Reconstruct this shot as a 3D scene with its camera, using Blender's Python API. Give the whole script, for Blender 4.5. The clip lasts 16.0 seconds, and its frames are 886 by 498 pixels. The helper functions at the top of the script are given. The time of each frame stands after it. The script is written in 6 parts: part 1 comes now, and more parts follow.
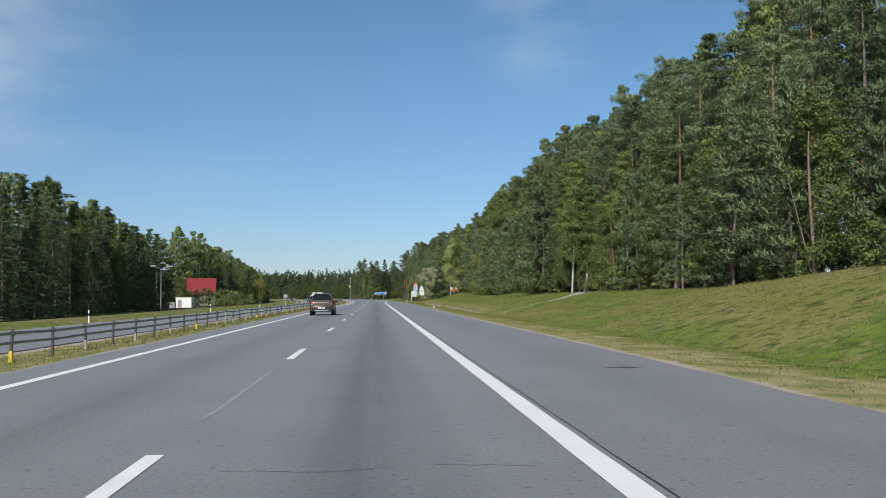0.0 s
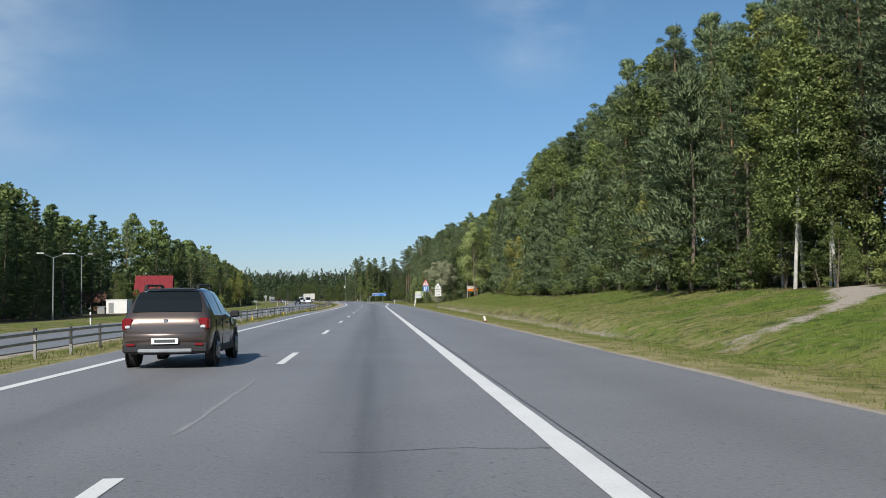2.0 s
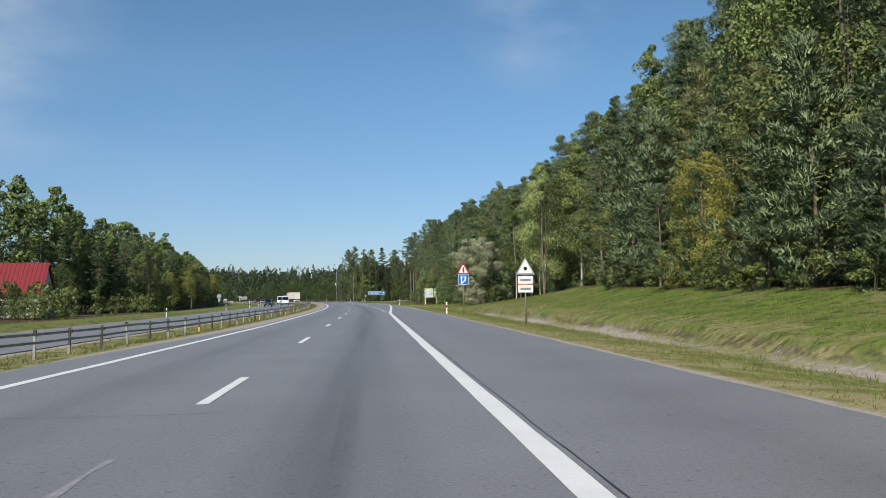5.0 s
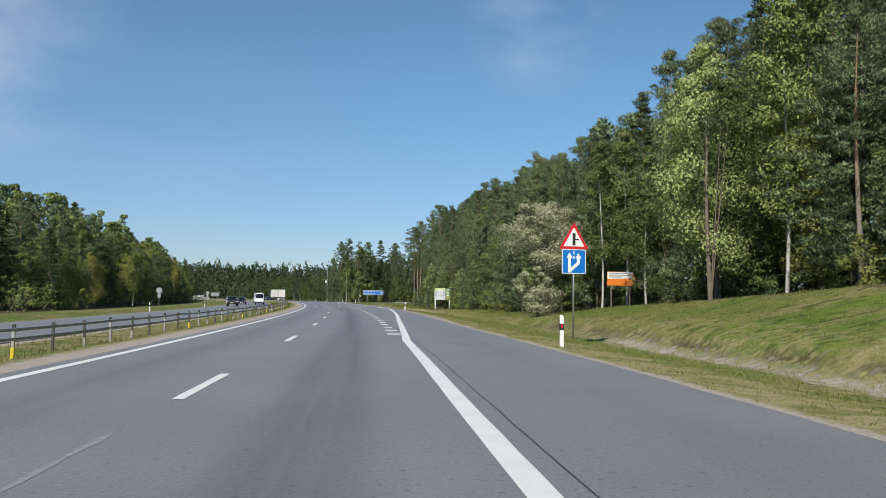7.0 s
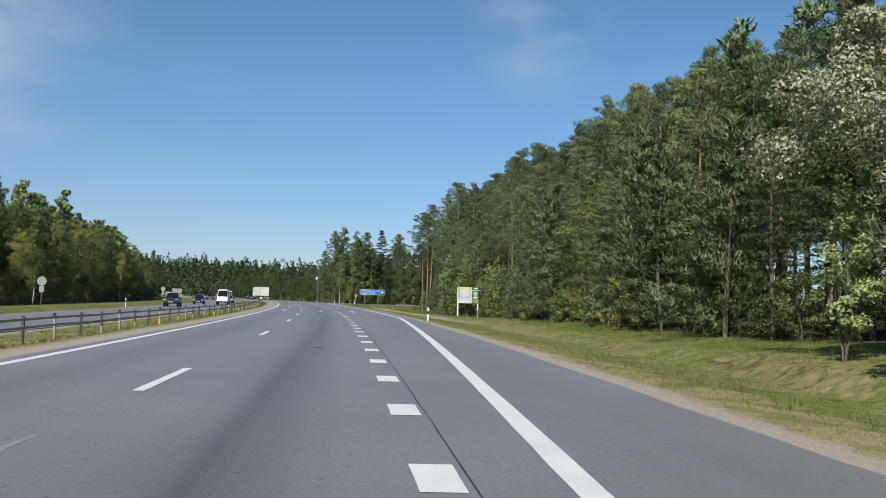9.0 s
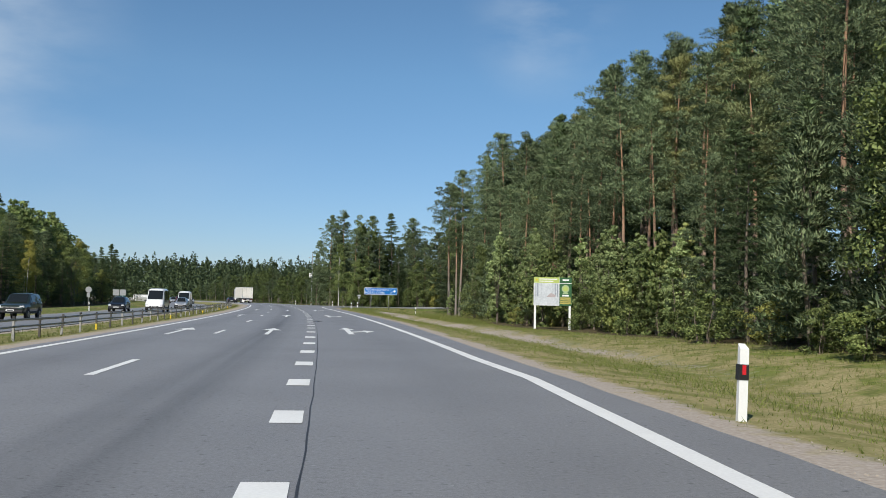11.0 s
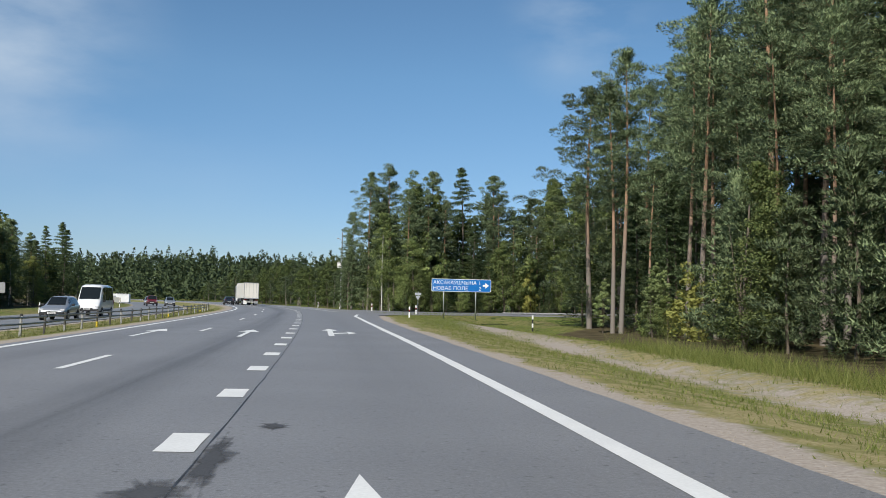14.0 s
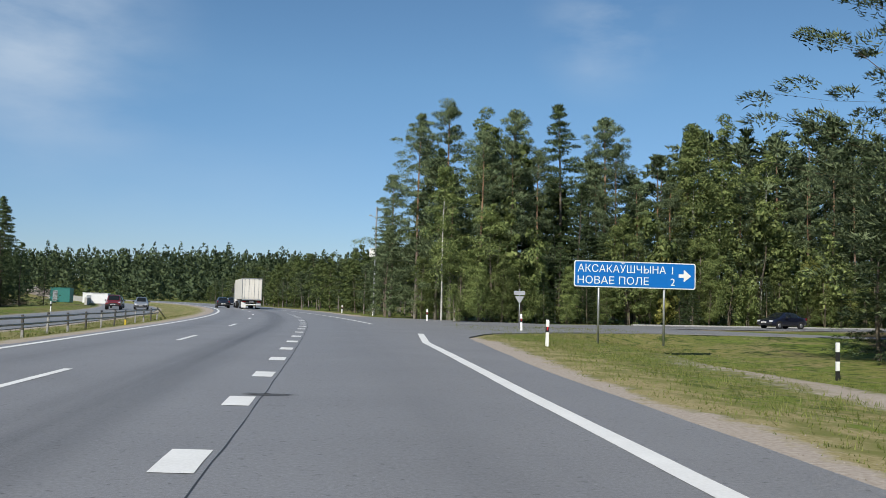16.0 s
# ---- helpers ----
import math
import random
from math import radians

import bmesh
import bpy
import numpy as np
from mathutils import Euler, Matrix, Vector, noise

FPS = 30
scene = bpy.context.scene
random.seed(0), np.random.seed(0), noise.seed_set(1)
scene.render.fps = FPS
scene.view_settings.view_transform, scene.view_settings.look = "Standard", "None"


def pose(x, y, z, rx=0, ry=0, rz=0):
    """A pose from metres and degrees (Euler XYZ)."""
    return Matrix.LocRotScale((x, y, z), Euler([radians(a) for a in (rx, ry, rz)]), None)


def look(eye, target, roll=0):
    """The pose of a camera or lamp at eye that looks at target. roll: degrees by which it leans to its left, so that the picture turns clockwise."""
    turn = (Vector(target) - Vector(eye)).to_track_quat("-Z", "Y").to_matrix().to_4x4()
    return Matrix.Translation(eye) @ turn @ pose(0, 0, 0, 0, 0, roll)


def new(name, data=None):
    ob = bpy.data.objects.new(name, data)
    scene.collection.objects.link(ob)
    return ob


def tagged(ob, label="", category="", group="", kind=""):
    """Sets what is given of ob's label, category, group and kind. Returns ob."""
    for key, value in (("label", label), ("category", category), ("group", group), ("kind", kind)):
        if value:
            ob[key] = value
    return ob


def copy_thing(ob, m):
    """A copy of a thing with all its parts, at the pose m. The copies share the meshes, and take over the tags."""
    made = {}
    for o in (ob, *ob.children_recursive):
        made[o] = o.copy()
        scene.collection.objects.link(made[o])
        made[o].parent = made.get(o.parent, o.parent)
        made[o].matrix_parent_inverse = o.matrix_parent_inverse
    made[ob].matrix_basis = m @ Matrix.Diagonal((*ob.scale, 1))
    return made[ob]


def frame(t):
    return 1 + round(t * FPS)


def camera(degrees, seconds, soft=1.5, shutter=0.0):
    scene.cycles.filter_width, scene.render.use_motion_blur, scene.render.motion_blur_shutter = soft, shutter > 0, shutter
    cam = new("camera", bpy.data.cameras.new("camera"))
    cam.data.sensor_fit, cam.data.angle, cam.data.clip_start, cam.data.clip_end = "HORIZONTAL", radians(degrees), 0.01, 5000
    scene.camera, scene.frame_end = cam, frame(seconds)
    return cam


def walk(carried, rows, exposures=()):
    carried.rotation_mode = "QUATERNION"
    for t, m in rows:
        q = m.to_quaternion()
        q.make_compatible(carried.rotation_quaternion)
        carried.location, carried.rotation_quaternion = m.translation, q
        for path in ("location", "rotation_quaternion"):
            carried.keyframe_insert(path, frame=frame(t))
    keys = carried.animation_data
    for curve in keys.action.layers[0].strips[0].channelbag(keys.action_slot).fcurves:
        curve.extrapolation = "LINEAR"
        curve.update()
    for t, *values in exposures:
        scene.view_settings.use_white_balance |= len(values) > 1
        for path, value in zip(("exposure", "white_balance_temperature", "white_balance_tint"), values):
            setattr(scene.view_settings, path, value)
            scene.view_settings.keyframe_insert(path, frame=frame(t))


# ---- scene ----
FOV = 52.23
EYE = 1.355
# seconds, x, y, yaw, pitch, roll
ROWS = [
    (0.0, 0.004, 0.003, -4.220, 2.972, -0.532),
    (0.5, 0.086, 12.343, -4.327, 2.979, -0.558),
    (1.0, 0.074, 24.640, -4.377, 3.028, -0.580),
    (1.5, 0.066, 36.838, -4.383, 3.061, -0.601),
    (2.0, 0.086, 48.910, -4.332, 3.066, -0.634),
    (2.5, 0.058, 60.859, -4.420, 3.039, -0.768),
    (3.0, 0.147, 72.659, -4.403, 3.017, -0.885),
    (3.5, 0.214, 84.410, -4.440, 2.887, -0.959),
    (4.0, 0.233, 96.138, -4.443, 2.918, -0.961),
    (6.5, 0.515, 156.141, -4.640, 3.132, 0.172),
    (7.0, 0.560, 167.930, -4.651, 3.164, 0.734),
    (7.5, 0.521, 179.620, -4.717, 3.234, 1.206),
    (8.0, 0.526, 191.353, -4.717, 3.261, 1.505),
    (8.5, 0.624, 203.232, -4.670, 3.271, 1.721),
    (9.0, 0.693, 215.325, -4.705, 3.309, 1.838),
    (11.5, 0.031, 280.335, -4.290, 3.315, 0.894),
    (12.0, -0.355, 292.206, -3.975, 3.237, 0.855),
    (12.5, -0.963, 303.815, -3.626, 3.178, 0.892),
    (13.0, -1.572, 315.159, -3.186, 3.239, 0.997),
    (13.5, -2.336, 326.276, -2.710, 3.300, 1.106),
    (14.0, -3.112, 337.276, -2.174, 3.334, 1.177),
    (14.5, -4.045, 348.155, -1.686, 3.386, 1.218),
    (15.0, -5.127, 358.930, -1.285, 3.459, 1.342),
    (15.5, -6.138, 369.694, -0.800, 3.507, 1.471),
    (16.0, -7.193, 380.450, -0.569, 3.482, 1.569),
]
cam = camera(FOV, 16.0, soft=0.8)
walk(cam, [(t, pose(x, y, EYE, 90 + pitch, 0, yaw) @ pose(0, 0, 0, 0, 0, roll)) for t, x, y, yaw, pitch, roll in ROWS],
     exposures=[(0.0, 0.0), (16.0, 0.0)])

# ---- daylight ----
SUN_FROM = 206.0   # degrees clockwise from +y
SUN_HEIGHT = 40.0
world = bpy.data.worlds.new("sky")
scene.world = world
world.use_nodes = True
wn, wl = world.node_tree.nodes, world.node_tree.links
wn.clear()
sky = wn.new("ShaderNodeTexSky")
sky.sky_type, sky.sun_disc = "NISHITA", False
sky.sun_elevation, sky.sun_rotation = radians(SUN_HEIGHT), radians(SUN_FROM)
sky.air_density, sky.dust_density, sky.ozone_density = 0.85, 0.25, 4.5
coord = wn.new("ShaderNodeTexCoord")
# thin high cloud, stretched along the wind
cmap = wn.new("ShaderNodeMapping")
cmap.inputs["Scale"].default_value = (3.4, 3.4, 9.0)
cmap.inputs["Location"].default_value = (0.55, 0.2, 0.0)
cloud = wn.new("ShaderNodeTexNoise")
cloud.inputs["Scale"].default_value, cloud.inputs["Detail"].default_value, cloud.inputs["Roughness"].default_value = 1.1, 7.0, 0.55
ramp = wn.new("ShaderNodeValToRGB")
ramp.color_ramp.elements[0].position, ramp.color_ramp.elements[1].position = 0.36, 0.66
ramp.color_ramp.elements[1].color = (1, 1, 1, 1)
cmix = wn.new("ShaderNodeMixRGB")
cmix.inputs["Color2"].default_value = (5.2, 6.2, 7.4, 1)
bg = wn.new("ShaderNodeBackground")
bg.inputs["Strength"].default_value = 0.104
wout = wn.new("ShaderNodeOutputWorld")
wl.new(coord.outputs["Generated"], cmap.inputs["Vector"])
wl.new(cmap.outputs["Vector"], cloud.inputs["Vector"])
wl.new(cloud.outputs["Fac"], ramp.inputs["Fac"])
# two faint banks of cloud ahead, the rest of the sky nearly clear
veil = None
for (dx, dz), size, amount in (((-0.46, 0.31), 0.19, 0.75), ((0.19, 0.322), 0.10, 0.75), ((-0.30, 0.07), 0.30, 0.10)):
    sub, ln, mr = wn.new("ShaderNodeVectorMath"), wn.new("ShaderNodeVectorMath"), wn.new("ShaderNodeMapRange")
    sub.operation, ln.operation = "SUBTRACT", "LENGTH"
    sub.inputs[1].default_value = Vector((dx, 1.0, dz)).normalized()
    wl.new(coord.outputs["Generated"], sub.inputs[0])
    wl.new(sub.outputs["Vector"], ln.inputs[0])
    wl.new(ln.outputs["Value"], mr.inputs["Value"])
    mr.inputs["From Min"].default_value, mr.inputs["From Max"].default_value = size, 0.0
    mr.inputs["To Min"].default_value, mr.inputs["To Max"].default_value = 0.0, amount
    mr.interpolation_type = "SMOOTHSTEP"
    if veil is None:
        veil = mr.outputs["Result"]
    else:
        both = wn.new("ShaderNodeMath")
        wl.new(veil, both.inputs[0])
        wl.new(mr.outputs["Result"], both.inputs[1])
        veil = both.outputs[0]
thin = wn.new("ShaderNodeMath")
thin.operation = "MULTIPLY"
wl.new(ramp.outputs["Color"], thin.inputs[0])
wl.new(veil, thin.inputs[1])
wl.new(thin.outputs[0], cmix.inputs["Fac"])
# late summer air: greyer near the horizon, clean blue above
rise, up, grade = wn.new("ShaderNodeSeparateXYZ"), wn.new("ShaderNodeMapRange"), wn.new("ShaderNodeMixRGB")
wl.new(coord.outputs["Generated"], rise.inputs["Vector"])
wl.new(rise.outputs["Z"], up.inputs["Value"])
up.inputs["From Min"].default_value, up.inputs["From Max"].default_value = 0.0, 0.24
grade.inputs["Color1"].default_value, grade.inputs["Color2"].default_value = (0.76, 0.775, 0.87, 1), (0.93, 1.09, 1.06, 1)
wl.new(up.outputs["Result"], grade.inputs["Fac"])
clear = wn.new("ShaderNodeMixRGB")
clear.blend_type = "MULTIPLY"
clear.inputs["Fac"].default_value = 1.0
wl.new(grade.outputs["Color"], clear.inputs["Color2"])
wl.new(sky.outputs["Color"], clear.inputs["Color1"])
wl.new(clear.outputs["Color"], cmix.inputs["Color1"])
wl.new(cmix.outputs["Color"], bg.inputs["Color"])
wl.new(bg.outputs["Background"], wout.inputs["Surface"])

sun = new("sun", bpy.data.lights.new("sun", "SUN"))
sun.data.energy, sun.data.angle, sun.data.color = 5.0, radians(0.53), (1.0, 0.95, 0.86)
_a, _e = radians(SUN_FROM), radians(SUN_HEIGHT)
sun_dir = Vector((math.sin(_a) * math.cos(_e), math.cos(_a) * math.cos(_e), math.sin(_e)))
sun.matrix_world = look(sun_dir * 60, (0, 0, 0))


# ---- materials ----
def material(name, base, rough=0.7, metal=0.0, var=0.25, scale=3.0, fine=40.0, bump=0.15, tint=None, rand=0.0, spec=0.4, coords="Object", patchy=1.0, grit=3, span=0.4):
    """Principled surface: base colour mottled at two scales, fine relief, optional change from object to object."""
    m = bpy.data.materials.new(name)
    m.use_nodes = True
    n, l = m.node_tree.nodes, m.node_tree.links
    p = n["Principled BSDF"]
    p.inputs["Roughness"].default_value, p.inputs["Metallic"].default_value = rough, metal
    p.inputs["Specular IOR Level"].default_value = spec
    tc = n.new("ShaderNodeTexCoord")
    big, small = n.new("ShaderNodeTexNoise"), n.new("ShaderNodeTexNoise")
    big.inputs["Scale"].default_value, big.inputs["Detail"].default_value = scale, 5
    small.inputs["Scale"].default_value, small.inputs["Detail"].default_value = fine, grit
    if grit > 3:
        small.inputs["Roughness"].default_value = 0.85
    l.new(tc.outputs[coords], big.inputs["Vector"])
    l.new(tc.outputs[coords], small.inputs["Vector"])
    add = n.new("ShaderNodeMath")
    add.operation = "MULTIPLY_ADD"
    l.new(big.outputs["Fac"], add.inputs[0])
    add.inputs[1].default_value = patchy
    l.new(small.outputs["Fac"], add.inputs[2])
    mr = n.new("ShaderNodeMapRange")
    mr.inputs["From Min"].default_value, mr.inputs["From Max"].default_value = 0.5 + 0.5 * patchy - span, 0.5 + 0.5 * patchy + span
    l.new(add.outputs[0], mr.inputs["Value"])
    mix = n.new("ShaderNodeMixRGB")
    b = Vector(base)
    t = Vector(tint) if tint else b * (1 + var)
    mix.inputs["Color1"].default_value = (*(b * (1 - var)), 1)
    mix.inputs["Color2"].default_value = (*t, 1)
    l.new(mr.outputs["Result"], mix.inputs["Fac"])
    out = mix.outputs["Color"]
    if rand:
        oi, hsv = n.new("ShaderNodeObjectInfo"), n.new("ShaderNodeHueSaturation")
        mv = n.new("ShaderNodeMapRange")
        mv.inputs["To Min"].default_value, mv.inputs["To Max"].default_value = 1 - rand, 1 + rand
        l.new(oi.outputs["Random"], mv.inputs["Value"])
        l.new(mv.outputs["Result"], hsv.inputs["Value"])
        l.new(out, hsv.inputs["Color"])
        out = hsv.outputs["Color"]
    l.new(out, p.inputs["Base Color"])
    if bump:
        bp = n.new("ShaderNodeBump")
        bp.inputs["Strength"].default_value, bp.inputs["Distance"].default_value = bump, 0.02
        l.new(small.outputs["Fac"], bp.inputs["Height"])
        l.new(bp.outputs["Normal"], p.inputs["Normal"])
    return m


def leaf_material(name, dark, light, autumn, share=0.12, through_light=0.35):
    """Foliage: colour changes from leaf to leaf and from tree to tree, light passes through."""
    m = bpy.data.materials.new(name)
    m.use_nodes = True
    n, l = m.node_tree.nodes, m.node_tree.links
    p, out = n["Principled BSDF"], n["Material Output"]
    p.inputs["Roughness"].default_value, p.inputs["Specular IOR Level"].default_value = 0.6, 0.15
    geo, oi = n.new("ShaderNodeNewGeometry"), n.new("ShaderNodeObjectInfo")
    mix = n.new("ShaderNodeMixRGB")
    mix.inputs["Color1"].default_value, mix.inputs["Color2"].default_value = (*dark, 1), (*light, 1)
    l.new(geo.outputs["Random Per Island"], mix.inputs["Fac"])
    aut = n.new("ShaderNodeMixRGB")
    aut.inputs["Color2"].default_value = (*autumn, 1)
    mr = n.new("ShaderNodeMapRange")
    mr.inputs["From Min"].default_value, mr.inputs["From Max"].default_value = 1 - share, 1.0
    mr.inputs["To Max"].default_value = 0.75
    l.new(oi.outputs["Random"], mr.inputs["Value"])
    l.new(mr.outputs["Result"], aut.inputs["Fac"])
    l.new(mix.outputs["Color"], aut.inputs["Color1"])
    hsv, mv = n.new("ShaderNodeHueSaturation"), n.new("ShaderNodeMapRange")
    mv.inputs["To Min"].default_value, mv.inputs["To Max"].default_value = 0.70, 1.35
    l.new(oi.outputs["Random"], mv.inputs["Value"])
    l.new(mv.outputs["Result"], hsv.inputs["Value"])
    l.new(aut.outputs["Color"], hsv.inputs["Color"])
    l.new(hsv.outputs["Color"], p.inputs["Base Color"])
    tr, ms = n.new("ShaderNodeBsdfTranslucent"), n.new("ShaderNodeMixShader")
    l.new(hsv.outputs["Color"], tr.inputs["Color"])
    ms.inputs["Fac"].default_value = through_light
    l.new(p.outputs["BSDF"], ms.inputs[1])
    l.new(tr.outputs["BSDF"], ms.inputs[2])
    l.new(ms.outputs["Shader"], out.inputs["Surface"])
    return m


def asphalt_material(name, base, tracks):
    """Worn asphalt: grain, patches, and darker or lighter bands along the lanes (UV: metres across and along)."""
    m = material(name, base, rough=0.6, var=0.42, scale=0.35, fine=24, bump=0.5, spec=0.5, patchy=0.16, grit=8, span=0.2)
    n, l = m.node_tree.nodes, m.node_tree.links
    p = n["Principled BSDF"]
    src = p.inputs["Base Color"].links[0].from_socket
    uv = n.new("ShaderNodeUVMap")
    uv.uv_map = "road"
    sep = n.new("ShaderNodeSeparateXYZ")
    l.new(uv.outputs["UV"], sep.inputs["Vector"])
    wob = n.new("ShaderNodeTexNoise")
    wob.inputs["Scale"].default_value = 0.12
    l.new(uv.outputs["UV"], wob.inputs["Vector"])
    # long streaks of tyre wear and oil
    mp = n.new("ShaderNodeMapping")
    mp.inputs["Scale"].default_value = (2.2, 0.03, 1)
    l.new(uv.outputs["UV"], mp.inputs["Vector"])
    st = n.new("ShaderNodeTexNoise")
    st.inputs["Scale"].default_value, st.inputs["Detail"].default_value = 1.0, 4
    l.new(mp.outputs["Vector"], st.inputs["Vector"])
    total = None
    for centre, width, depth in tracks:
        a, b, c, d, e = (n.new("ShaderNodeMath") for _ in range(5))
        a.operation, b.operation, c.operation, d.operation, e.operation = "SUBTRACT", "ABSOLUTE", "DIVIDE", "SUBTRACT", "MAXIMUM"
        l.new(sep.outputs["X"], a.inputs[0])
        a.inputs[1].default_value = centre
        l.new(a.outputs[0], b.inputs[0])
        l.new(b.outputs[0], c.inputs[0])
        c.inputs[1].default_value = width
        d.inputs[0].default_value = 1.0
        l.new(c.outputs[0], d.inputs[1])
        l.new(d.outputs[0], e.inputs[0])
        e.inputs[1].default_value = 0.0
        f = n.new("ShaderNodeMath")
        f.operation = "MULTIPLY"
        l.new(e.outputs[0], f.inputs[0])
        f.inputs[1].default_value = depth
        if total is None:
            total = f.outputs[0]
        else:
            g = n.new("ShaderNodeMath")
            l.new(total, g.inputs[0])
            l.new(f.outputs[0], g.inputs[1])
            total = g.outputs[0]
    stm = n.new("ShaderNodeMapRange")
    stm.inputs["From Min"].default_value, stm.inputs["From Max"].default_value = 0.3, 0.7
    stm.inputs["To Min"].default_value, stm.inputs["To Max"].default_value = 0.35, 1.25
    l.new(st.outputs["Fac"], stm.inputs["Value"])
    mul = n.new("ShaderNodeMath")
    mul.operation = "MULTIPLY"
    l.new(total, mul.inputs[0])
    l.new(stm.outputs["Result"], mul.inputs[1])
    one = n.new("ShaderNodeMath")
    one.operation = "SUBTRACT"
    one.inputs[0].default_value = 1.0
    l.new(mul.outputs[0], one.inputs[1])
    vm = n.new("ShaderNodeVectorMath")
    vm.operation = "SCALE"
    l.new(src, vm.inputs[0])
    l.new(one.outputs[0], vm.inputs["Scale"])
    # pits where stones have come out, and pale bare stones
    tc = n.new("ShaderNodeTexCoord")
    out = vm.outputs["Vector"]
    for size, lo, hi, shade in ((11.0, 0.62, 0.70, 0.55), (17.0, 0.66, 0.74, 1.45), (3.0, 0.66, 0.80, 0.8)):
        pit, cut, mix = n.new("ShaderNodeTexNoise"), n.new("ShaderNodeMapRange"), n.new("ShaderNodeMixRGB")
        pit.inputs["Scale"].default_value, pit.inputs["Detail"].default_value = size, 5
        l.new(tc.outputs["Object"], pit.inputs["Vector"])
        l.new(pit.outputs["Fac"], cut.inputs["Value"])
        cut.inputs["From Min"].default_value, cut.inputs["From Max"].default_value = lo, hi
        mix.blend_type = "MULTIPLY"
        mix.inputs["Color2"].default_value = (shade, shade, shade, 1)
        l.new(cut.outputs["Result"], mix.inputs["Fac"])
        l.new(out, mix.inputs["Color1"])
        out = mix.outputs["Color"]
    l.new(out, p.inputs["Base Color"])
    return m


def ground_material():
    """Grass, dry grass, gravel and forest floor by the colour attribute 'cover' (r: grass, g: sand, b: litter)."""
    m = bpy.data.materials.new("ground")
    m.use_nodes = True
    n, l = m.node_tree.nodes, m.node_tree.links
    p = n["Principled BSDF"]
    p.inputs["Roughness"].default_value, p.inputs["Specular IOR Level"].default_value = 0.95, 0.1
    tc = n.new("ShaderNodeTexCoord")

    def noise_of(scale, detail=5):
        t = n.new("ShaderNodeTexNoise")
        t.inputs["Scale"].default_value, t.inputs["Detail"].default_value = scale, detail
        l.new(tc.outputs["Object"], t.inputs["Vector"])
        return t.outputs["Fac"]

    def mixed(a, b, fac):
        t = n.new("ShaderNodeMixRGB")
        for i, v in ((1, a), (2, b)):
            if isinstance(v, tuple):
                t.inputs[i].default_value = (*v, 1)
            else:
                l.new(v, t.inputs[i])
        l.new(fac, t.inputs["Fac"])
        return t.outputs["Color"]

    def sharp(v, lo, hi):
        t = n.new("ShaderNodeMapRange")
        t.inputs["From Min"].default_value, t.inputs["From Max"].default_value = lo, hi
        l.new(v, t.inputs["Value"])
        return t.outputs["Result"]

    n_big, n_mid, n_fine = noise_of(0.09), noise_of(0.8), noise_of(14, 6)
    green = mixed((0.075, 0.12, 0.018), (0.15, 0.20, 0.035), sharp(n_mid, 0.35, 0.65))
    green = mixed(green, (0.21, 0.185, 0.07), sharp(n_big, 0.44, 0.62))
    green = mixed(green, (0.22, 0.19, 0.085), sharp(noise_of(0.33), 0.52, 0.66))
    green = mixed(green, (0.05, 0.07, 0.02), sharp(noise_of(1.3), 0.54, 0.66))
    green = mixed(green, (0.06, 0.085, 0.02), sharp(noise_of(2.6), 0.53, 0.66))
    green = mixed(green, (0.05, 0.085, 0.015), sharp(n_fine, 0.52, 0.72))
    dry = mixed((0.23, 0.195, 0.09), (0.34, 0.295, 0.155), sharp(n_fine, 0.35, 0.65))
    dry = mixed(dry, (0.16, 0.165, 0.055), sharp(n_mid, 0.45, 0.6))
    sand = mixed((0.30, 0.255, 0.215), (0.42, 0.37, 0.32), sharp(n_fine, 0.3, 0.7))
    litter = mixed((0.055, 0.047, 0.026), (0.12, 0.095, 0.052), sharp(n_mid, 0.3, 0.7))
    at = n.new("ShaderNodeAttribute")
    at.attribute_name = "cover"
    sep = n.new("ShaderNodeSeparateColor")
    l.new(at.outputs["Color"], sep.inputs["Color"])

    mixn = n.new("ShaderNodeMath")
    mixn.operation = "MULTIPLY_ADD"
    l.new(noise_of(3.2, 7), mixn.inputs[0])
    mixn.inputs[1].default_value = 1.0
    half = n.new("ShaderNodeMath")
    half.operation = "MULTIPLY_ADD"
    l.new(n_mid, half.inputs[0])
    half.inputs[1].default_value, half.inputs[2].default_value = 0.8, -0.4
    l.new(half.outputs[0], mixn.inputs[2])
    fringe = mixn.outputs[0]

    def edge(v):
        a = n.new("ShaderNodeMath")
        a.operation = "ADD"
        l.new(v, a.inputs[0])
        l.new(fringe, a.inputs[1])
        return sharp(a.outputs[0], 0.80, 1.20)

    col = mixed(dry, green, edge(sep.outputs["Red"]))
    col = mixed(col, litter, edge(sep.outputs["Blue"]))
    col = mixed(col, sand, edge(sep.outputs["Green"]))
    l.new(col, p.inputs["Base Color"])
    bp = n.new("ShaderNodeBump")
    bp.inputs["Strength"].default_value, bp.inputs["Distance"].default_value = 0.5, 0.03
    l.new(n_fine, bp.inputs["Height"])
    l.new(bp.outputs["Normal"], p.inputs["Normal"])
    return m


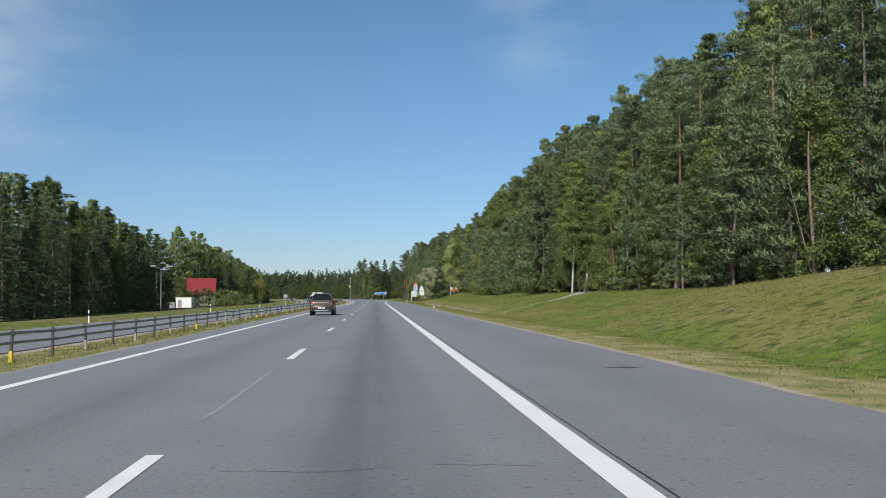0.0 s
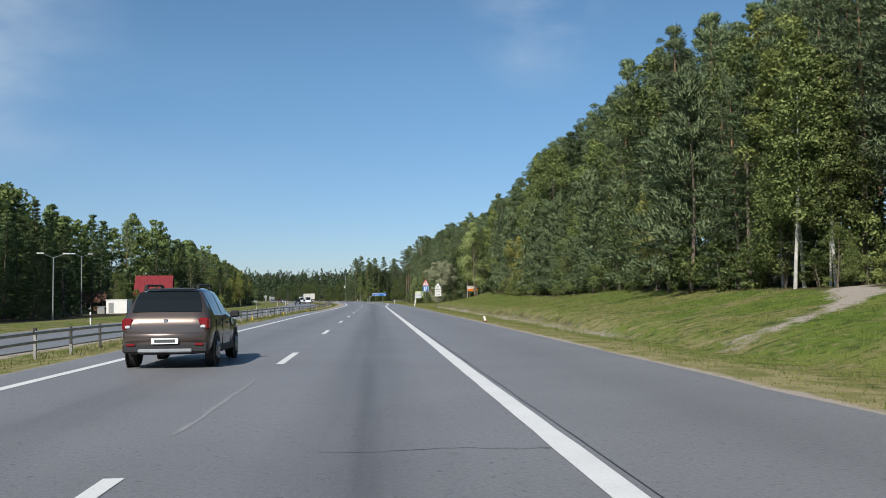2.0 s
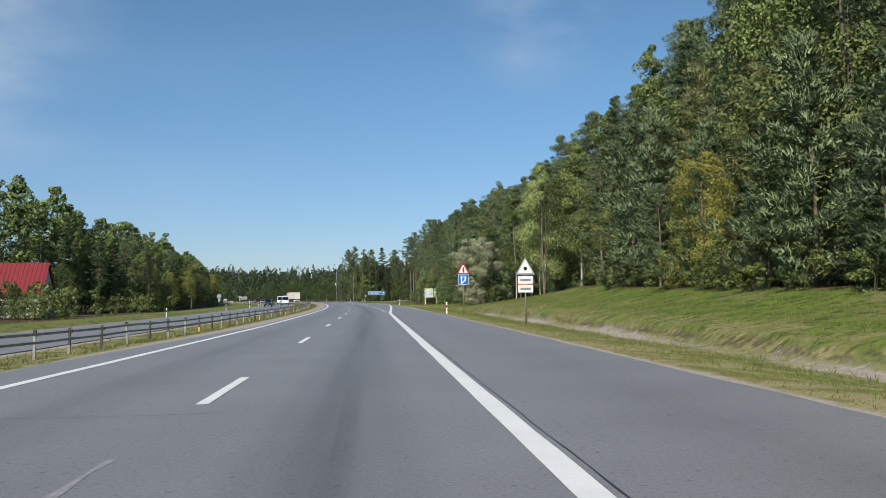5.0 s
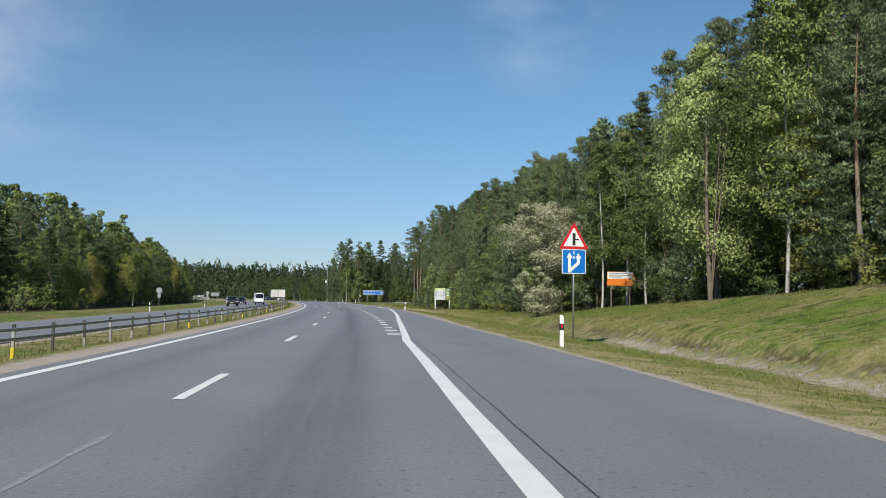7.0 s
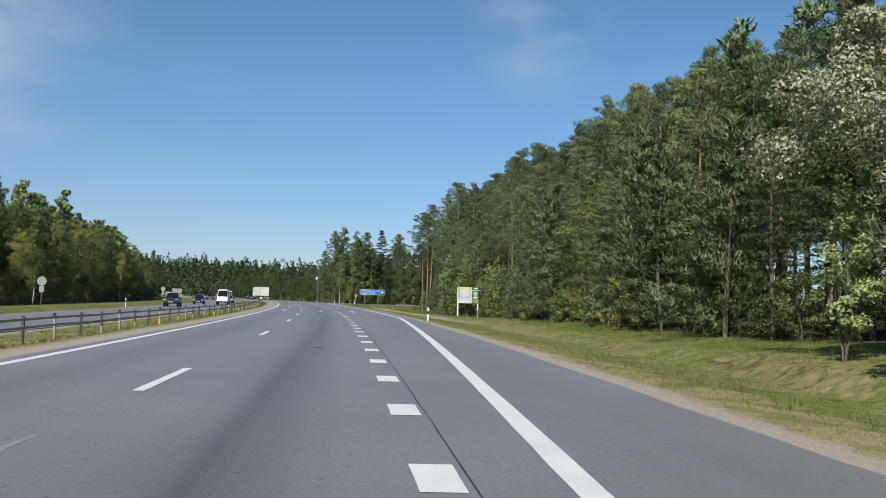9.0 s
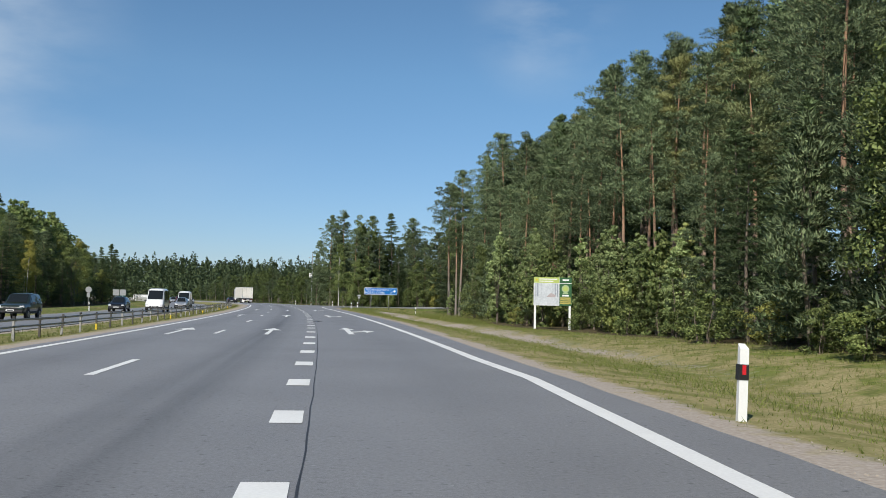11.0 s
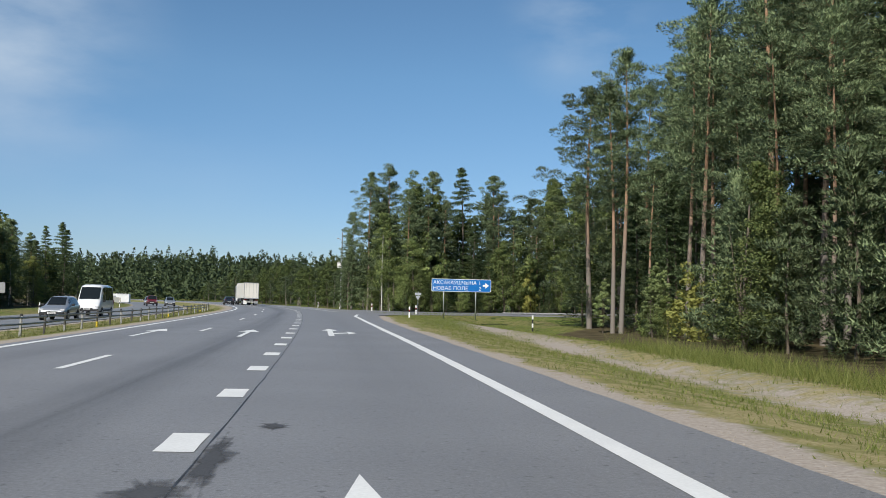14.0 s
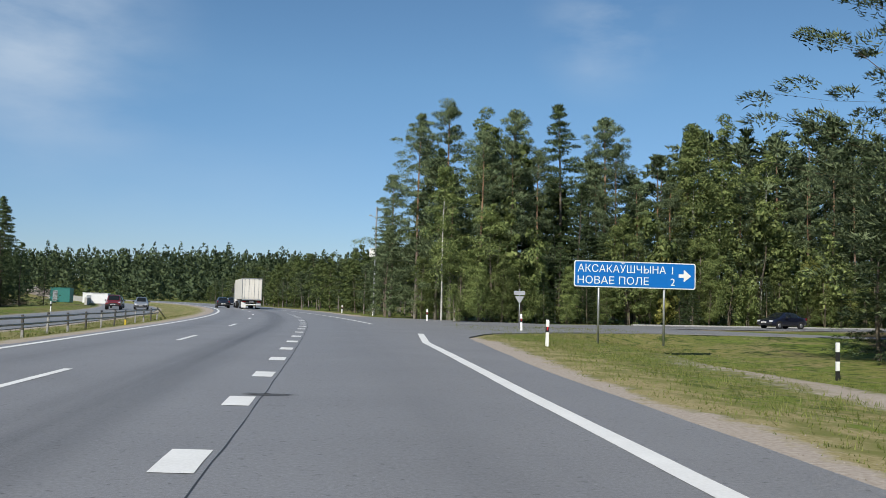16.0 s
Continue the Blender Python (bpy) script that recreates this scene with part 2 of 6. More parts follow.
M_GROUND = ground_material()
M_ROAD = asphalt_material("asphalt", (0.207, 0.208, 0.216), [(-0.05, 0.95, 0.42), (-3.6, 0.9, 0.20), (4.0, 1.2, 0.10)])
M_ROAD_FAR = asphalt_material("old_asphalt", (0.20, 0.205, 0.213), [(-14.6, 0.8, 0.1), (-18.3, 0.8, 0.1)])
M_KERB = material("kerb_concrete", (0.46, 0.45, 0.42), rough=0.9, var=0.2, scale=1.0, fine=20)
M_TAR = material("tar_seal", (0.035, 0.035, 0.037), rough=0.55, var=0.3)
M_PAINT = material("road_paint", (0.72, 0.72, 0.70), rough=0.6, var=0.10, scale=1.2, fine=30, tint=(0.80, 0.80, 0.78), bump=0.1)
M_PAINT_OLD = material("worn_road_paint", (0.25, 0.253, 0.26), rough=0.8, var=0.35, scale=9, fine=45)
M_BARK_PINE = material("pine_bark", (0.30, 0.18, 0.11), rough=0.9, var=0.45, scale=1.5, fine=18, bump=0.6, rand=0.2)


def old_bark_below(m, low, z0, z1):
    """Pines keep thick grey bark low on the trunk and thin orange bark above."""
    n, l = m.node_tree.nodes, m.node_tree.links
    p = n["Principled BSDF"]
    src = p.inputs["Base Color"].links[0].from_socket
    tc, sep, mr, mix = n.new("ShaderNodeTexCoord"), n.new("ShaderNodeSeparateXYZ"), n.new("ShaderNodeMapRange"), n.new("ShaderNodeMixRGB")
    l.new(tc.outputs["Object"], sep.inputs["Vector"])
    l.new(sep.outputs["Z"], mr.inputs["Value"])
    mr.inputs["From Min"].default_value, mr.inputs["From Max"].default_value = z0, z1
    l.new(mr.outputs["Result"], mix.inputs["Fac"])
    mix.inputs["Color1"].default_value = (*low, 1)
    l.new(src, mix.inputs["Color2"])
    l.new(mix.outputs["Color"], p.inputs["Base Color"])


old_bark_below(M_BARK_PINE, (0.21, 0.185, 0.16), 4.0, 10.0)
M_BARK_GREY = material("grey_bark", (0.16, 0.13, 0.10), rough=0.9, var=0.4, scale=1.5, fine=18, bump=0.6, rand=0.2)
M_BARK_BIRCH = material("birch_bark", (0.50, 0.48, 0.43), rough=0.8, var=0.5, scale=2.2, fine=9, tint=(0.68, 0.66, 0.61), bump=0.2)
M_PINE = leaf_material("pine_needles", (0.040, 0.070, 0.034), (0.255, 0.315, 0.160), (0.19, 0.18, 0.06), 0.08, 0.14)
M_SPRUCE = leaf_material("spruce_needles", (0.026, 0.046, 0.020), (0.150, 0.205, 0.090), (0.05, 0.07, 0.03), 0.05, 0.10)
M_LEAF = leaf_material("broad_leaves", (0.055, 0.090, 0.025), (0.29, 0.34, 0.12), (0.28, 0.25, 0.06), 0.14, 0.25)
M_PALE = leaf_material("pale_leaves", (0.11, 0.165, 0.050), (0.42, 0.49, 0.22), (0.30, 0.29, 0.09), 0.06, 0.25)
M_SILVER = leaf_material("silvery_leaves", (0.13, 0.165, 0.06), (0.72, 0.70, 0.50), (0.2, 0.2, 0.1), 0.05, 0.2)
M_FARLEAF = leaf_material("far_foliage", (0.035, 0.058, 0.032), (0.11, 0.145, 0.065), (0.12, 0.12, 0.04), 0.1, 0.2)
M_BACK = {M_PINE: leaf_material("back_pine_needles", (0.040, 0.070, 0.034), (0.245, 0.305, 0.150), (0.1, 0.1, 0.05), 0.001, 0.14),
          M_SPRUCE: leaf_material("back_spruce_needles", (0.026, 0.046, 0.020), (0.145, 0.20, 0.085), (0.1, 0.1, 0.05), 0.001, 0.1),
          M_LEAF: leaf_material("back_broad_leaves", (0.050, 0.085, 0.024), (0.25, 0.30, 0.105), (0.1, 0.1, 0.05), 0.001, 0.25)}
M_GRASS = leaf_material("grass_blades", (0.10, 0.135, 0.03), (0.26, 0.27, 0.09), (0.24, 0.21, 0.09), 0.1, 0.4)
M_STEEL = material("galvanised_steel", (0.42, 0.43, 0.44), rough=0.45, metal=0.7, var=0.2, scale=4)
M_RAIL = material("weathered_rail", (0.10, 0.10, 0.10), rough=0.6, metal=0.3, var=0.4, scale=2)
M_POSTDARK = material("dark_post", (0.035, 0.035, 0.035), rough=0.7, var=0.5, scale=6)
M_POSTPALE = material("pale_post_paint", (0.30, 0.295, 0.28), rough=0.8, var=0.4, scale=6)
M_YELLOW = material("yellow_paint", (0.62, 0.44, 0.03), rough=0.6, var=0.2, scale=8)
M_WHITE = material("white_paint", (0.78, 0.78, 0.76), rough=0.45, var=0.06, scale=2, bump=0.03)
M_BLACK = material("black_paint", (0.02, 0.02, 0.02), rough=0.5, var=0.3)
M_BLUE = material("sign_blue", (0.008, 0.15, 0.50), rough=0.35, var=0.06, bump=0.0)
M_RED = material("sign_red", (0.55, 0.02, 0.03), rough=0.35, var=0.06, bump=0.0)
M_ORANGE = material("sign_orange", (0.72, 0.20, 0.03), rough=0.4, var=0.1, bump=0.0)
M_RUBBER = material("tyre_rubber", (0.018, 0.018, 0.019), rough=0.85, var=0.3, scale=10)


def glass_material():
    m = bpy.data.materials.new("tinted_car_glass")
    m.use_nodes = True
    p = m.node_tree.nodes["Principled BSDF"]
    p.inputs["Base Color"].default_value = (0.012, 0.015, 0.016, 1)
    p.inputs["Roughness"].default_value, p.inputs["Specular IOR Level"].default_value = 0.04, 0.4
    return m


M_GLASS = glass_material()


def car_paint(name, base, metal=0.35):
    m = material(name, base, rough=0.28, metal=metal, var=0.05, scale=1.0, fine=250, bump=0.0, spec=0.5)
    p = m.node_tree.nodes["Principled BSDF"]
    p.inputs["Coat Weight"].default_value, p.inputs["Coat Roughness"].default_value = 0.7, 0.05
    return m


# ---- plan of the road: s runs along it, u across it to the right ----
BEND_1, BEND_2, BEND_3 = 186.0, 425.0, 730.0
K1, K2 = 0.000532, 0.0022


def shift(s):
    """How far the road has swung to the left at s."""
    a = max(min(s, BEND_2) - BEND_1, 0.0)
    c = 0.5 * K1 * a * a
    if s > BEND_2:
        th = K1 * (BEND_2 - BEND_1)
        b = min(s, BEND_3) - BEND_2
        c += th * b + 0.5 * K2 * b * b
        if s > BEND_3:
            c += (th + K2 * (BEND_3 - BEND_2)) * (s - BEND_3)
    return c


def xy(s, u):
    return (u - shift(s), s)


def knots(table, s):
    return float(np.interp(s, [k[0] for k in table], [k[1] for k in table]))


def smooth(a, b, v):
    t = min(max((v - a) / (b - a), 0.0), 1.0)
    return t * t * (3 - 2 * t)


EDGE_RIGHT = [(-100, 5.6), (160, 5.75), (185, 5.7), (212, 5.45), (225, 5.5), (245, 5.85), (284, 6.45), (295, 6.55), (325, 7.05), (380, 7.05), (400, 7.4), (418, 8.6), (424, 10.5), (430, 16), (434, 24)]
EDGE_LEFT = [(-100, -6.8), (140, -6.9), (154, -6.2), (166, -5.6), (520, -5.6)]
LINE_LEFT = [(-100, -5.75), (125, -5.75), (165, -5.12), (520, -5.12), (700, -5.12)]
LINE_RIGHT = [(-100, 1.79), (180, 1.79), (197, 1.83), (208, 2.2), (222, 2.72), (284, 5.75), (289, 5.64), (300, 5.68), (340, 5.70), (380, 5.72), (395, 5.86), (412, 6.2), (421, 7.0)]
BANK = [(-100, 2.8), (32, 2.4), (50, 1.65), (90, 1.55), (118, 1.75), (140, 1.3), (172, 1.6), (199, 2.1), (215, 1.5), (231, 1.0), (250, 0.15), (285, 0.15),
        (335, -0.7), (360, -0.8), (385, -0.8), (411, -1.05), (425, -0.8), (434, -0.3), (520, -0.1)]
DITCH = [(-100, -0.1), (40, -0.15), (90, -0.35), (230, -0.45), (250, -0.55), (300, -0.75), (360, -0.8), (395, -0.5), (420, -0.2), (520, -0.15)]
DITCH_AT = [(-100, 4.0), (90, 4.2), (185, 5.2), (212, 5.8), (240, 6.1), (300, 7.3), (330, 6.9), (360, 6.9), (395, 7.2), (420, 7.0), (600, 7.0)]
SIDE_AT, SIDE_DIR = Vector((0.0, 444.6)), Vector((math.cos(radians(28)), math.sin(radians(28))))
SIDE_HALF = 4.6


def side_road_distance(x, y):
    d = Vector((x, y)) - SIDE_AT
    along = d.dot(SIDE_DIR)
    return abs(d.x * -SIDE_DIR.y + d.y * SIDE_DIR.x), along


def road_right(s):
    """Right edge of the asphalt, with the mouth of the side road."""
    if s < 434:
        return knots(EDGE_RIGHT, s)
    return max(7.2, 40 - (s - 434) * 1.1)


def height(s, u):
    """Ground level beside and under the road."""
    e = knots(EDGE_RIGHT, min(s, 415))
    if u > -6:
        d = u - e
        z = -0.07 if d < 0 else -0.07 - 0.02 * min(d, 1)
        if d > 0:
            dz, bz = knots(DITCH, s), knots(BANK, s)
            dd = knots(DITCH_AT, s)
            if d < dd:
                z = -0.07 + (dz + 0.07) * smooth(0.4, dd, d)
            else:
                top = 19.0 - e
                z = dz + (bz - dz) * min((d - dd) / (top - dd), 1.0) ** 0.9
                if d > top:
                    z += 0.05 * (d - top) * (1.0 if s < 300 else 0.3) if d < top + 60 else 3.0 * (1.0 if s < 300 else 0.3)
            lip = knots([(60, 0.0), (90, 0.20), (120, 0.28), (240, 0.28), (262, 0.05), (305, 0.10), (330, 0.2), (395, 0.2), (412, 0.0)], s)
            z += lip * smooth(0.5, 1.0, d - dd - 0.5 * noise.noise((s * 0.3, 0, 8))) * (1 - smooth(1.2, 6.0, d - dd))
            z += 0.06 * noise.noise((u * 0.35, s * 0.35, 0)) * smooth(0.3, 2, d)
    else:
        l = knots(EDGE_LEFT, s)
        if u > l:
            z = -0.07
        elif u > -12.4:
            z = -0.05 - 0.40 * smooth(0.3, 4.6, l - u) + 0.03 * noise.noise((u * 0.5, s * 0.5, 3))
        elif u > -20.8:
            z = -0.47
        else:
            z = -0.45 + 0.25 * smooth(21, 24, -u) - 0.5 * smooth(24, 36, -u)
    # the verge rises to the mouth of the side road
    if 398 < s < 470 and u > 4:
        near = 1 - smooth(0.2, 5.0, u - road_right(s))
        z = z * (1 - near) - 0.06 * near
    # low wooded ridge in the distance
    z += 9.0 * smooth(700, 830, s)
    # the side road lies on level ground
    if s > 395 and u > 4:
        x, y = xy(s, u)
        dist, along = side_road_distance(x, y)
        if along > -5:
            z = z * smooth(SIDE_HALF + 2.5, SIDE_HALF + 8, dist) - 0.03 * (1 - smooth(SIDE_HALF + 2.5, SIDE_HALF + 8, dist))
    return z


def ground_at(x, y):
    return height(y, x + shift(y))


def cover(s, u):
    """Grass, sand, forest litter at a place."""
    e = knots(EDGE_RIGHT, min(s, 415))
    if u > 0:
        d = u - e
        grass = knots([(0, 0.8), (70, 0.75), (90, 0.55), (240, 0.6), (290, 0.35), (380, 0.4), (410, 0.7), (600, 0.7)], s) * smooth(0.9, 3.5, d)
        grass = max(grass, 0.85 * smooth(1.2, 3.0, d - knots(DITCH_AT, s)) * (1 if s < 290 else 0.6))
        wide = knots([(0, 0.5), (90, 0.6), (200, 0.6), (215, 0.7), (238, 1.25), (262, 1.2), (290, 0.95), (400, 0.95), (410, 1.2), (424, 1.2)], s) * (1 + 0.5 * noise.noise((s * 0.3, 0, 11)))
        sand = 0.9 * (1 - smooth(wide * 0.4, wide * 1.3, d))
        ditch = (knots([(0, 0.75), (290, 0.75), (310, 0.95)], s) + 0.7 * noise.noise((s * 0.12, u * 0.5, 21))) * knots([(-100, 0.0), (70, 0.0), (95, 0.7), (200, 0.7), (240, 0.15), (290, 0.3), (310, 0.72), (380, 0.72), (408, 0.75), (418, 0.0), (600, 0.0)], s)
        sand = max(sand, ditch * math.exp(-((d - knots(DITCH_AT, s)) / knots([(0, 0.55), (290, 0.8), (330, 1.5), (420, 1.6)], s)) ** 2))
        # worn footpath up the bank
        p = abs(u - 11.5 - (s - 75) * 0.95 - 1.3 * math.sin((s - 75) * 0.42)) + 0.5 * noise.noise((s * 0.8, u * 0.8, 2))
        if 9.0 < u < 25 and 70 < s < 92:
            sand = max(sand, knots([(9, 0.2), (12, 0.6), (17, 0.85), (24, 0.9)], u) * (1 - smooth(0.5, 1.5, p)))
        litter = smooth(17.8, 20.0, u + 0.8 * noise.noise((s * 0.2, 0, 5))) if s > -60 else 0
        if 95 < s < 245:
            rim = d - knots(DITCH_AT, s) - 0.6 - 0.5 * noise.noise((s * 0.3, 0, 8))
            litter = max(litter, (0.62 + 0.5 * noise.noise((s * 0.4, 2, 14))) * math.exp(-(rim / 0.28) ** 2))
        if s > 395:
            x, y = xy(s, u)
            dist, along = side_road_distance(x, y)
            if along > 0:
                litter *= smooth(SIDE_HALF + 3, SIDE_HALF + 7, dist)
                sand = max(sand, 0.8 * (1 - smooth(SIDE_HALF + 0.3, SIDE_HALF + 1.0, dist)))
                grass = max(grass, 0.8 * smooth(SIDE_HALF + 1, SIDE_HALF + 2.5, dist))
            if s > 400:
                litter *= smooth(0.0, 2.0, u - 17 - (s - 400) * 0.5)
        return grass, sand, litter
    l = knots(EDGE_LEFT, s)
    d = l - u
    sand = 0.85 * (1 - smooth(0.15, knots([(0, 0.5), (140, 0.6), (168, 2.6), (500, 2.4)], s), d))
    sand = max(sand, 0.8 * (1 - smooth(0.1, 0.6, abs(u + 12.2)))) if u > -12.6 else max(sand, 0.7 * (1 - smooth(0.2, 0.8, abs(u + 21.0))))
    grass = 0.45 if u > -20 else 0.7
    return grass, sand, smooth(32, 36, -u)


def mesh_object(name, verts, faces, mat, parent=None, smooth_shade=False):
    me = bpy.data.meshes.new(name)
    me.from_pydata(verts, [], faces)
    me.materials.append(mat)
    if smooth_shade:
        me.polygons.foreach_set("use_smooth", [True] * len(me.polygons))
    me.update()
    ob = new(name, me)
    if parent:
        ob.parent = parent
    return ob


def part(name, bm, mat, parent=None, label="", smooth_shade=False):
    """Links a bmesh as one mesh object under a thing or under a part."""
    me = bpy.data.meshes.new(name)
    bmesh.ops.recalc_face_normals(bm, faces=bm.faces)
    bm.to_mesh(me)
    bm.free()
    me.materials.append(mat)
    if smooth_shade:
        me.polygons.foreach_set("use_smooth", [True] * len(me.polygons))
    ob = new(name, me)
    if parent:
        ob.parent = parent
    if label:
        ob["label"] = label
    return ob


def empty(name, label="", category="", group="", kind=""):
    ob = new(name)
    ob.empty_display_size = 0.2
    return tagged(ob, label, category, group, kind)


# ---- ground: one sheet out to the horizon ----
def axis(*runs):
    out = []
    for a, b, step in runs:
        v = a
        while v < b - 1e-6:
            out.append(v)
            v += step
    return out + [runs[-1][1]]


def build_ground():
    ss = axis((-2400, -200, 400), (-200, -20, 30), (-20, 480, 1.0), (480, 640, 5), (640, 900, 10), (900, 4200, 550))
    us = axis((-3000, -400, 400), (-400, -60, 20), (-60, -24, 3), (-24, -20, 0.5), (-20, -13, 3.5), (-13, -6, 0.35), (-6, 5, 2.75), (5, 12, 0.35), (12, 26, 0.7),
              (26, 70, 2), (70, 400, 30), (400, 3000, 400))
    verts, cols = [], []
    for s in ss:
        sh = shift(s)
        for u in us:
            verts.append((u - sh, s, height(s, u)))
            g, d, b = cover(s, u)
            cols.append((g, d, b, 1.0))
    w = len(us)
    faces = [(i * w + j, i * w + j + 1, (i + 1) * w + j + 1, (i + 1) * w + j) for i in range(len(ss) - 1) for j in range(w - 1)]
    ob = mesh_object("ground", verts, faces, M_GROUND, smooth_shade=True)
    ca = ob.data.color_attributes.new("cover", "FLOAT_COLOR", "POINT")
    ca.data.foreach_set("color", np.array(cols, dtype=np.float32).ravel())
    tagged(ob, "grassy verges, sandy ditch and forest floor beside the motorway", "ground", kind="structure")
    return ob


ground = build_ground()


def strip(name, stations, left, right, z, mat, parent=None, uv=False, thick=0.0):
    """A band along the road between two offsets; left and right are functions of s."""
    verts, faces, uvs = [], [], []
    for s in stations:
        for k in range(2):
            u = (left(s), right(s))[k]
            x, y = xy(s, u)
            verts.append((x, y, z(s, u) if callable(z) else z))
            uvs.append((u, s))
    for i in range(len(stations) - 1):
        faces.append((2 * i, 2 * i + 1, 2 * i + 3, 2 * i + 2))
    if thick:
        n = len(verts)
        verts += [(x, y, q - thick) for x, y, q in verts]
        for i in range(len(stations) - 1):
            faces += [(2 * i + 1, 2 * i + 1 + n, 2 * i + 3 + n, 2 * i + 3), (2 * i, 2 * i + 2, 2 * i + 2 + n, 2 * i + n)]
        faces += [(0, n, n + 1, 1), (2 * len(stations) - 2, 2 * len(stations) - 1, n + 2 * len(stations) - 1, n + 2 * len(stations) - 2)]
        uvs += uvs
    ob = mesh_object(name, verts, faces, mat, parent)
    if uv:
        lay = ob.data.uv_layers.new(name="road")
        for lp in ob.data.loops:
            lay.data[lp.index].uv = uvs[lp.vertex_index]
    return ob


ST = axis((-60, 720, 3))
jit = lambda s, k: 0.10 * noise.noise((s * 0.45, k, 0)) + 0.05 * noise.noise((s * 1.7, k, 2))
road = strip("road", axis((-60, 720, 1.5)), lambda s: knots(EDGE_LEFT, s) + jit(s, 1), lambda s: road_right(s) + jit(s, 7), 0.0, M_ROAD, uv=True, thick=0.06)
tagged(road, "grey worn asphalt carriageway with white lane markings", "road", kind="structure")
road_far = strip("opposite_road", axis((-60, 720, 3)), lambda s: -20.8 + jit(s, 3), lambda s: -12.5 + jit(s, 9), -0.42, M_ROAD_FAR, uv=True, thick=0.05)
tagged(road_far, "pale grey asphalt carriageway for oncoming traffic", "road", kind="structure")


def side_road():
    n = Vector((-SIDE_DIR.y, SIDE_DIR.x))
    vs, fs, uvs = [], [], []
    st = axis((-6, 160, 4))
    for i, a in enumerate(st):
        c = SIDE_AT + SIDE_DIR * a
        for sgn in (-1, 1):
            q = c + n * (sgn * SIDE_HALF)
            vs.append((q.x, q.y, 0.004 if a < 10 else 0.02))
            uvs.append((sgn * SIDE_HALF, a))
        if i:
            fs.append((2 * i - 2, 2 * i - 1, 2 * i + 1, 2 * i))
    ob = mesh_object("side_road", vs, fs, M_ROAD)
    lay = ob.data.uv_layers.new(name="road")
    for lp in ob.data.loops:
        lay.data[lp.index].uv = uvs[lp.vertex_index]
    tagged(ob, "asphalt side road that leaves through the woods", "road", kind="structure")
    for sgn, a0 in ((-1, 9.0), (1, 8.0)):
        vs, fs = [], []
        for i, a in enumerate(axis((a0, 158, 4))):
            c = SIDE_AT + SIDE_DIR * a + n * (sgn * (SIDE_HALF - 0.9))
            for w in (-0.09, 0.09):
                q = c + n * w
                vs.append((q.x, q.y, 0.028))
            if i:
                fs.append((2 * i - 2, 2 * i - 1, 2 * i + 1, 2 * i))
        mesh_object("edge_line", vs, fs, M_PAINT, ob)
        # low concrete kerb stones along the far edge
        if sgn < 0:
            continue
        vs, fs = [], []
        for i, a in enumerate(axis((a0 + 5, 150, 1.0))):
            c = SIDE_AT + SIDE_DIR * a + n * (sgn * (SIDE_HALF + 0.09))
            for w, z in ((-0.09, -0.1), (-0.09, 0.09), (-0.07, 0.11), (0.07, 0.11), (0.09, 0.09), (0.09, -0.1)):
                q = c + n * w
                vs.append((q.x, q.y, z + 0.008 * noise.noise((a, sgn, 3))))
            if i:
                fs += [(6 * i - 6 + k, 6 * i - 5 + k, 6 * i + 1 + k, 6 * i + k) for k in range(5)]
        mesh_object("kerb", vs, fs, M_KERB, ob)
    return ob


side = side_road()

# ---- markings: solid lines, dashes, arrows, seams ----
ZP = 0.006


def line(name, s0, s1, centre, width, mat=M_PAINT, step=1.5, z=ZP, rough_edge=0.012):
    return strip(name, axis((s0, s1, step)), lambda s: centre(s) - width / 2 + rough_edge * noise.noise((s * 1.3, 4, width)),
                 lambda s: centre(s) + width / 2 + rough_edge * noise.noise((s * 1.3, 8, width)), z, mat, road)


line("edge_line", -60, 714, lambda s: knots(LINE_LEFT, s), 0.22)
line("edge_line", -60, 421, lambda s: knots(LINE_RIGHT, s), 0.26, step=1.0)
line("edge_line", 436, 714, lambda s: knots([(436, 5.9), (470, 4.4), (510, 2.6), (640, 2.0)], s), 0.2)
line("joint_seal", -60, 560, lambda s: knots([(-60, 2.0), (140, 2.0), (172, 2.16), (190, 2.16), (214, 1.88), (600, 1.9)], s) + 0.02 * noise.noise((s * 0.6, 0, 9)), 0.017, M_TAR, step=0.8, z=0.003)
DASH_AT = [(-4, -55.95), (14, 232.05), (18, 306.0), (20, 340.4), (21, 358.0), (22, 377.3), (23, 397.0), (24, 413.0), (25, 429.0), (42, 701.0)]
EXIT_AT = [(0, 202.86), (1, 206.86), (2, 210.7), (3, 214.85), (5, 222.88), (6, 227.15), (21, 291.8), (23, 300.7), (25, 310.8), (29, 328.2), (33, 346.4), (34, 350.85), (38, 369.25), (39, 373.55), (41, 383.5), (42, 388.6), (43, 393.1), (61, 472.0)]
k = -4
while k < 42:
    e = knots(DASH_AT, k)
    line("lane_dash", e - 4.0, e, lambda s: -1.906, 0.16, step=1.0)
    k += 1
# ghost of the older lane line between the dashes
for k in range(-3, 14):
    e = 8.05 + 16 * k
    line("old_line", e + 2.2 + (k % 3), e + 9.0 - (k % 2), lambda s: -1.93 + 0.03 * noise.noise((s, 2, 2)), 0.07, M_PAINT_OLD, step=0.35, z=0.003, rough_edge=0.05)
for k in range(0, 61):
    e = knots(EXIT_AT, k)
    line("exit_dash", e - 1.1, e, lambda v: 1.63, 0.36 if k > 1 else 0.55, step=0.5)


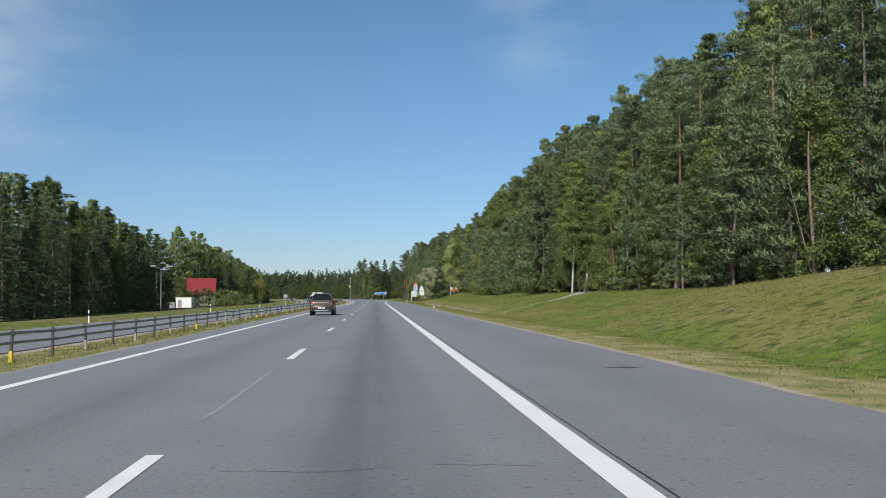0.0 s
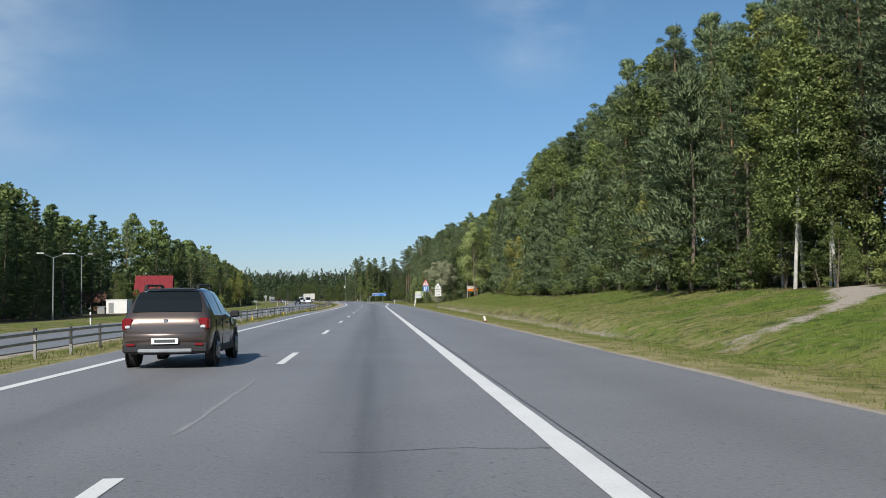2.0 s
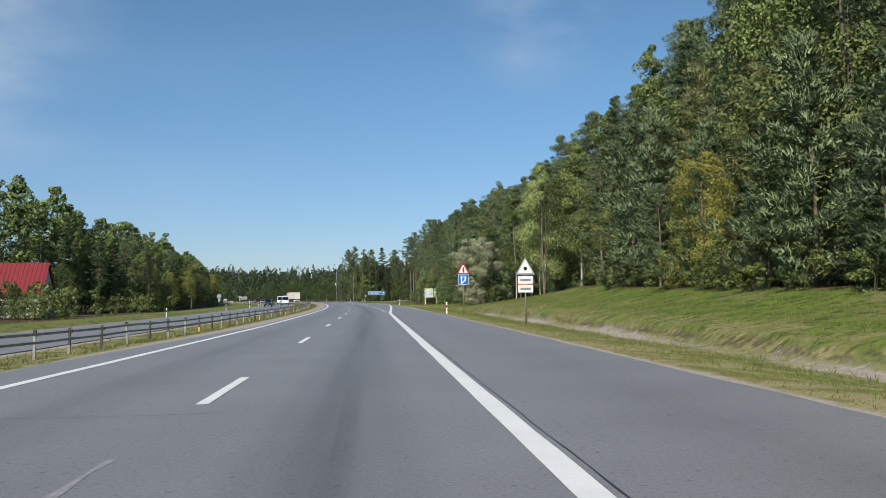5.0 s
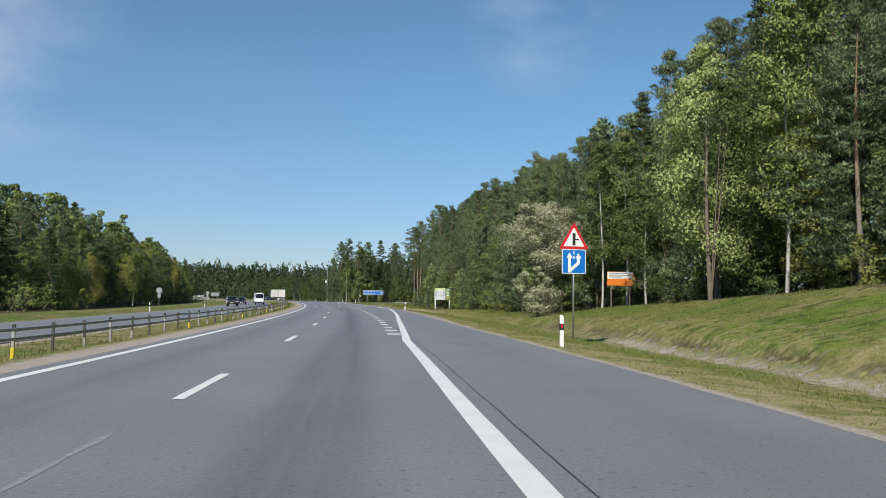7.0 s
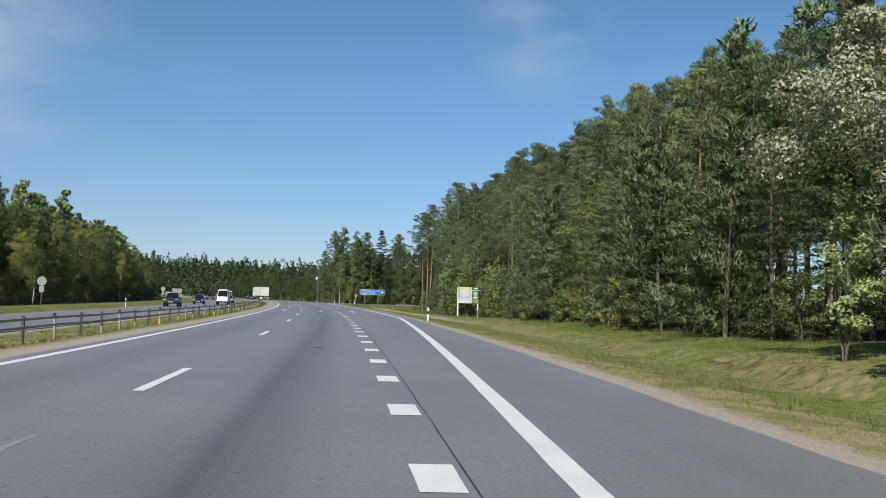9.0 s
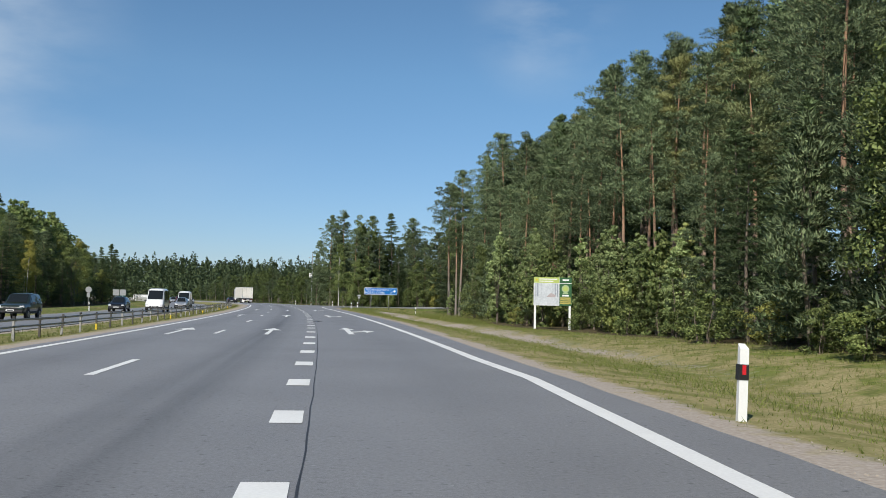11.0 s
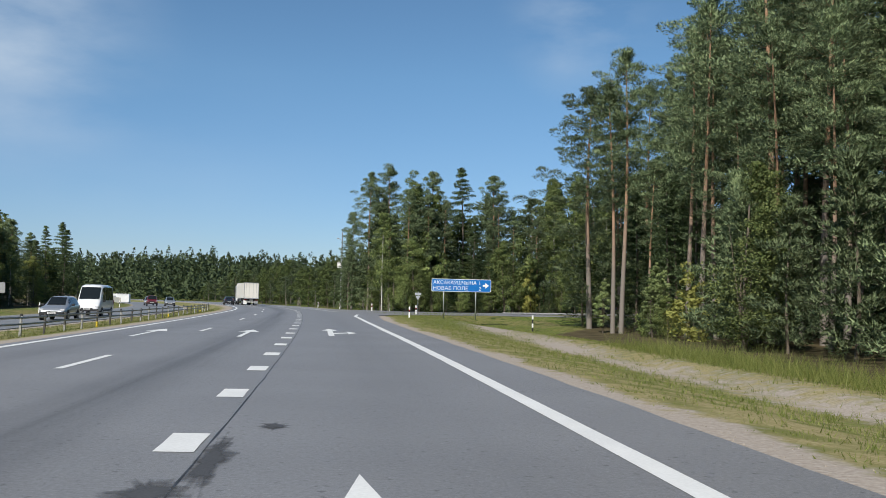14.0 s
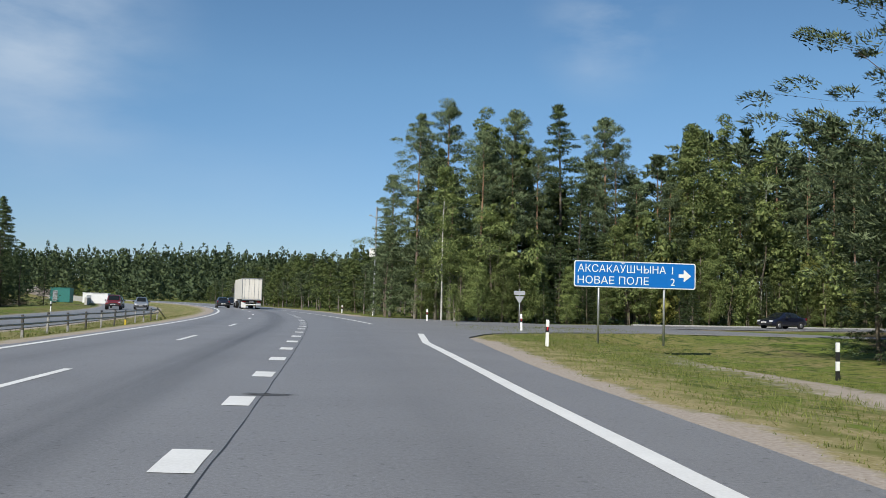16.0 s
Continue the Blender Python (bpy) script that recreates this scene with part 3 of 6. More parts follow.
def flat(name, outline, s0, u0, mat=M_PAINT, z=ZP, sy=1.0, sx=1.0):
    """A flat painted shape on the road from an outline in metres (across, along)."""
    vs = []
    for a, b in outline:
        x, y = xy(s0 + b * sy, u0 + a * sx)
        vs.append((x, y, z))
    return mesh_object(name, vs, [tuple(range(len(vs)))], mat, road)


STRAIGHT = [(-0.08, 0), (0.08, 0), (0.08, 4.4), (0.42, 4.4), (0, 6.8), (-0.42, 4.4), (-0.08, 4.4)]
RIGHT_HEAD = [(0.0, 2.0), (0.58, 2.9), (0.58, 2.0), (0.98, 3.4), (0.58, 4.9), (0.58, 3.7), (0.0, 3.0)]
for s0 in (303.3, 336.4, 370.9):
    flat("turn_arrow", [(-0.11, 0), (0.11, 0), (0.11, 5.6), (0.36, 5.6), (0, 8.0), (-0.36, 5.6), (-0.11, 5.6)], s0, 3.22)
    flat("turn_arrow", RIGHT_HEAD, s0, 3.33, z=ZP + 0.001)
for s0 in (301.9, 335.0, 368.9):
    flat("straight_arrow", STRAIGHT, s0, -0.02, sy=1.06)
    flat("straight_arrow", STRAIGHT, s0 - 1, -3.5, sy=1.08)

# ---- cracks, tar patches and skid stains ----
def crack(s0, u0, u1, seed, wide=0.006):
    """A thin sealed crack across the lanes."""
    n = 48
    vs, fs = [], []
    for i in range(n + 1):
        u = u0 + (u1 - u0) * i / n
        s = s0 + 0.16 * noise.noise((u * 1.1, seed, 0)) + 0.06 * noise.noise((u * 6, seed, 3)) + 0.02 * (u - u0)
        w = wide * (0.6 + 0.8 * abs(noise.noise((u * 3, seed, 8))))
        for k in (-1, 1):
            x, y = xy(s + k * w, u)
            vs.append((x, y, 0.0035))
        if i and noise.noise((u * 0.9, seed, 31)) > -0.12:
            fs.append((2 * i - 2, 2 * i, 2 * i + 1, 2 * i - 1))
    mesh_object("crack", vs, fs, M_TAR, road)


for _i, (s0, u0, u1) in enumerate(((7.2, -1.8, 1.7), (40.0, -5.4, -2.2), (57.0, -1.0, 1.7), (86.0, -5.4, 1.8), (103.6, -5.5, 1.7), (131, -5.4, -1.2), (163.5, -2, 5.5), (186, -5, 1.7), (201, -5, 5.8),
                                   (222.0, -5.0, -2.0), (251, 1, 6), (288.4, -5, 6.3), (317, -5.0, 1), (333, -5, 2), (355, -2, 6.9), (386, -5, 6.9), (404, -4, 6))):
    crack(s0, u0, u1, _i * 1.7)


def patch(s0, u0, rs, ru, seed, mat=None):
    """An uneven dark patch of tar or oil."""
    n = 40
    z = 0.0042 + 0.00015 * (seed % 9)
    vs = [(*xy(s0, u0), z)]
    for i in range(n):
        t = 2 * math.pi * i / n
        r = 0.55 + 0.75 * abs(noise.noise((math.cos(t) * 2.4 + seed, math.sin(t) * 2.4, seed)))
        vs.append((*xy(s0 + rs * r * math.sin(t), u0 + ru * r * math.cos(t)), z))
    ob = mesh_object("tar_patch", vs, [(0, 1 + i, 1 + (i + 1) % n) for i in range(n)], mat or M_STAIN, road)
    ca = ob.data.color_attributes.new("fade", "FLOAT_COLOR", "POINT")
    ca.data.foreach_set("color", np.array([1, 1, 1, 1] + [0, 0, 0, 1] * n, dtype=np.float32))


M_STAIN = material("tar_patch", (0.07, 0.07, 0.073), rough=0.7, var=0.35, scale=1.5, fine=30)


def worn_rim(m):
    """Stains thin out in blotches towards their rim."""
    n, l = m.node_tree.nodes, m.node_tree.links
    at, tex, tc, add, cut = n.new("ShaderNodeAttribute"), n.new("ShaderNodeTexNoise"), n.new("ShaderNodeTexCoord"), n.new("ShaderNodeMath"), n.new("ShaderNodeMapRange")
    at.attribute_name = "fade"
    tex.inputs["Scale"].default_value, tex.inputs["Detail"].default_value = 5.0, 8
    l.new(tc.outputs["Object"], tex.inputs["Vector"])
    l.new(at.outputs["Fac"], add.inputs[0])
    l.new(tex.outputs["Fac"], add.inputs[1])
    l.new(add.outputs[0], cut.inputs["Value"])
    cut.inputs["From Min"].default_value, cut.inputs["From Max"].default_value = 0.55, 1.15
    cut.inputs["To Max"].default_value = 0.9
    l.new(cut.outputs["Result"], n["Principled BSDF"].inputs["Alpha"])


worn_rim(M_STAIN)
for q in ((345.0, 2.0, 2.2, 0.22, 21), (343.6, 1.75, 0.8, 0.4, 22), (347.0, 2.4, 0.4, 0.25, 23), (324.3, 2.1, 1.0, 0.5, 24), (322.7, 2.05, 1.1, 0.6, 25), (322.3, 2.9, 0.2, 0.8, 26), (321.5, 1.75, 0.4, 0.55, 27), (323.6, 4.3, 0.5, 0.3, 28), (16.5, 4.55, 0.35, 0.55, 1), (393.4, 2.0, 0.35, 0.65, 5), (170.5, 2.8, 0.18, 0.7, 6), (317.5, 1.7, 0.5, 0.5, 8),
          (52.0, -4.6, 0.6, 0.3, 9), (240, 0.2, 0.4, 0.3, 10), (260.5, 1.1, 0.5, 0.25, 11), (328.3, 1.5, 0.3, 0.4, 12)):
    patch(*q)


# ---- trees ----
def bend_normals(me, normals):
    """Gives a mesh its own vertex normals, so that the blades of one clump catch the light together."""
    at = me.attributes.new("custom_normal", "FLOAT_VECTOR", "POINT")
    at.data.foreach_set("vector", np.asarray(normals, dtype=np.float32).ravel())


def leaf_mesh(name, centres, facing, length, width, rng, mat, needle=False, round_out=None):
    """Many small leaves or needle tufts, each a pointed blade of its own: needles point out of their clump, leaves face out of it."""
    n = len(centres)
    f = facing + rng.normal(size=(n, 3)) * (0.55 if needle else 0.6) + (0, 0, 0.3)
    f /= np.linalg.norm(f, axis=1)[:, None] + 1e-9
    a = np.cross(f, rng.normal(size=(n, 3)))
    a /= np.linalg.norm(a, axis=1)[:, None] + 1e-9
    if needle:
        a, f = f, a
    b = np.cross(f, a)
    ln = (length * rng.uniform(0.6, 1.4, n))[:, None]
    wd = (width * rng.uniform(0.6, 1.4, n))[:, None]
    v = np.stack([centres - a * ln * 0.4 - b * wd / 2, centres - a * ln * 0.4 + b * wd / 2, centres + a * ln * 0.6], 1)
    if round_out is not None:
        nv = round_out + rng.normal(size=(n, 3)) * 0.38
        nv /= np.linalg.norm(nv, axis=1)[:, None] + 1e-9
        back = np.einsum("ij,ij->i", np.cross(v[:, 1] - v[:, 0], v[:, 2] - v[:, 0]), nv) < 0
        v[back] = v[back][:, (1, 0, 2)]
    v = v.reshape(-1, 3)
    me = bpy.data.meshes.new(name)
    me.vertices.add(3 * n)
    me.vertices.foreach_set("co", v.ravel())
    me.loops.add(3 * n)
    me.loops.foreach_set("vertex_index", np.arange(3 * n))
    me.polygons.add(n)
    me.polygons.foreach_set("loop_start", np.arange(0, 3 * n, 3))
    me.materials.append(mat)
    me.update()
    me.validate()
    if round_out is not None:
        bend_normals(me, np.repeat(nv, 3, axis=0))
    return me


def tube(verts, faces, pts, radii, sides=6):
    """A tapered limb through points."""
    base = len(verts)
    for (x, y, z), r in zip(pts, radii):
        for k in range(sides):
            t = 2 * math.pi * k / sides
            verts.append((x + r * math.cos(t), y + r * math.sin(t), z))
    for i in range(len(pts) - 1):
        for k in range(sides):
            q = base + i * sides
            faces.append((q + k, q + (k + 1) % sides, q + sides + (k + 1) % sides, q + sides + k))


def blobs(rng, clumps, per, squash, top=0.0):
    """Leaf places spread through many clumps (x, y, z, radius), denser at their skin, and the way out of the clump at each."""
    out, way = [], []
    for x, y, z, r in clumps:
        d = rng.normal(size=(per, 3))
        d /= np.linalg.norm(d, axis=1)[:, None]
        d[:, 2] = np.where((d[:, 2] < 0) & (rng.uniform(size=per) < top), -d[:, 2], d[:, 2])
        way.append(d * (1, 1, 0.8 / squash ** 0.5))
        d = d * (r * rng.uniform(0.3, 1.08, per) ** 0.5)[:, None]
        d[:, 2] *= squash
        out.append(d + (x, y, z))
    return np.concatenate(out), np.concatenate(way)


CONIFERS = ("edge_pine", "pine", "tall_pine", "young_pine", "spruce")
# height, share of bare trunk, spread, bark, foliage, whorl spacing or clumps, blades
KINDS = {
    "pine": (18.0, (0.20, 0.36), 3.1, "pine", M_PINE, 0.92, 19000),
    "edge_pine": (19.0, (0.07, 0.11), 4.3, "pine", M_PINE, 0.92, 28000),
    "tall_pine": (20.0, (0.44, 0.58), 3.0, "pine", M_PINE, 0.88, 15000),
    "young_pine": (8.0, (0.03, 0.06), 2.5, "grey", M_PINE, 0.58, 16000),
    "spruce": (14.0, (0.03, 0.06), 3.0, "grey", M_SPRUCE, 0.55, 16000),
    "birch": (12.0, (0.26, 0.34), 2.3, "birch", M_LEAF, 62, 11000),
    "aspen": (11.0, (0.05, 0.10), 3.2, "grey", M_LEAF, 66, 15000),
    "pale_aspen": (11.0, (0.10, 0.14), 3.2, "grey", M_PALE, 60, 17000),
    "sapling": (6.5, (0.14, 0.2), 1.6, "grey", M_PALE, 64, 5600),
    "silver": (8.0, (0.46, 0.50), 3.5, "grey", M_SILVER, 48, 26000),
    "pale_bush": (3.0, (0.02, 0.03), 1.9, "grey", M_SILVER, 34, 9000),
    "bush": (3.0, (0.02, 0.03), 1.6, "grey", M_LEAF, 30, 2600),
}


def make_tree(kind, seed, fine):
    """One tree of about its kind's usual height, as meshes (trunk, crown)."""
    rng = np.random.default_rng(seed)
    tv, tf, clumps, lead = [], [], [], []
    h, bare, spread, bark, mat, step, total = KINDS[kind]
    bare = rng.uniform(*bare)
    bark = {"pine": M_BARK_PINE, "grey": M_BARK_GREY, "birch": M_BARK_BIRCH}[bark]
    lean = rng.normal(size=2) * 0.015

    def axis_at(t):
        return np.array([lean[0] * h * t + 0.12 * math.sin(5 * t + seed), lean[1] * h * t + 0.12 * math.cos(4 * t + seed), h * t])

    conifer = kind in CONIFERS
    r0 = {"bush": 0.03, "pale_bush": 0.03, "birch": 0.085, "sapling": 0.045, "aspen": 0.12, "pale_aspen": 0.12}.get(kind, 0.0085 * h + 0.02)
    ts = np.linspace(0, 0.98 if conifer else 0.8, 9)
    tube(tv, tf, [axis_at(t) - np.array([0, 0, 0.3 if t == 0 else 0]) for t in ts], [r0 * (1 - 0.92 * t) + 0.008 for t in ts], 7 if fine else 5)
    side = rng.uniform(0, 6.28)
    if conifer:
        whorls = int(h * (1 - bare) / step)
        arms = 5 if kind == "spruce" else 4 if fine else 3
        count = whorls * arms
        for w in range(count):
            # spruces carry their arms in tiers, pines more loosely
            loose = 0.12 if kind in ("spruce", "young_pine") else 0.9
            g = (w // arms + 0.5 + rng.uniform(-0.5, 0.5) * loose) / whorls
            g = min(max(g, 0.0), 1.0)
            t = bare + (1 - bare) * g
            ang = 6.2832 * (w % arms) / arms + 2.4 * (w // arms) + rng.uniform(-0.5, 0.5)
            lump = 1 + 0.55 * noise.noise((math.cos(ang) * 1.3, math.sin(ang) * 1.3 + seed, g * 5))
            if kind == "spruce":
                r = spread * (1 - g) ** 0.9 * rng.uniform(0.75, 1.12) + 0.10
                rise = -0.28 + 0.5 * g
            elif kind == "young_pine":
                r = spread * (1 - g) ** 0.75 * rng.uniform(0.6, 1.15) * lump + 0.10
                rise = 0.10 + 0.6 * g
            else:
                r = spread * (1 - g ** 1.9) ** 0.75 * (0.62 + 0.38 * smooth(0.0, 0.3, g)) * rng.uniform(0.45, 1.15) * lump + 0.12
                rise = -0.12 + 0.75 * g + rng.uniform(-0.12, 0.12)
            r *= 1 + 0.22 * math.cos(ang - side)
            c = axis_at(t) + np.array([0, 0, rng.uniform(-0.2, 0.2)])
            out = np.array([math.cos(ang), math.sin(ang), rise])
            tip = c + out * r
            size = {"edge_pine": 0.84, "pine": 0.80, "tall_pine": 0.84, "young_pine": 0.56, "spruce": 0.52}[kind] * rng.uniform(0.7, 1.3) * (1 - 0.35 * g)
            across = np.array([-math.sin(ang), math.cos(ang), 0])
            spots = ((0.42, 0.65), (0.72, 1.0), (1.0, 0.8)) if fine else ((0.6, 1.1), (0.98, 1.15))
            for f, k in spots:
                jig = 0.0 if kind == "spruce" else 0.22
                clumps.append((*(c + out * r * f + across * r * rng.uniform(-0.2, 0.2) * f + np.array([0, 0, rng.uniform(-jig, jig) * size * 2])), size * k))
                lead.append(out)
            if fine or w % arms == 0:
                tube(tv, tf, [c, c + out * r * 0.5 + np.array([0, 0, -0.04 * r]), tip], [max(0.02, r0 * 0.26 * (1.1 - t)), 0.018, 0.006], 3)
        # the leading shoot
        for k in range(4):
            clumps.append((*axis_at(0.945 + 0.012 * k), (0.32 if kind == "spruce" else 0.48) - 0.07 * k))
            lead.append((0, 0, 0.9))
        if kind in ("pine", "tall_pine"):
            # dead branch stubs below the crown
            for i in range(9 if fine else 3):
                t = rng.uniform(0.2, bare)
                c, ang, r = axis_at(t), rng.uniform(0, 6.28), rng.uniform(0.4, 1.5)
                tube(tv, tf, [c, c + np.array([math.cos(ang) * r, math.sin(ang) * r, -0.1 * r])], [0.025, 0.006], 3)
    else:
        if fine and kind != "birch":
            # several stems from one root
            for q in range(5 if kind == "sapling" else 3):
                t = rng.uniform(0, 2 * math.pi)
                dx, dy = 0.13 * h * math.cos(t), 0.13 * h * math.sin(t)
                tube(tv, tf, [(0.2 * dx * k, 0.2 * dy * k, h * 0.7 * k / 5 - (0.3 if k == 0 else 0)) for k in range(6)], [r0 * 0.5 * (1 - 0.17 * k) for k in range(6)], 4)
        limbs = [(rng.uniform(0, 6.28), rng.uniform(0.5, 1.0)) for _ in range(7)]
        for i in range(step if fine else int(step * 0.6)):
            g = (i + rng.uniform(0, 1)) / (step if fine else int(step * 0.6))
            t = bare + (1 - bare) * g
            # crowns are gathered on limbs, with gaps between
            la, lk = limbs[int(rng.integers(7))]
            ang = la + rng.normal() * 0.38 + g * 2.0
            if kind in ("birch", "sapling"):
                prof = (0.45 + 0.55 * smooth(0.0, 0.35, g)) * (1 - g) ** 0.55
            else:
                prof = math.sin(math.pi * min(0.14 + g * 0.84, 1.0)) ** 0.75
            r = spread * prof * lk * rng.uniform(0.35, 1.1) + 0.08
            c = axis_at(t)
            tip = c + np.array([math.cos(ang) * r, math.sin(ang) * r, (0.2 if kind != "birch" else -0.05) * r + rng.normal() * 0.25])
            size = {"birch": 0.80, "aspen": 1.12, "pale_aspen": 1.05, "silver": 0.95, "bush": 0.5, "pale_bush": 0.45, "sapling": 0.36}[kind] * rng.uniform(0.6, 1.3) * (1 - 0.5 * g ** 2)
            clumps.append((*tip, size))
            lead.append((0, 0, 0.2))
            if i % 2 == 0 and kind not in ("bush", "pale_bush"):
                tube(tv, tf, [c - np.array([0, 0, 0.3 * r]), c + (tip - c) * 0.5, tip], [max(0.015, r0 * 0.3 * (1.1 - t)), 0.014, 0.005], 3)
    if not fine:
        total = int(total * (0.16 if conifer else 0.17))
    per = max(5, total // len(clumps))
    squash = {"edge_pine": 0.62, "pine": 0.68, "tall_pine": 0.68, "young_pine": 0.7, "spruce": 0.45}.get(kind, 0.75)
    pts, way = blobs(rng, clumps, per, squash, 0.6 if conifer else 0.35)
    radial = np.concatenate([pts[:, :2] / spread, np.zeros((len(pts), 1))], 1)
    round_out = way * 0.9 + radial * 0.7 + (0, 0, 0.25)
    if conifer:
        way = way * 0.8 + np.repeat(np.array(lead, dtype=float), per, axis=0) * 0.7
    length, width = ((0.21, 0.052) if conifer else (0.13, 0.105)) if fine else ((0.44, 0.17) if conifer else (0.34, 0.26))
    if kind in ("bush", "sapling", "pale_bush"):
        length, width = (0.14, 0.105) if fine else (0.2, 0.16)
    if kind in ("silver", "pale_bush"):
        length, width = (0.105, 0.078) if fine else (0.4, 0.3)
    crown = leaf_mesh(kind + "_crown", pts, way, length, width, rng, mat, conifer, round_out)
    me = bpy.data.meshes.new(kind + "_trunk")
    me.from_pydata([tuple(v) for v in tv], [], tf)
    me.polygons.foreach_set("use_smooth", [True] * len(me.polygons))
    me.materials.append(bark)
    return h, me, crown


TREE_TEXT = {
    "pine": ("tall Scots pine with orange bark and dark green crown", "pine tree", "pine_tree"),
    "edge_pine": ("broad Scots pine with long limbs nearly to the ground", "pine tree", "pine_tree"),
    "tall_pine": ("tall Scots pine with a long bare orange trunk", "pine tree", "pine_tree"),
    "young_pine": ("bushy young pine with branches down to the ground", "pine tree", "young_pine_tree"),
    "spruce": ("dark green spruce with drooping branches", "spruce tree", "spruce_tree"),
    "birch": ("slender birch with white bark and light green leaves", "birch tree", "birch_tree"),
    "aspen": ("leafy green broadleaved tree at the wood's edge", "broadleaved tree", "broadleaved_tree"),
    "pale_aspen": ("leafy pale green broadleaved tree above the grass bank", "broadleaved tree", "broadleaved_tree"),
    "sapling": ("slim young tree with pale yellowish green leaves", "broadleaved tree", "broadleaved_sapling"),
    "silver": ("silvery willow with pale leaves beside the ditch", "willow tree", "willow_tree"),
    "pale_bush": ("low bush with pale cream leaves beside the ditch", "bush", "bush"),
    "bush": ("low green bush on the grass verge", "bush", "bush"),
}
LIBRARY = {}
for _i, _k in enumerate(TREE_TEXT):
    for _f in (True, False):
        LIBRARY[_k, _f] = [make_tree(_k, 10 * _i + 3 * v + 1, _f) for v in range(4 if _f else 3)]


def plant(kind, x, y, tall, fine, rng, group, turn=None, broad=1.0):
    """Sets one tree: an empty at its foot with trunk and crown."""
    h, trunk, crown = LIBRARY[kind, fine][int(rng.integers(len(LIBRARY[kind, fine])))]
    label, cat, name = TREE_TEXT[kind]
    root = empty(name, label, cat, group)
    k = tall / h
    wide = k ** 0.8 * rng.uniform(0.9, 1.15) * broad
    root.matrix_world = Matrix.LocRotScale((x, y, ground_at(x, y) - 0.05), Euler((0, 0, rng.uniform(0, 6.28) if turn is None else turn)), (wide, wide, k))
    for nm, me in (("trunk", trunk), ("crown", crown)):
        ob = new(nm, me)
        ob.parent = root
    return root


BACK = {}


def plant_back(kind, x, y, tall, rng, wood):
    """A tree deep in the wood, kept for the joined mass of that wood."""
    v = int(rng.integers(len(LIBRARY[kind, False])))
    k = tall / LIBRARY[kind, False][v][0]
    wide = k ** 0.8 * rng.uniform(0.95, 1.3)
    BACK.setdefault(wood, []).append((kind, v, x, y, ground_at(x, y) - 0.05, wide, k, rng.uniform(0, 6.28)))


def join_back(wood, label):
    """All the back trees of one wood as one mass."""
    mats, cache, vs, ns, mi, total = [], {}, [], [], [], 0
    fs, size = [], []
    for kind, v, x, y, z, wide, k, turn in BACK[wood]:
        if (kind, v) not in cache:
            h, trunk, crown = LIBRARY[kind, False][v]
            entry = []
            for me in (trunk, crown):
                co = np.empty(3 * len(me.vertices))
                me.vertices.foreach_get("co", co)
                lp = np.empty(len(me.loops), dtype=np.int64)
                me.loops.foreach_get("vertex_index", lp)
                mt = M_BACK.get(me.materials[0], me.materials[0])
                if mt not in mats:
                    mats.append(mt)
                nv = np.empty(3 * len(me.vertices), dtype=np.float32)
                (me.attributes["custom_normal"].data if me is crown else me.vertex_normals).foreach_get("vector", nv)
                entry.append((co.reshape(-1, 3), nv.reshape(-1, 3), lp, 3 if me is crown else 4, mats.index(mt)))
            cache[kind, v] = entry
        c, sn = math.cos(turn) * wide, math.sin(turn) * wide
        for co, nv, loops, corners, m in cache[kind, v]:
            ns.append(np.stack([nv[:, 0] * c / wide - nv[:, 1] * sn / wide, nv[:, 0] * sn / wide + nv[:, 1] * c / wide, nv[:, 2]], 1))
            vs.append(np.stack([x + co[:, 0] * c - co[:, 1] * sn, y + co[:, 0] * sn + co[:, 1] * c, z + co[:, 2] * k], 1))
            fs.append(loops + total)
            mi.append(np.full(len(loops) // corners, m))
            size.append(np.full(len(loops) // corners, corners))
            total += len(co)
    v, f, m = np.concatenate(vs), np.concatenate(fs), np.concatenate(mi)
    me = bpy.data.meshes.new(wood)
    me.vertices.add(len(v))
    me.vertices.foreach_set("co", v.ravel())
    me.loops.add(f.size)
    me.loops.foreach_set("vertex_index", f.ravel())
    me.polygons.add(len(m))
    me.polygons.foreach_set("loop_start", np.cumsum(np.concatenate(size)) - np.concatenate(size))
    me.polygons.foreach_set("material_index", m)
    for q in mats:
        me.materials.append(q)
    me.update()
    me.validate()
    bend_normals(me, np.concatenate(ns))
    tagged(new(wood, me), label, "woods", kind="stuff")


def pick(rng, table):
    r, acc = rng.uniform(), 0.0
    for k, p in table:
        acc += p
        if r <= acc:
            return k
    return table[-1][0]


FRONT = [(0, 22.0), (60, 21.5), (88, 21.0), (93, 18.6), (106, 18.6), (114, 20.3), (185, 20.0), (205, 23.5), (238, 25.0), (246, 22.0), (255, 19.0), (295, 19.3), (318, 21.6), (325, 23.0), (345, 23.5), (352, 21.4), (366, 22.3), (380, 24.5), (395, 26.6), (430, 27.2)]


# level of the wood's top along the road, eight metres behind its front
TOPS = [(0, 24), (40, 22), (60, 22), (80, 25), (100, 22.5), (120, 25), (160, 26), (180, 24), (200, 27.5), (220, 27), (240, 26), (250, 24), (258, 16.8), (270, 19), (290, 21), (310, 21.5),
        (330, 24), (350, 22.8), (366, 23.2), (380, 24.4), (400, 25.4), (430, 25.2)]


def tree_height(s, u, share):
    """Height of a tree whose top stands at that share of the wood's roof, which rises away from the road."""
    roof = knots(TOPS, s) + 0.62 * (u - knots(FRONT, s) - 8.0)
    return min((roof - height(s, u)) * share, 28.0)


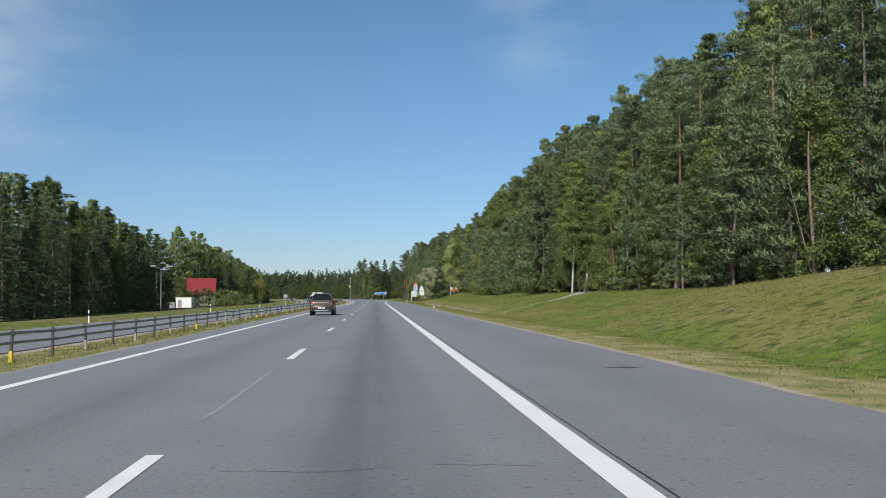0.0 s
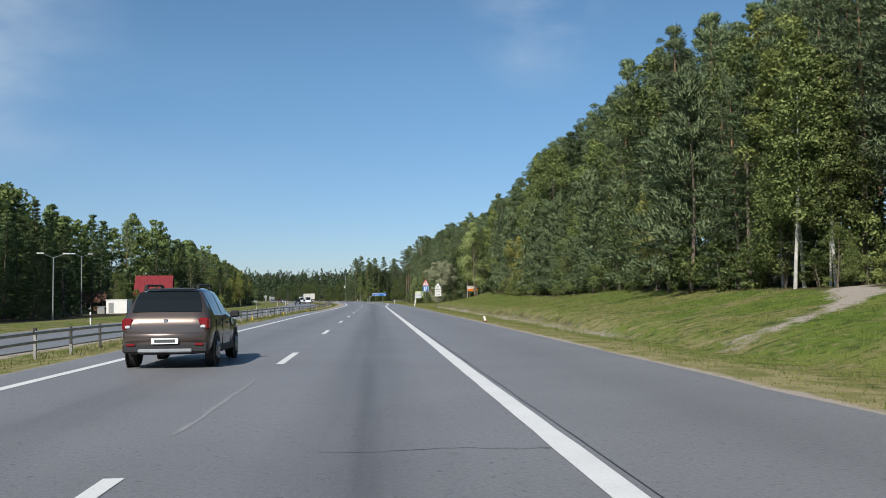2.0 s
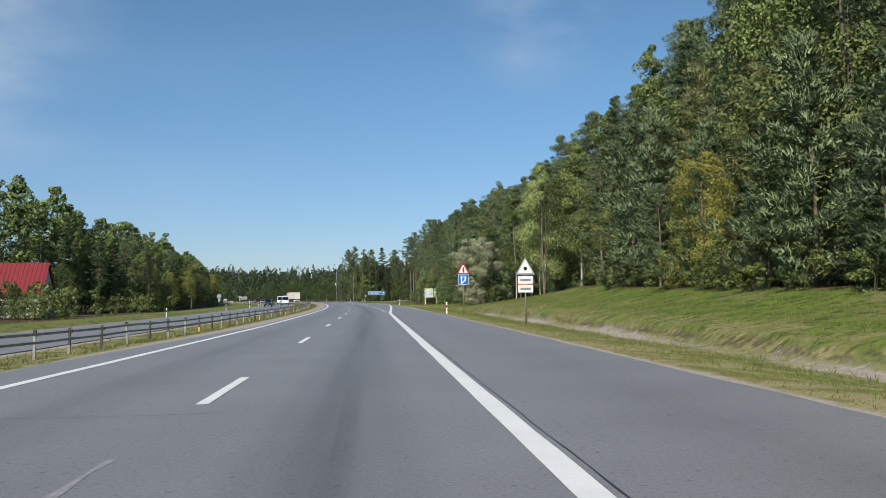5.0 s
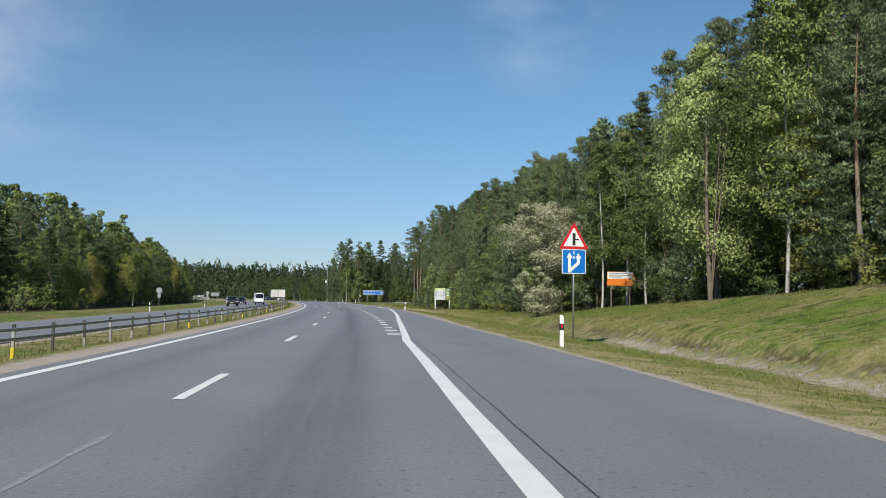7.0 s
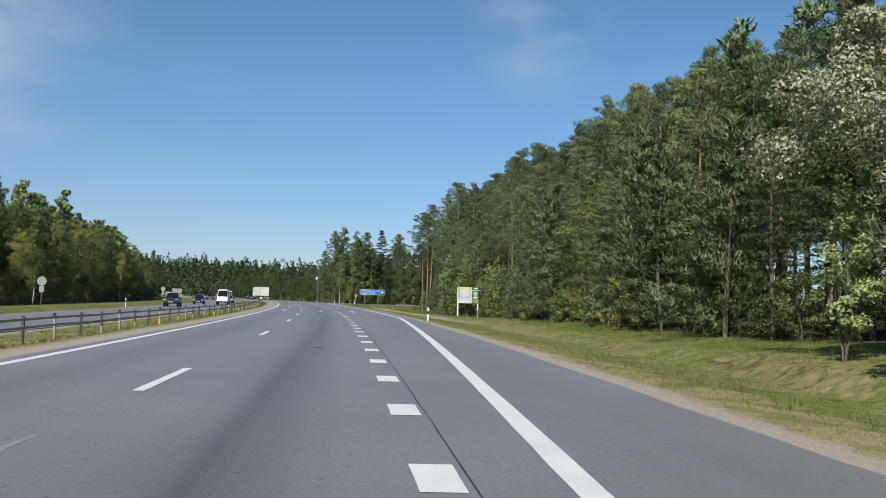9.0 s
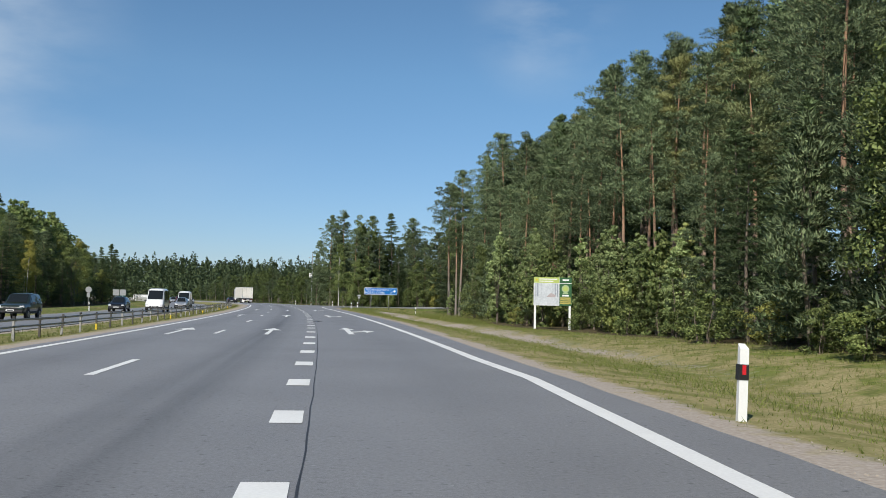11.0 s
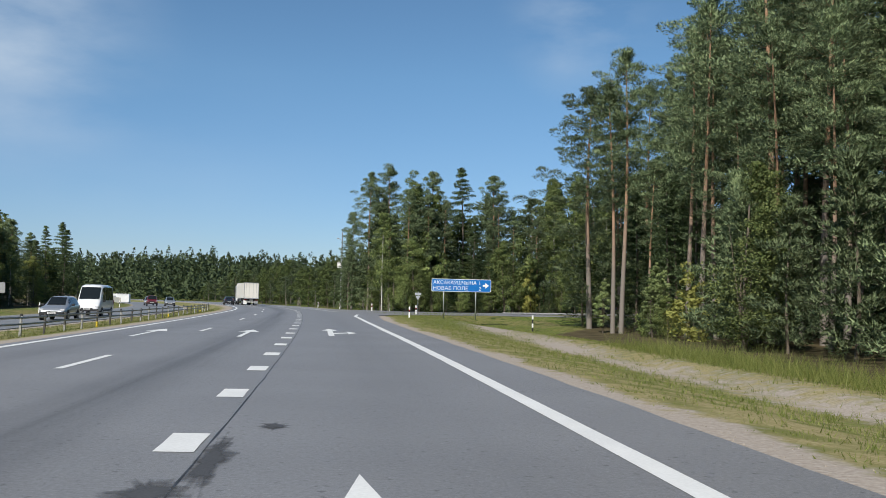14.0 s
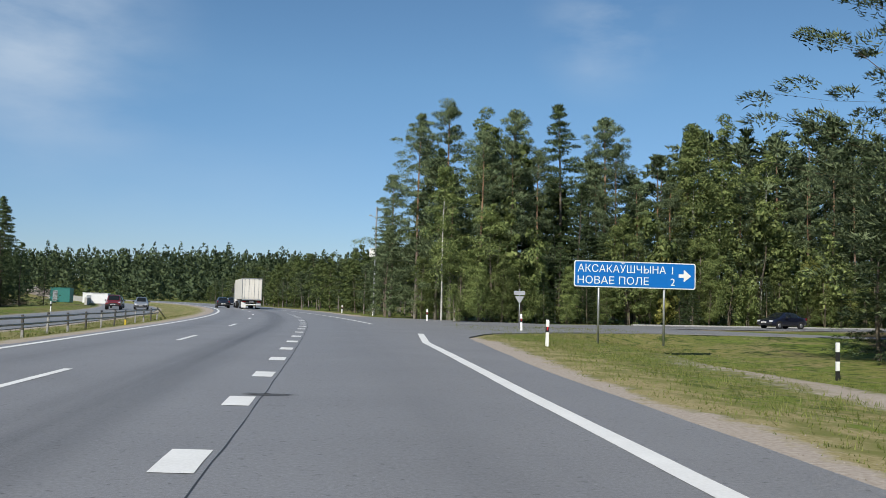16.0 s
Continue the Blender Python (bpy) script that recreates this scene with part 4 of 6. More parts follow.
def plant_right():
    rng = np.random.default_rng(11)
    G = "trees of the wood on the bank"
    s = 12.0
    while s < 404:
        u0 = knots(FRONT, s)
        if s < 240:
            table, lo, hi = [("aspen", 0.18), ("young_pine", 0.34), ("birch", 0.09), ("spruce", 0.13), ("edge_pine", 0.26)], 5.5, 13.0
        elif s < 312:
            table, lo, hi = [("young_pine", 0.32), ("aspen", 0.20), ("edge_pine", 0.3), ("spruce", 0.18)], 6.5, 12.5
        elif s < 347:
            table, lo, hi = [("sapling", 0.9), ("aspen", 0.1)], 4.8, 7.6
        elif s < 366:
            table, lo, hi = [("pale_aspen", 0.45), ("sapling", 0.55)], 6.8, 9.4
        elif s < 382:
            table, lo, hi = [("young_pine", 0.75), ("pale_aspen", 0.25)], 7.0, 9.6
        else:
            table, lo, hi = [("bush", 0.5), ("spruce", 0.25), ("aspen", 0.25)], 2.2, 4.5
        kind = pick(rng, table)
        t = rng.uniform(lo, hi) * (1.2 if kind == "edge_pine" else 1.0)
        u = u0 + rng.uniform(-0.8, 1.6)
        if not (83 < s < 87.5):
            plant(kind, *xy(s, u), t, True, rng, G)
        if s < 366:
            plant("bush", *xy(s + 0.4, u0 + rng.uniform(1.6, 3.4)), rng.uniform(1.8, 3.6), True, rng, "bushes at the wood's edge")
        if s < 366 and rng.uniform() < 0.7:
            plant("bush", *xy(s + 1.3, u0 + rng.uniform(-1.6, 0.4)), rng.uniform(1.2, 2.8), True, rng, "bushes at the wood's edge")
        s += rng.uniform(2.3, 3.9) if s < 366 else rng.uniform(3.5, 6)
    for row, (du, step, lo, hi, fine) in enumerate([(3.5, 3.6, 0.50, 0.95, True), (8.0, 4.0, 0.80, 1.05, True), (12.5, 4.4, 0.84, 1.05, True), (18.0, 5.4, 0.78, 1.0, False), (25, 6.5, 0.6, 0.9, False)]):
        s = 6.0 + row
        while s < 424:
            kind = pick(rng, [("aspen", 0.16), ("birch", 0.10), ("spruce", 0.18), ("pine", 0.56)] if row == 0 and s < 300 else
                        [("pine", 0.72), ("spruce", 0.2), ("birch", 0.08)] if row == 1 and s < 300 else [("tall_pine", 0.85), ("spruce", 0.15)] if s > 300 and row < 3 else [("spruce", 0.6), ("pine", 0.4)] if s > 300 else [("pine", 0.85), ("spruce", 0.15)])
            u = knots(FRONT, s) + du + rng.uniform(-1.5, 1.5)
            x, y = xy(s, u)
            dist, along = side_road_distance(x, y)
            if not (83.5 < s < 87 and row < 2) and dist > 9.5 and not (s > 410 and u < 33):
                if fine:
                    plant(kind, x, y, tree_height(s, u, rng.uniform(lo, hi)), True, rng, G)
                else:
                    plant_back(kind, x, y, tree_height(s, u, rng.uniform(lo, hi)), rng, "wood_on_the_bank")
            s += step * rng.uniform(0.7, 1.4)
    for s, u in ((85.5, 33.0), (84.0, 36.5), (87.5, 37.0), (86.0, 41.0), (83.5, 30.5), (88.0, 30.5)):
        plant("spruce", *xy(s, u), rng.uniform(8, 12), False, rng, G)
    s = 317.0
    while s < 353:
        plant("sapling" if rng.uniform() < 0.8 else "bush", *xy(s, rng.uniform(21.4, 23.0) + (2.4 if 331 < s < 345 else 0.0)), rng.uniform(3.0, 6.4), True, rng, "saplings behind the billboard")
        s += rng.uniform(1.4, 2.4)
    for x, y in ((24.5, 91.5), (26.5, 96.0), (28.5, 100.0), (31.0, 104.0), (34.0, 111.0), (23.5, 95.0), (27.0, 91.0)):
        plant("spruce", x, y, rng.uniform(6, 9), False, rng, G)
    # single trees that stand out of the edge
    for kind, x, y, t in (("silver", 14.0, 236.5, 8.2), ("sapling", 14.6, 237.2, 6.2), ("sapling", 12.9, 237.6, 4.6), ("pale_bush", 12.4, 231.8, 3.3), ("pine", 17.6, 260.5, 13.5), ("birch", 19.6, 241.0, 13.5), ("birch", 21.8, 241.5, 15.0), ("birch", 22.5, 238.0, 12.0), ("aspen", 24.0, 236.0, 12.5), ("pale_aspen", 18.4, 214.0, 13.2), ("aspen", 20.4, 218.5, 12.5), ("birch", 22.0, 213.0, 15.5), ("birch", 19.6, 89.5, 11.5), ("birch", 20.6, 91.0, 13.0), ("birch", 21.0, 88.5, 10.5), ("birch", 20.4, 93.0, 12.0), ("aspen", 20.2, 86.9, 2.8),
                          ("tall_pine", 15.9, 394.9, 22.5), ("tall_pine", 18.1, 389.5, 25.0), ("tall_pine", 20.0, 386.5, 24.0), ("tall_pine", 14.2, 409.5, 22.8), ("tall_pine", 13.6, 410.3, 20.5), ("edge_pine", 16.5, 421.0, 20.0),
                          ("young_pine", 15.2, 386.5, 9.5), ("aspen", 13.2, 380.5, 9.0), ("young_pine", 14.4, 384.0, 8.0), ("aspen", 17.2, 388.0, 8.5), ("edge_pine", 19.0, 391.5, 19.0),
                          ("sapling", 12.9, 410.8, 4.2), ("sapling", 14.2, 400.0, 5.0), ("sapling", 14.9, 400.8, 4.4), ("sapling", 13.8, 399.2, 3.6),
                          ("spruce", 15.0, 421.0, 8.0), ("spruce", 18.0, 403.0, 15.0), ("spruce", 19.0, 412.0, 16.0), ("spruce", 16.8, 415.5, 12.0), ("spruce", 20.5, 398.0, 14.0), ("pine", 21.0, 419.0, 21.0), ("pine", 20.0, 406.5, 22.0)):
        plant(kind, x, y, t, True, rng, G)
    # the old pine at the corner spreads its limbs wide
    plant("edge_pine", 13.1, 418.1, 21.5, True, rng, G, 2.0, 1.15)
    plant("spruce", 13.4, 422.0, 7.0, True, rng, G, 0.0, 1.3)
    # dark undergrowth of spruces behind the corner pines
    for i in range(16):
        plant("spruce", 17.0 + 4.5 * rng.uniform() + (i % 3) * 2.2, 393.0 + 2.0 * i, rng.uniform(7, 13), True, rng, G, None, 1.15)


def plant_island():
    """The wood beyond the side road."""
    rng = np.random.default_rng(23)
    n = Vector((-SIDE_DIR.y, SIDE_DIR.x))
    G = "trees beyond the side road"
    for off, step, low, high in ((8.6, 2.0, 2.5, 6.0), (10.5, 2.2, 5.0, 10.0), (12.0, 3.4, 11, 20), (16, 3.6, 14, 23.5), (21, 4.2, 15, 25), (28, 5.5, 17, 25)):
        a = -26.0
        while a < 120:
            lo, hi = low, high
            p = SIDE_AT + SIDE_DIR * (a + off * 0.2) + n * off
            s, u = p.y, p.x + shift(p.y)
            if u > 12.5:
                hi = min(hi, knots([(-10, 12.5), (0, 16.5), (14, 18.0), (24, 19.5), (34, 22.0), (44, 25.0)], a))
                lo = min(lo, 0.75 * hi)
                kind = pick(rng, [("bush", 0.3), ("aspen", 0.4), ("spruce", 0.3)] if lo < 6 else [("pine", 0.62), ("birch", 0.2), ("spruce", 0.18)])
                (plant(kind, p.x, p.y, rng.uniform(lo, hi), True, rng, G) if off < 16 else plant_back(kind, p.x, p.y, rng.uniform(lo, hi), rng, "wood_beyond_the_side_road"))
            a += step * rng.uniform(0.75, 1.35)
    for kind, x, y, t in (("edge_pine", -9.0, 468.0, 19.8), ("edge_pine", -5.8, 466.0, 20.6), ("pine", -11.6, 474.0, 14.5), ("young_pine", -11.8, 470.5, 9.0), ("aspen", -8.2, 464.5, 6.0), ("spruce", -6.5, 470.0, 17.0),
                          ("aspen", -4.0, 463.0, 6.5), ("pine", 0.2, 464.0, 19.7), ("birch", -2.6, 464.0, 18.5), ("birch", -1.8, 465.5, 17.0), ("spruce", -0.6, 461.0, 9.0), ("spruce", 4.6, 464.0, 20.5), ("birch", 18.0, 468.0, 19.0), ("pine", 9.0, 466.0, 19.5), ("pine", -8.0, 478.0, 19.0), ("spruce", -12.5, 480.0, 12.0)):
        plant(kind, x, y, t, True, rng, G)
    s = 486
    while s < 640:
        for du in (0, 5, 10):
            plant_back(pick(rng, [("pine", 0.4), ("aspen", 0.4), ("spruce", 0.2)]), *xy(s + rng.uniform(-2, 2), 13.5 + du + rng.uniform(-1, 1) + max(0, (s - 560) * 0.1)), rng.uniform(4.5, 8) + du * 0.35, rng, "wood_beyond_the_side_road")
        s += 5
    # near side of the side road, away from the motorway
    for a in axis((36, 110, 4.5)):
        for off in (-9.5, -14, -20):
            p = SIDE_AT + SIDE_DIR * a + n * (off + rng.uniform(-1, 1))
            plant_back(pick(rng, [("spruce", 0.5), ("pine", 0.5)]), p.x, p.y, rng.uniform(12, 19), rng, "wood_beyond_the_side_road")


LEFT_TOPS = [(0, 13), (100, 11.5), (140, 11.5), (255, 12.5), (275, 9.6), (430, 10.6), (520, 11.5)]


def plant_left():
    rng = np.random.default_rng(31)
    G = "trees beyond the opposite carriageway"
    for du, step, lo, hi in ((0, 4.2, 6, 11), (4.5, 4.6, 12, 16), (10, 5.0, 14, 18.5), (17, 6.5, 15, 20)):
        s = 16.0
        while s < 510:
            u = -37 - du + rng.uniform(-1.5, 1.5) - 8 * smooth(180, 215, s) * (1 - smooth(265, 290, s))
            u -= 4 * smooth(110, 140, s) * (1 - smooth(175, 185, s))
            clear = 174 < s < 214 and u > -54 or 222 < s < 262 and u > -60
            if not clear:
                table = [("spruce", 0.68), ("pine", 0.24), ("aspen", 0.08)] if s < 170 else [("aspen", 0.38), ("spruce", 0.3), ("pine", 0.2), ("birch", 0.12)]
                k = knots([(0, 1.05), (90, 1.15), (140, 1.2), (180, 1.08), (200, 0.95), (300, 1.1), (340, 1.2), (430, 1.15), (500, 1.1), (510, 0.6)], s)
                tall = min(rng.uniform(lo, hi) * k * 1.08, (knots(LEFT_TOPS, s) + 0.56 * (-37 - u)) * rng.uniform(0.88, 1.14))
                (plant(pick(rng, table), *xy(s, u), tall, True, rng, G) if du < 6 else plant_back(pick(rng, table), *xy(s, u), tall, rng, "wood_across_the_road"))
            s += step * rng.uniform(0.7, 1.4)
    for i in range(30):
        plant_back("aspen" if i % 2 else "spruce", *xy(rng.uniform(160, 225), -rng.uniform(55, 62)), rng.uniform(8, 13), rng, "wood_across_the_road")
    for i in range(60):
        s = rng.uniform(155, 285)
        plant_back("spruce" if i % 3 else "pine", *xy(s, -rng.uniform(62, 80)), rng.uniform(13, 18), rng, "wood_across_the_road")
    for x, y, t in ((-61.5, 500.0, 8.5), (-64.5, 501.0, 13.5), (-66.0, 504.0, 15.0), (-63.0, 497.0, 10.0), (-60.0, 504.0, 6.5), (-67.0, 499.0, 14.0)):
        plant("spruce", x, y, t, True, rng, G)
    for i in range(26):
        s = rng.uniform(205, 300)
        plant("bush", *xy(s, -34 - rng.uniform(0, 5)), rng.uniform(2.2, 4.0), False, rng, "bushes before the house")
    for i, (x, t) in enumerate(((-52.0, 6.5), (-50.2, 5.2), (-48.4, 4.6), (-46.6, 4.2), (-45.0, 4.4), (-43.4, 4.6), (-42.0, 4.2))):
        plant("aspen" if i % 2 else "spruce", x, 230.0 + i % 3, t, False, rng, "hedge before the house")
    for i in range(14):
        plant("spruce" if i % 3 else "aspen", -50.5 + i * 0.95, 233.0 + rng.uniform(-2, 2) - abs(i - 7) * 0.5, rng.uniform(3.2, 4.6), False, rng, "hedge before the house")


def far_woods():
    """Wooded ridge at the end of the view: thousands of small conifer and broadleaf shapes."""
    rng = np.random.default_rng(5)
    pts, way = [], []
    for i in range(4000):
        y = 640 + 260 * rng.uniform() ** 1.2
        x = rng.uniform(-700, 160) if i % 2 else rng.uniform(-330, 60)
        u = x + shift(y)
        if -30 < u < 12 and y < 715:
            continue
        z = ground_at(x, y)
        h = (rng.uniform(9, 15) * (1.25 if rng.uniform() < 0.15 else 1.0)) * (0.55 + 0.45 * smooth(650, 780, y))
        n = 80
        t = rng.uniform(0.05, 1.0, n) ** 0.85
        conifer = rng.uniform() < 0.75
        r = (3.1 * (1 - t) ** 0.8 + 0.1) if conifer else 3.0 * np.sin(np.pi * np.clip(t, 0.1, 0.97)) ** 0.6
        a = rng.uniform(0, 6.28, n)
        pts.append(np.stack([x + r * np.cos(a), y + r * np.sin(a), z + h * t], 1))
        way.append(np.stack([np.cos(a), np.sin(a), t * 1.2 - 0.4], 1))
    out = np.concatenate(way)
    me = leaf_mesh("far_woods", np.concatenate(pts), out, 1.15, 0.8, rng, M_FARLEAF, True, out + (0, 0, 0.3))
    ob = new("far_woods", me)
    tagged(ob, "distant mixed woods along the ridge", "woods", kind="stuff")


plant_right()
plant_island()
plant_left()
join_back("wood_on_the_bank", "tall pines and spruces deep in the wood")
join_back("wood_beyond_the_side_road", "dense mixed wood behind the side road")
join_back("wood_across_the_road", "dark mixed wood beyond the opposite carriageway")
far_woods()


def grass_field(name, count, pick_place, tall, label, seed):
    rng = np.random.default_rng(seed)
    base, low = [], []
    while len(base) < count // 3:
        s, u = pick_place(rng)
        x, y = xy(s, u)
        g, d, b = cover(s, u)
        if d > 0.75 or b > 0.7 or rng.uniform() < d:
            continue
        base.append((x, y, height(s, u)))
        low.append(1.0 if u < 0 else 0.4 + 0.6 * smooth(0.6, 3.5, u - knots(EDGE_RIGHT, min(s, 415))) + 0.15 * smooth(9.0, 13.0, u))
    c = np.repeat(np.array(base), 3, axis=0) + np.concatenate([rng.normal(size=(count, 2)) * 0.05, np.zeros((count, 1))], 1)
    tuft = np.array([0.55 + 1.1 * max(0.0, noise.noise((p[0] * 1.3, p[1] * 1.3, 4.0)) + 0.25) for p in base])
    hgt = tall * rng.uniform(0.4, 1.3, count) * np.repeat(np.array(low) * tuft, 3)
    a = rng.uniform(0, 6.28, count)
    w = 0.008 * rng.uniform(0.6, 1.6, count)
    off = np.stack([np.cos(a) * w, np.sin(a) * w, np.zeros(count)], 1)
    tip = np.stack([rng.normal(size=count) * 0.5 * hgt, rng.normal(size=count) * 0.35 * hgt, hgt], 1)
    v = np.stack([c - off, c + off, c + tip], 1).reshape(-1, 3)
    me = bpy.data.meshes.new(name)
    me.from_pydata(v.tolist(), [], np.arange(3 * count).reshape(-1, 3).tolist())
    me.materials.append(M_GRASS)
    ob = new(name, me)
    tagged(ob, label, "grass", kind="stuff")


def verge_place(rng):
    s = rng.uniform(6, 440)
    return s, knots(EDGE_RIGHT, min(s, 415)) + 0.5 + 13 * rng.uniform() ** 1.15


grass_field("verge_grass", 216000, verge_place, 0.12, "green and dry grass on the verge", 41)
grass_field("median_grass", 36000, lambda r: (r.uniform(10, 460), r.uniform(-12.2, -7.2)), 0.15, "short dry grass on the central strip", 42)
M_CRUMB = material("gravel_stone", (0.30, 0.26, 0.21), rough=0.9, var=0.4, scale=8)


def loose_gravel():
    """Crumbs of stone along the edge of the asphalt."""
    rng = np.random.default_rng(44)
    vs, fs = [], []
    for i in range(6000):
        s = rng.uniform(8, 425)
        e = knots(EDGE_RIGHT, min(s, 415))
        u = e + 0.05 + abs(rng.normal()) * (0.35 if s < 240 else 0.6)
        x, y = xy(s, u)
        z, r = height(s, u), 0.013 * rng.uniform(0.5, 1.6)
        t = rng.uniform(0, 6.28)
        q = len(vs)
        vs += [(x + r * math.cos(t + k * 2.1), y + r * math.sin(t + k * 2.1), z - 0.3 * r) for k in range(3)] + [(x, y, z + 0.8 * r)]
        fs += [(q, q + 1, q + 3), (q + 1, q + 2, q + 3), (q + 2, q, q + 3)]
    tagged(mesh_object("loose_gravel", vs, fs, M_CRUMB), "loose pale gravel along the asphalt edge", "gravel", kind="stuff")


loose_gravel()
grass_field("tall_grass", 9000, lambda r: (r.uniform(352, 378), r.uniform(15.6, 19.0)), 0.55, "tall dry grass below the trees", 43)


# ---- shapes ----
def box(bm, cx, cy, cz, sx, sy, sz, bevel=0.0):
    r = bmesh.ops.create_cube(bm, size=1.0, matrix=Matrix.Translation((cx, cy, cz)) @ Matrix.Diagonal((sx, sy, sz, 1)))
    if bevel:
        es = {e for v in r["verts"] for e in v.link_edges}
        bmesh.ops.bevel(bm, geom=list(es), offset=bevel, segments=1, affect="EDGES")
    return bm


def cyl(bm, p, q, r, sides=10, r2=None):
    p, q = Vector(p), Vector(q)
    d = q - p
    m = Matrix.Translation((p + q) / 2) @ d.to_track_quat("Z", "Y").to_matrix().to_4x4()
    bmesh.ops.create_cone(bm, cap_ends=True, segments=sides, radius1=r, radius2=r if r2 is None else r2, depth=d.length, matrix=m)
    return bm


def plate(bm, outline, y, thick):
    """A flat plate that faces the driver (-y): outline of (x, z), front at y."""
    n = len(outline)
    vs = [bm.verts.new((x, y, z)) for x, z in outline] + [bm.verts.new((x, y + thick, z)) for x, z in outline]
    bm.faces.new(vs[:n])
    bm.faces.new(vs[n:][::-1])
    for i in range(n):
        bm.faces.new((vs[i], vs[n + i], vs[n + (i + 1) % n], vs[(i + 1) % n]))
    return bm


def rounded(x0, z0, x1, z1, r, k=4):
    pts = []
    for cx, cz, a in ((x1 - r, z0 + r, -90), (x1 - r, z1 - r, 0), (x0 + r, z1 - r, 90), (x0 + r, z0 + r, 180)):
        for i in range(k + 1):
            t = radians(a + 90 * i / k)
            pts.append((cx + r * math.cos(t), cz + r * math.sin(t)))
    return pts


def disc(cx, cz, r, k=20):
    return [(cx + r * math.cos(2 * math.pi * i / k), cz + r * math.sin(2 * math.pi * i / k)) for i in range(k)]


def flatpart(name, outline, y, mat, parent, thick=0.004, label=""):
    return part(name, plate(bmesh.new(), outline, y, thick), mat, parent, label)


def place(root, x, y, turn=0.0, dz=0.0, z=None):
    root.matrix_world = pose(x, y, (ground_at(x, y) if z is None else z) + dz, 0, 0, turn)
    return root


def letters(text, size, x, z, y, mat, parent, width=None):
    """Built-in lettering as a flat mesh, left edge at x, foot at z."""
    cu = bpy.data.curves.new("lettering", "FONT")
    cu.body, cu.size = text, size
    tmp = new("lettering", cu)
    me = bpy.data.meshes.new_from_object(tmp.evaluated_get(bpy.context.evaluated_depsgraph_get()))
    bpy.data.objects.remove(tmp)
    co = np.array([v.co for v in me.vertices])
    k = 1.0
    if width:
        k = width / (co[:, 0].max() - co[:, 0].min())
    for v in me.vertices:
        v.co = (x + (v.co.x - co[:, 0].min()) * k, y, z + v.co.y)
    me.materials.append(mat)
    ob = new("lettering", me)
    ob.parent = parent
    return ob


# ---- guard rail on the central strip ----
M_POSTWOOD = material("weathered_dark_post", (0.075, 0.07, 0.065), rough=0.8, var=0.5, scale=6)
M_RAILGREY = material("weathered_steel_rail", (0.33, 0.325, 0.315), rough=0.6, metal=0.2, var=0.4, scale=2)

def guard_rail():
    root = empty("guard_rail", "low two-rail guard rail with pale dark-topped posts on grass", "guard rail")
    post_meshes = {}
    for col in ("dark", "pale"):
        bm = bmesh.new()
        box(bm, 0, 0, 0.42, 0.08, 0.07, 0.86, 0.012)
        box(bm, 0.05, 0, 0.74, 0.08, 0.10, 0.10, 0.01)
        box(bm, 0.05, 0, 0.50, 0.08, 0.08, 0.08)
        me = bpy.data.meshes.new("post")
        bm.to_mesh(me)
        bm.free()
        me.materials.append(M_POSTWOOD if col == "dark" else M_POSTPALE)
        post_meshes[col] = me
    sleeves = {}
    for col, mt in (("yellow", M_YELLOW), ("pale", M_POSTPALE)):
        bm = bmesh.new()
        box(bm, 0, 0, 0.12, 0.09, 0.08, 0.34, 0.01)
        me = bpy.data.meshes.new("reflective_sleeve")
        bm.to_mesh(me)
        bm.free()
        me.materials.append(mt)
        sleeves[col] = me
    bm = bmesh.new()
    box(bm, 0, 0, 0.80, 0.09, 0.08, 0.16, 0.01)
    cap_mesh = bpy.data.meshes.new("dark_cap")
    bm.to_mesh(cap_mesh)
    bm.free()
    cap_mesh.materials.append(M_POSTDARK)
    rng = random.Random(4)
    s, i, line_pts = -24.0, 0, []
    while s < 446:
        u = knots([(-100, -9.3), (150, -9.4), (172, -8.5), (300, -8.5), (446, -8.4)], s)
        x, y = xy(s, u)
        z = ground_at(x, y)
        pale = s > 55 and i % 3 == 0
        ob = new("post", post_meshes["pale" if pale else "dark"])
        ob.parent = root
        ob.matrix_basis = pose(x, y, z, rng.uniform(-2.5, 2.5), rng.uniform(-2.5, 2.5), rng.uniform(-4, 4))
        if i % 2 == 0:
            sl = new("reflective_sleeve", sleeves["yellow" if i % 8 == 0 else "pale"])
            sl.parent = ob
        if pale and i % 3 != 2:
            cap = new("dark_cap", cap_mesh)
            cap.parent = ob
        line_pts.append((x, y, z))
        s += 3.0
        i += 1
    for hz, r in ((0.74, 0.028), (0.50, 0.026)):
        vs, fs = [], []
        for j, (x, y, z) in enumerate(line_pts):
            sag = 0.012 * math.sin(j * 1.7)
            for k in range(6):
                t = 2 * math.pi * k / 6
                vs.append((x + 0.09 + r * math.cos(t), y, z + hz + sag + r * 1.6 * math.sin(t)))
            if j:
                for k in range(6):
                    fs.append((6 * j - 6 + k, 6 * j - 6 + (k + 1) % 6, 6 * j + (k + 1) % 6, 6 * j + k))
        mesh_object("rail", vs, fs, M_RAILGREY, root)
    # turned-down end
    x, y, z = line_pts[-1]
    bm = bmesh.new()
    cyl(bm, (x + 0.09, y, z + 0.74), (x - 0.9, y + 5.0, z + 0.05), 0.05, 6)
    part("end_terminal", bm, M_RAILGREY, root)


guard_rail()


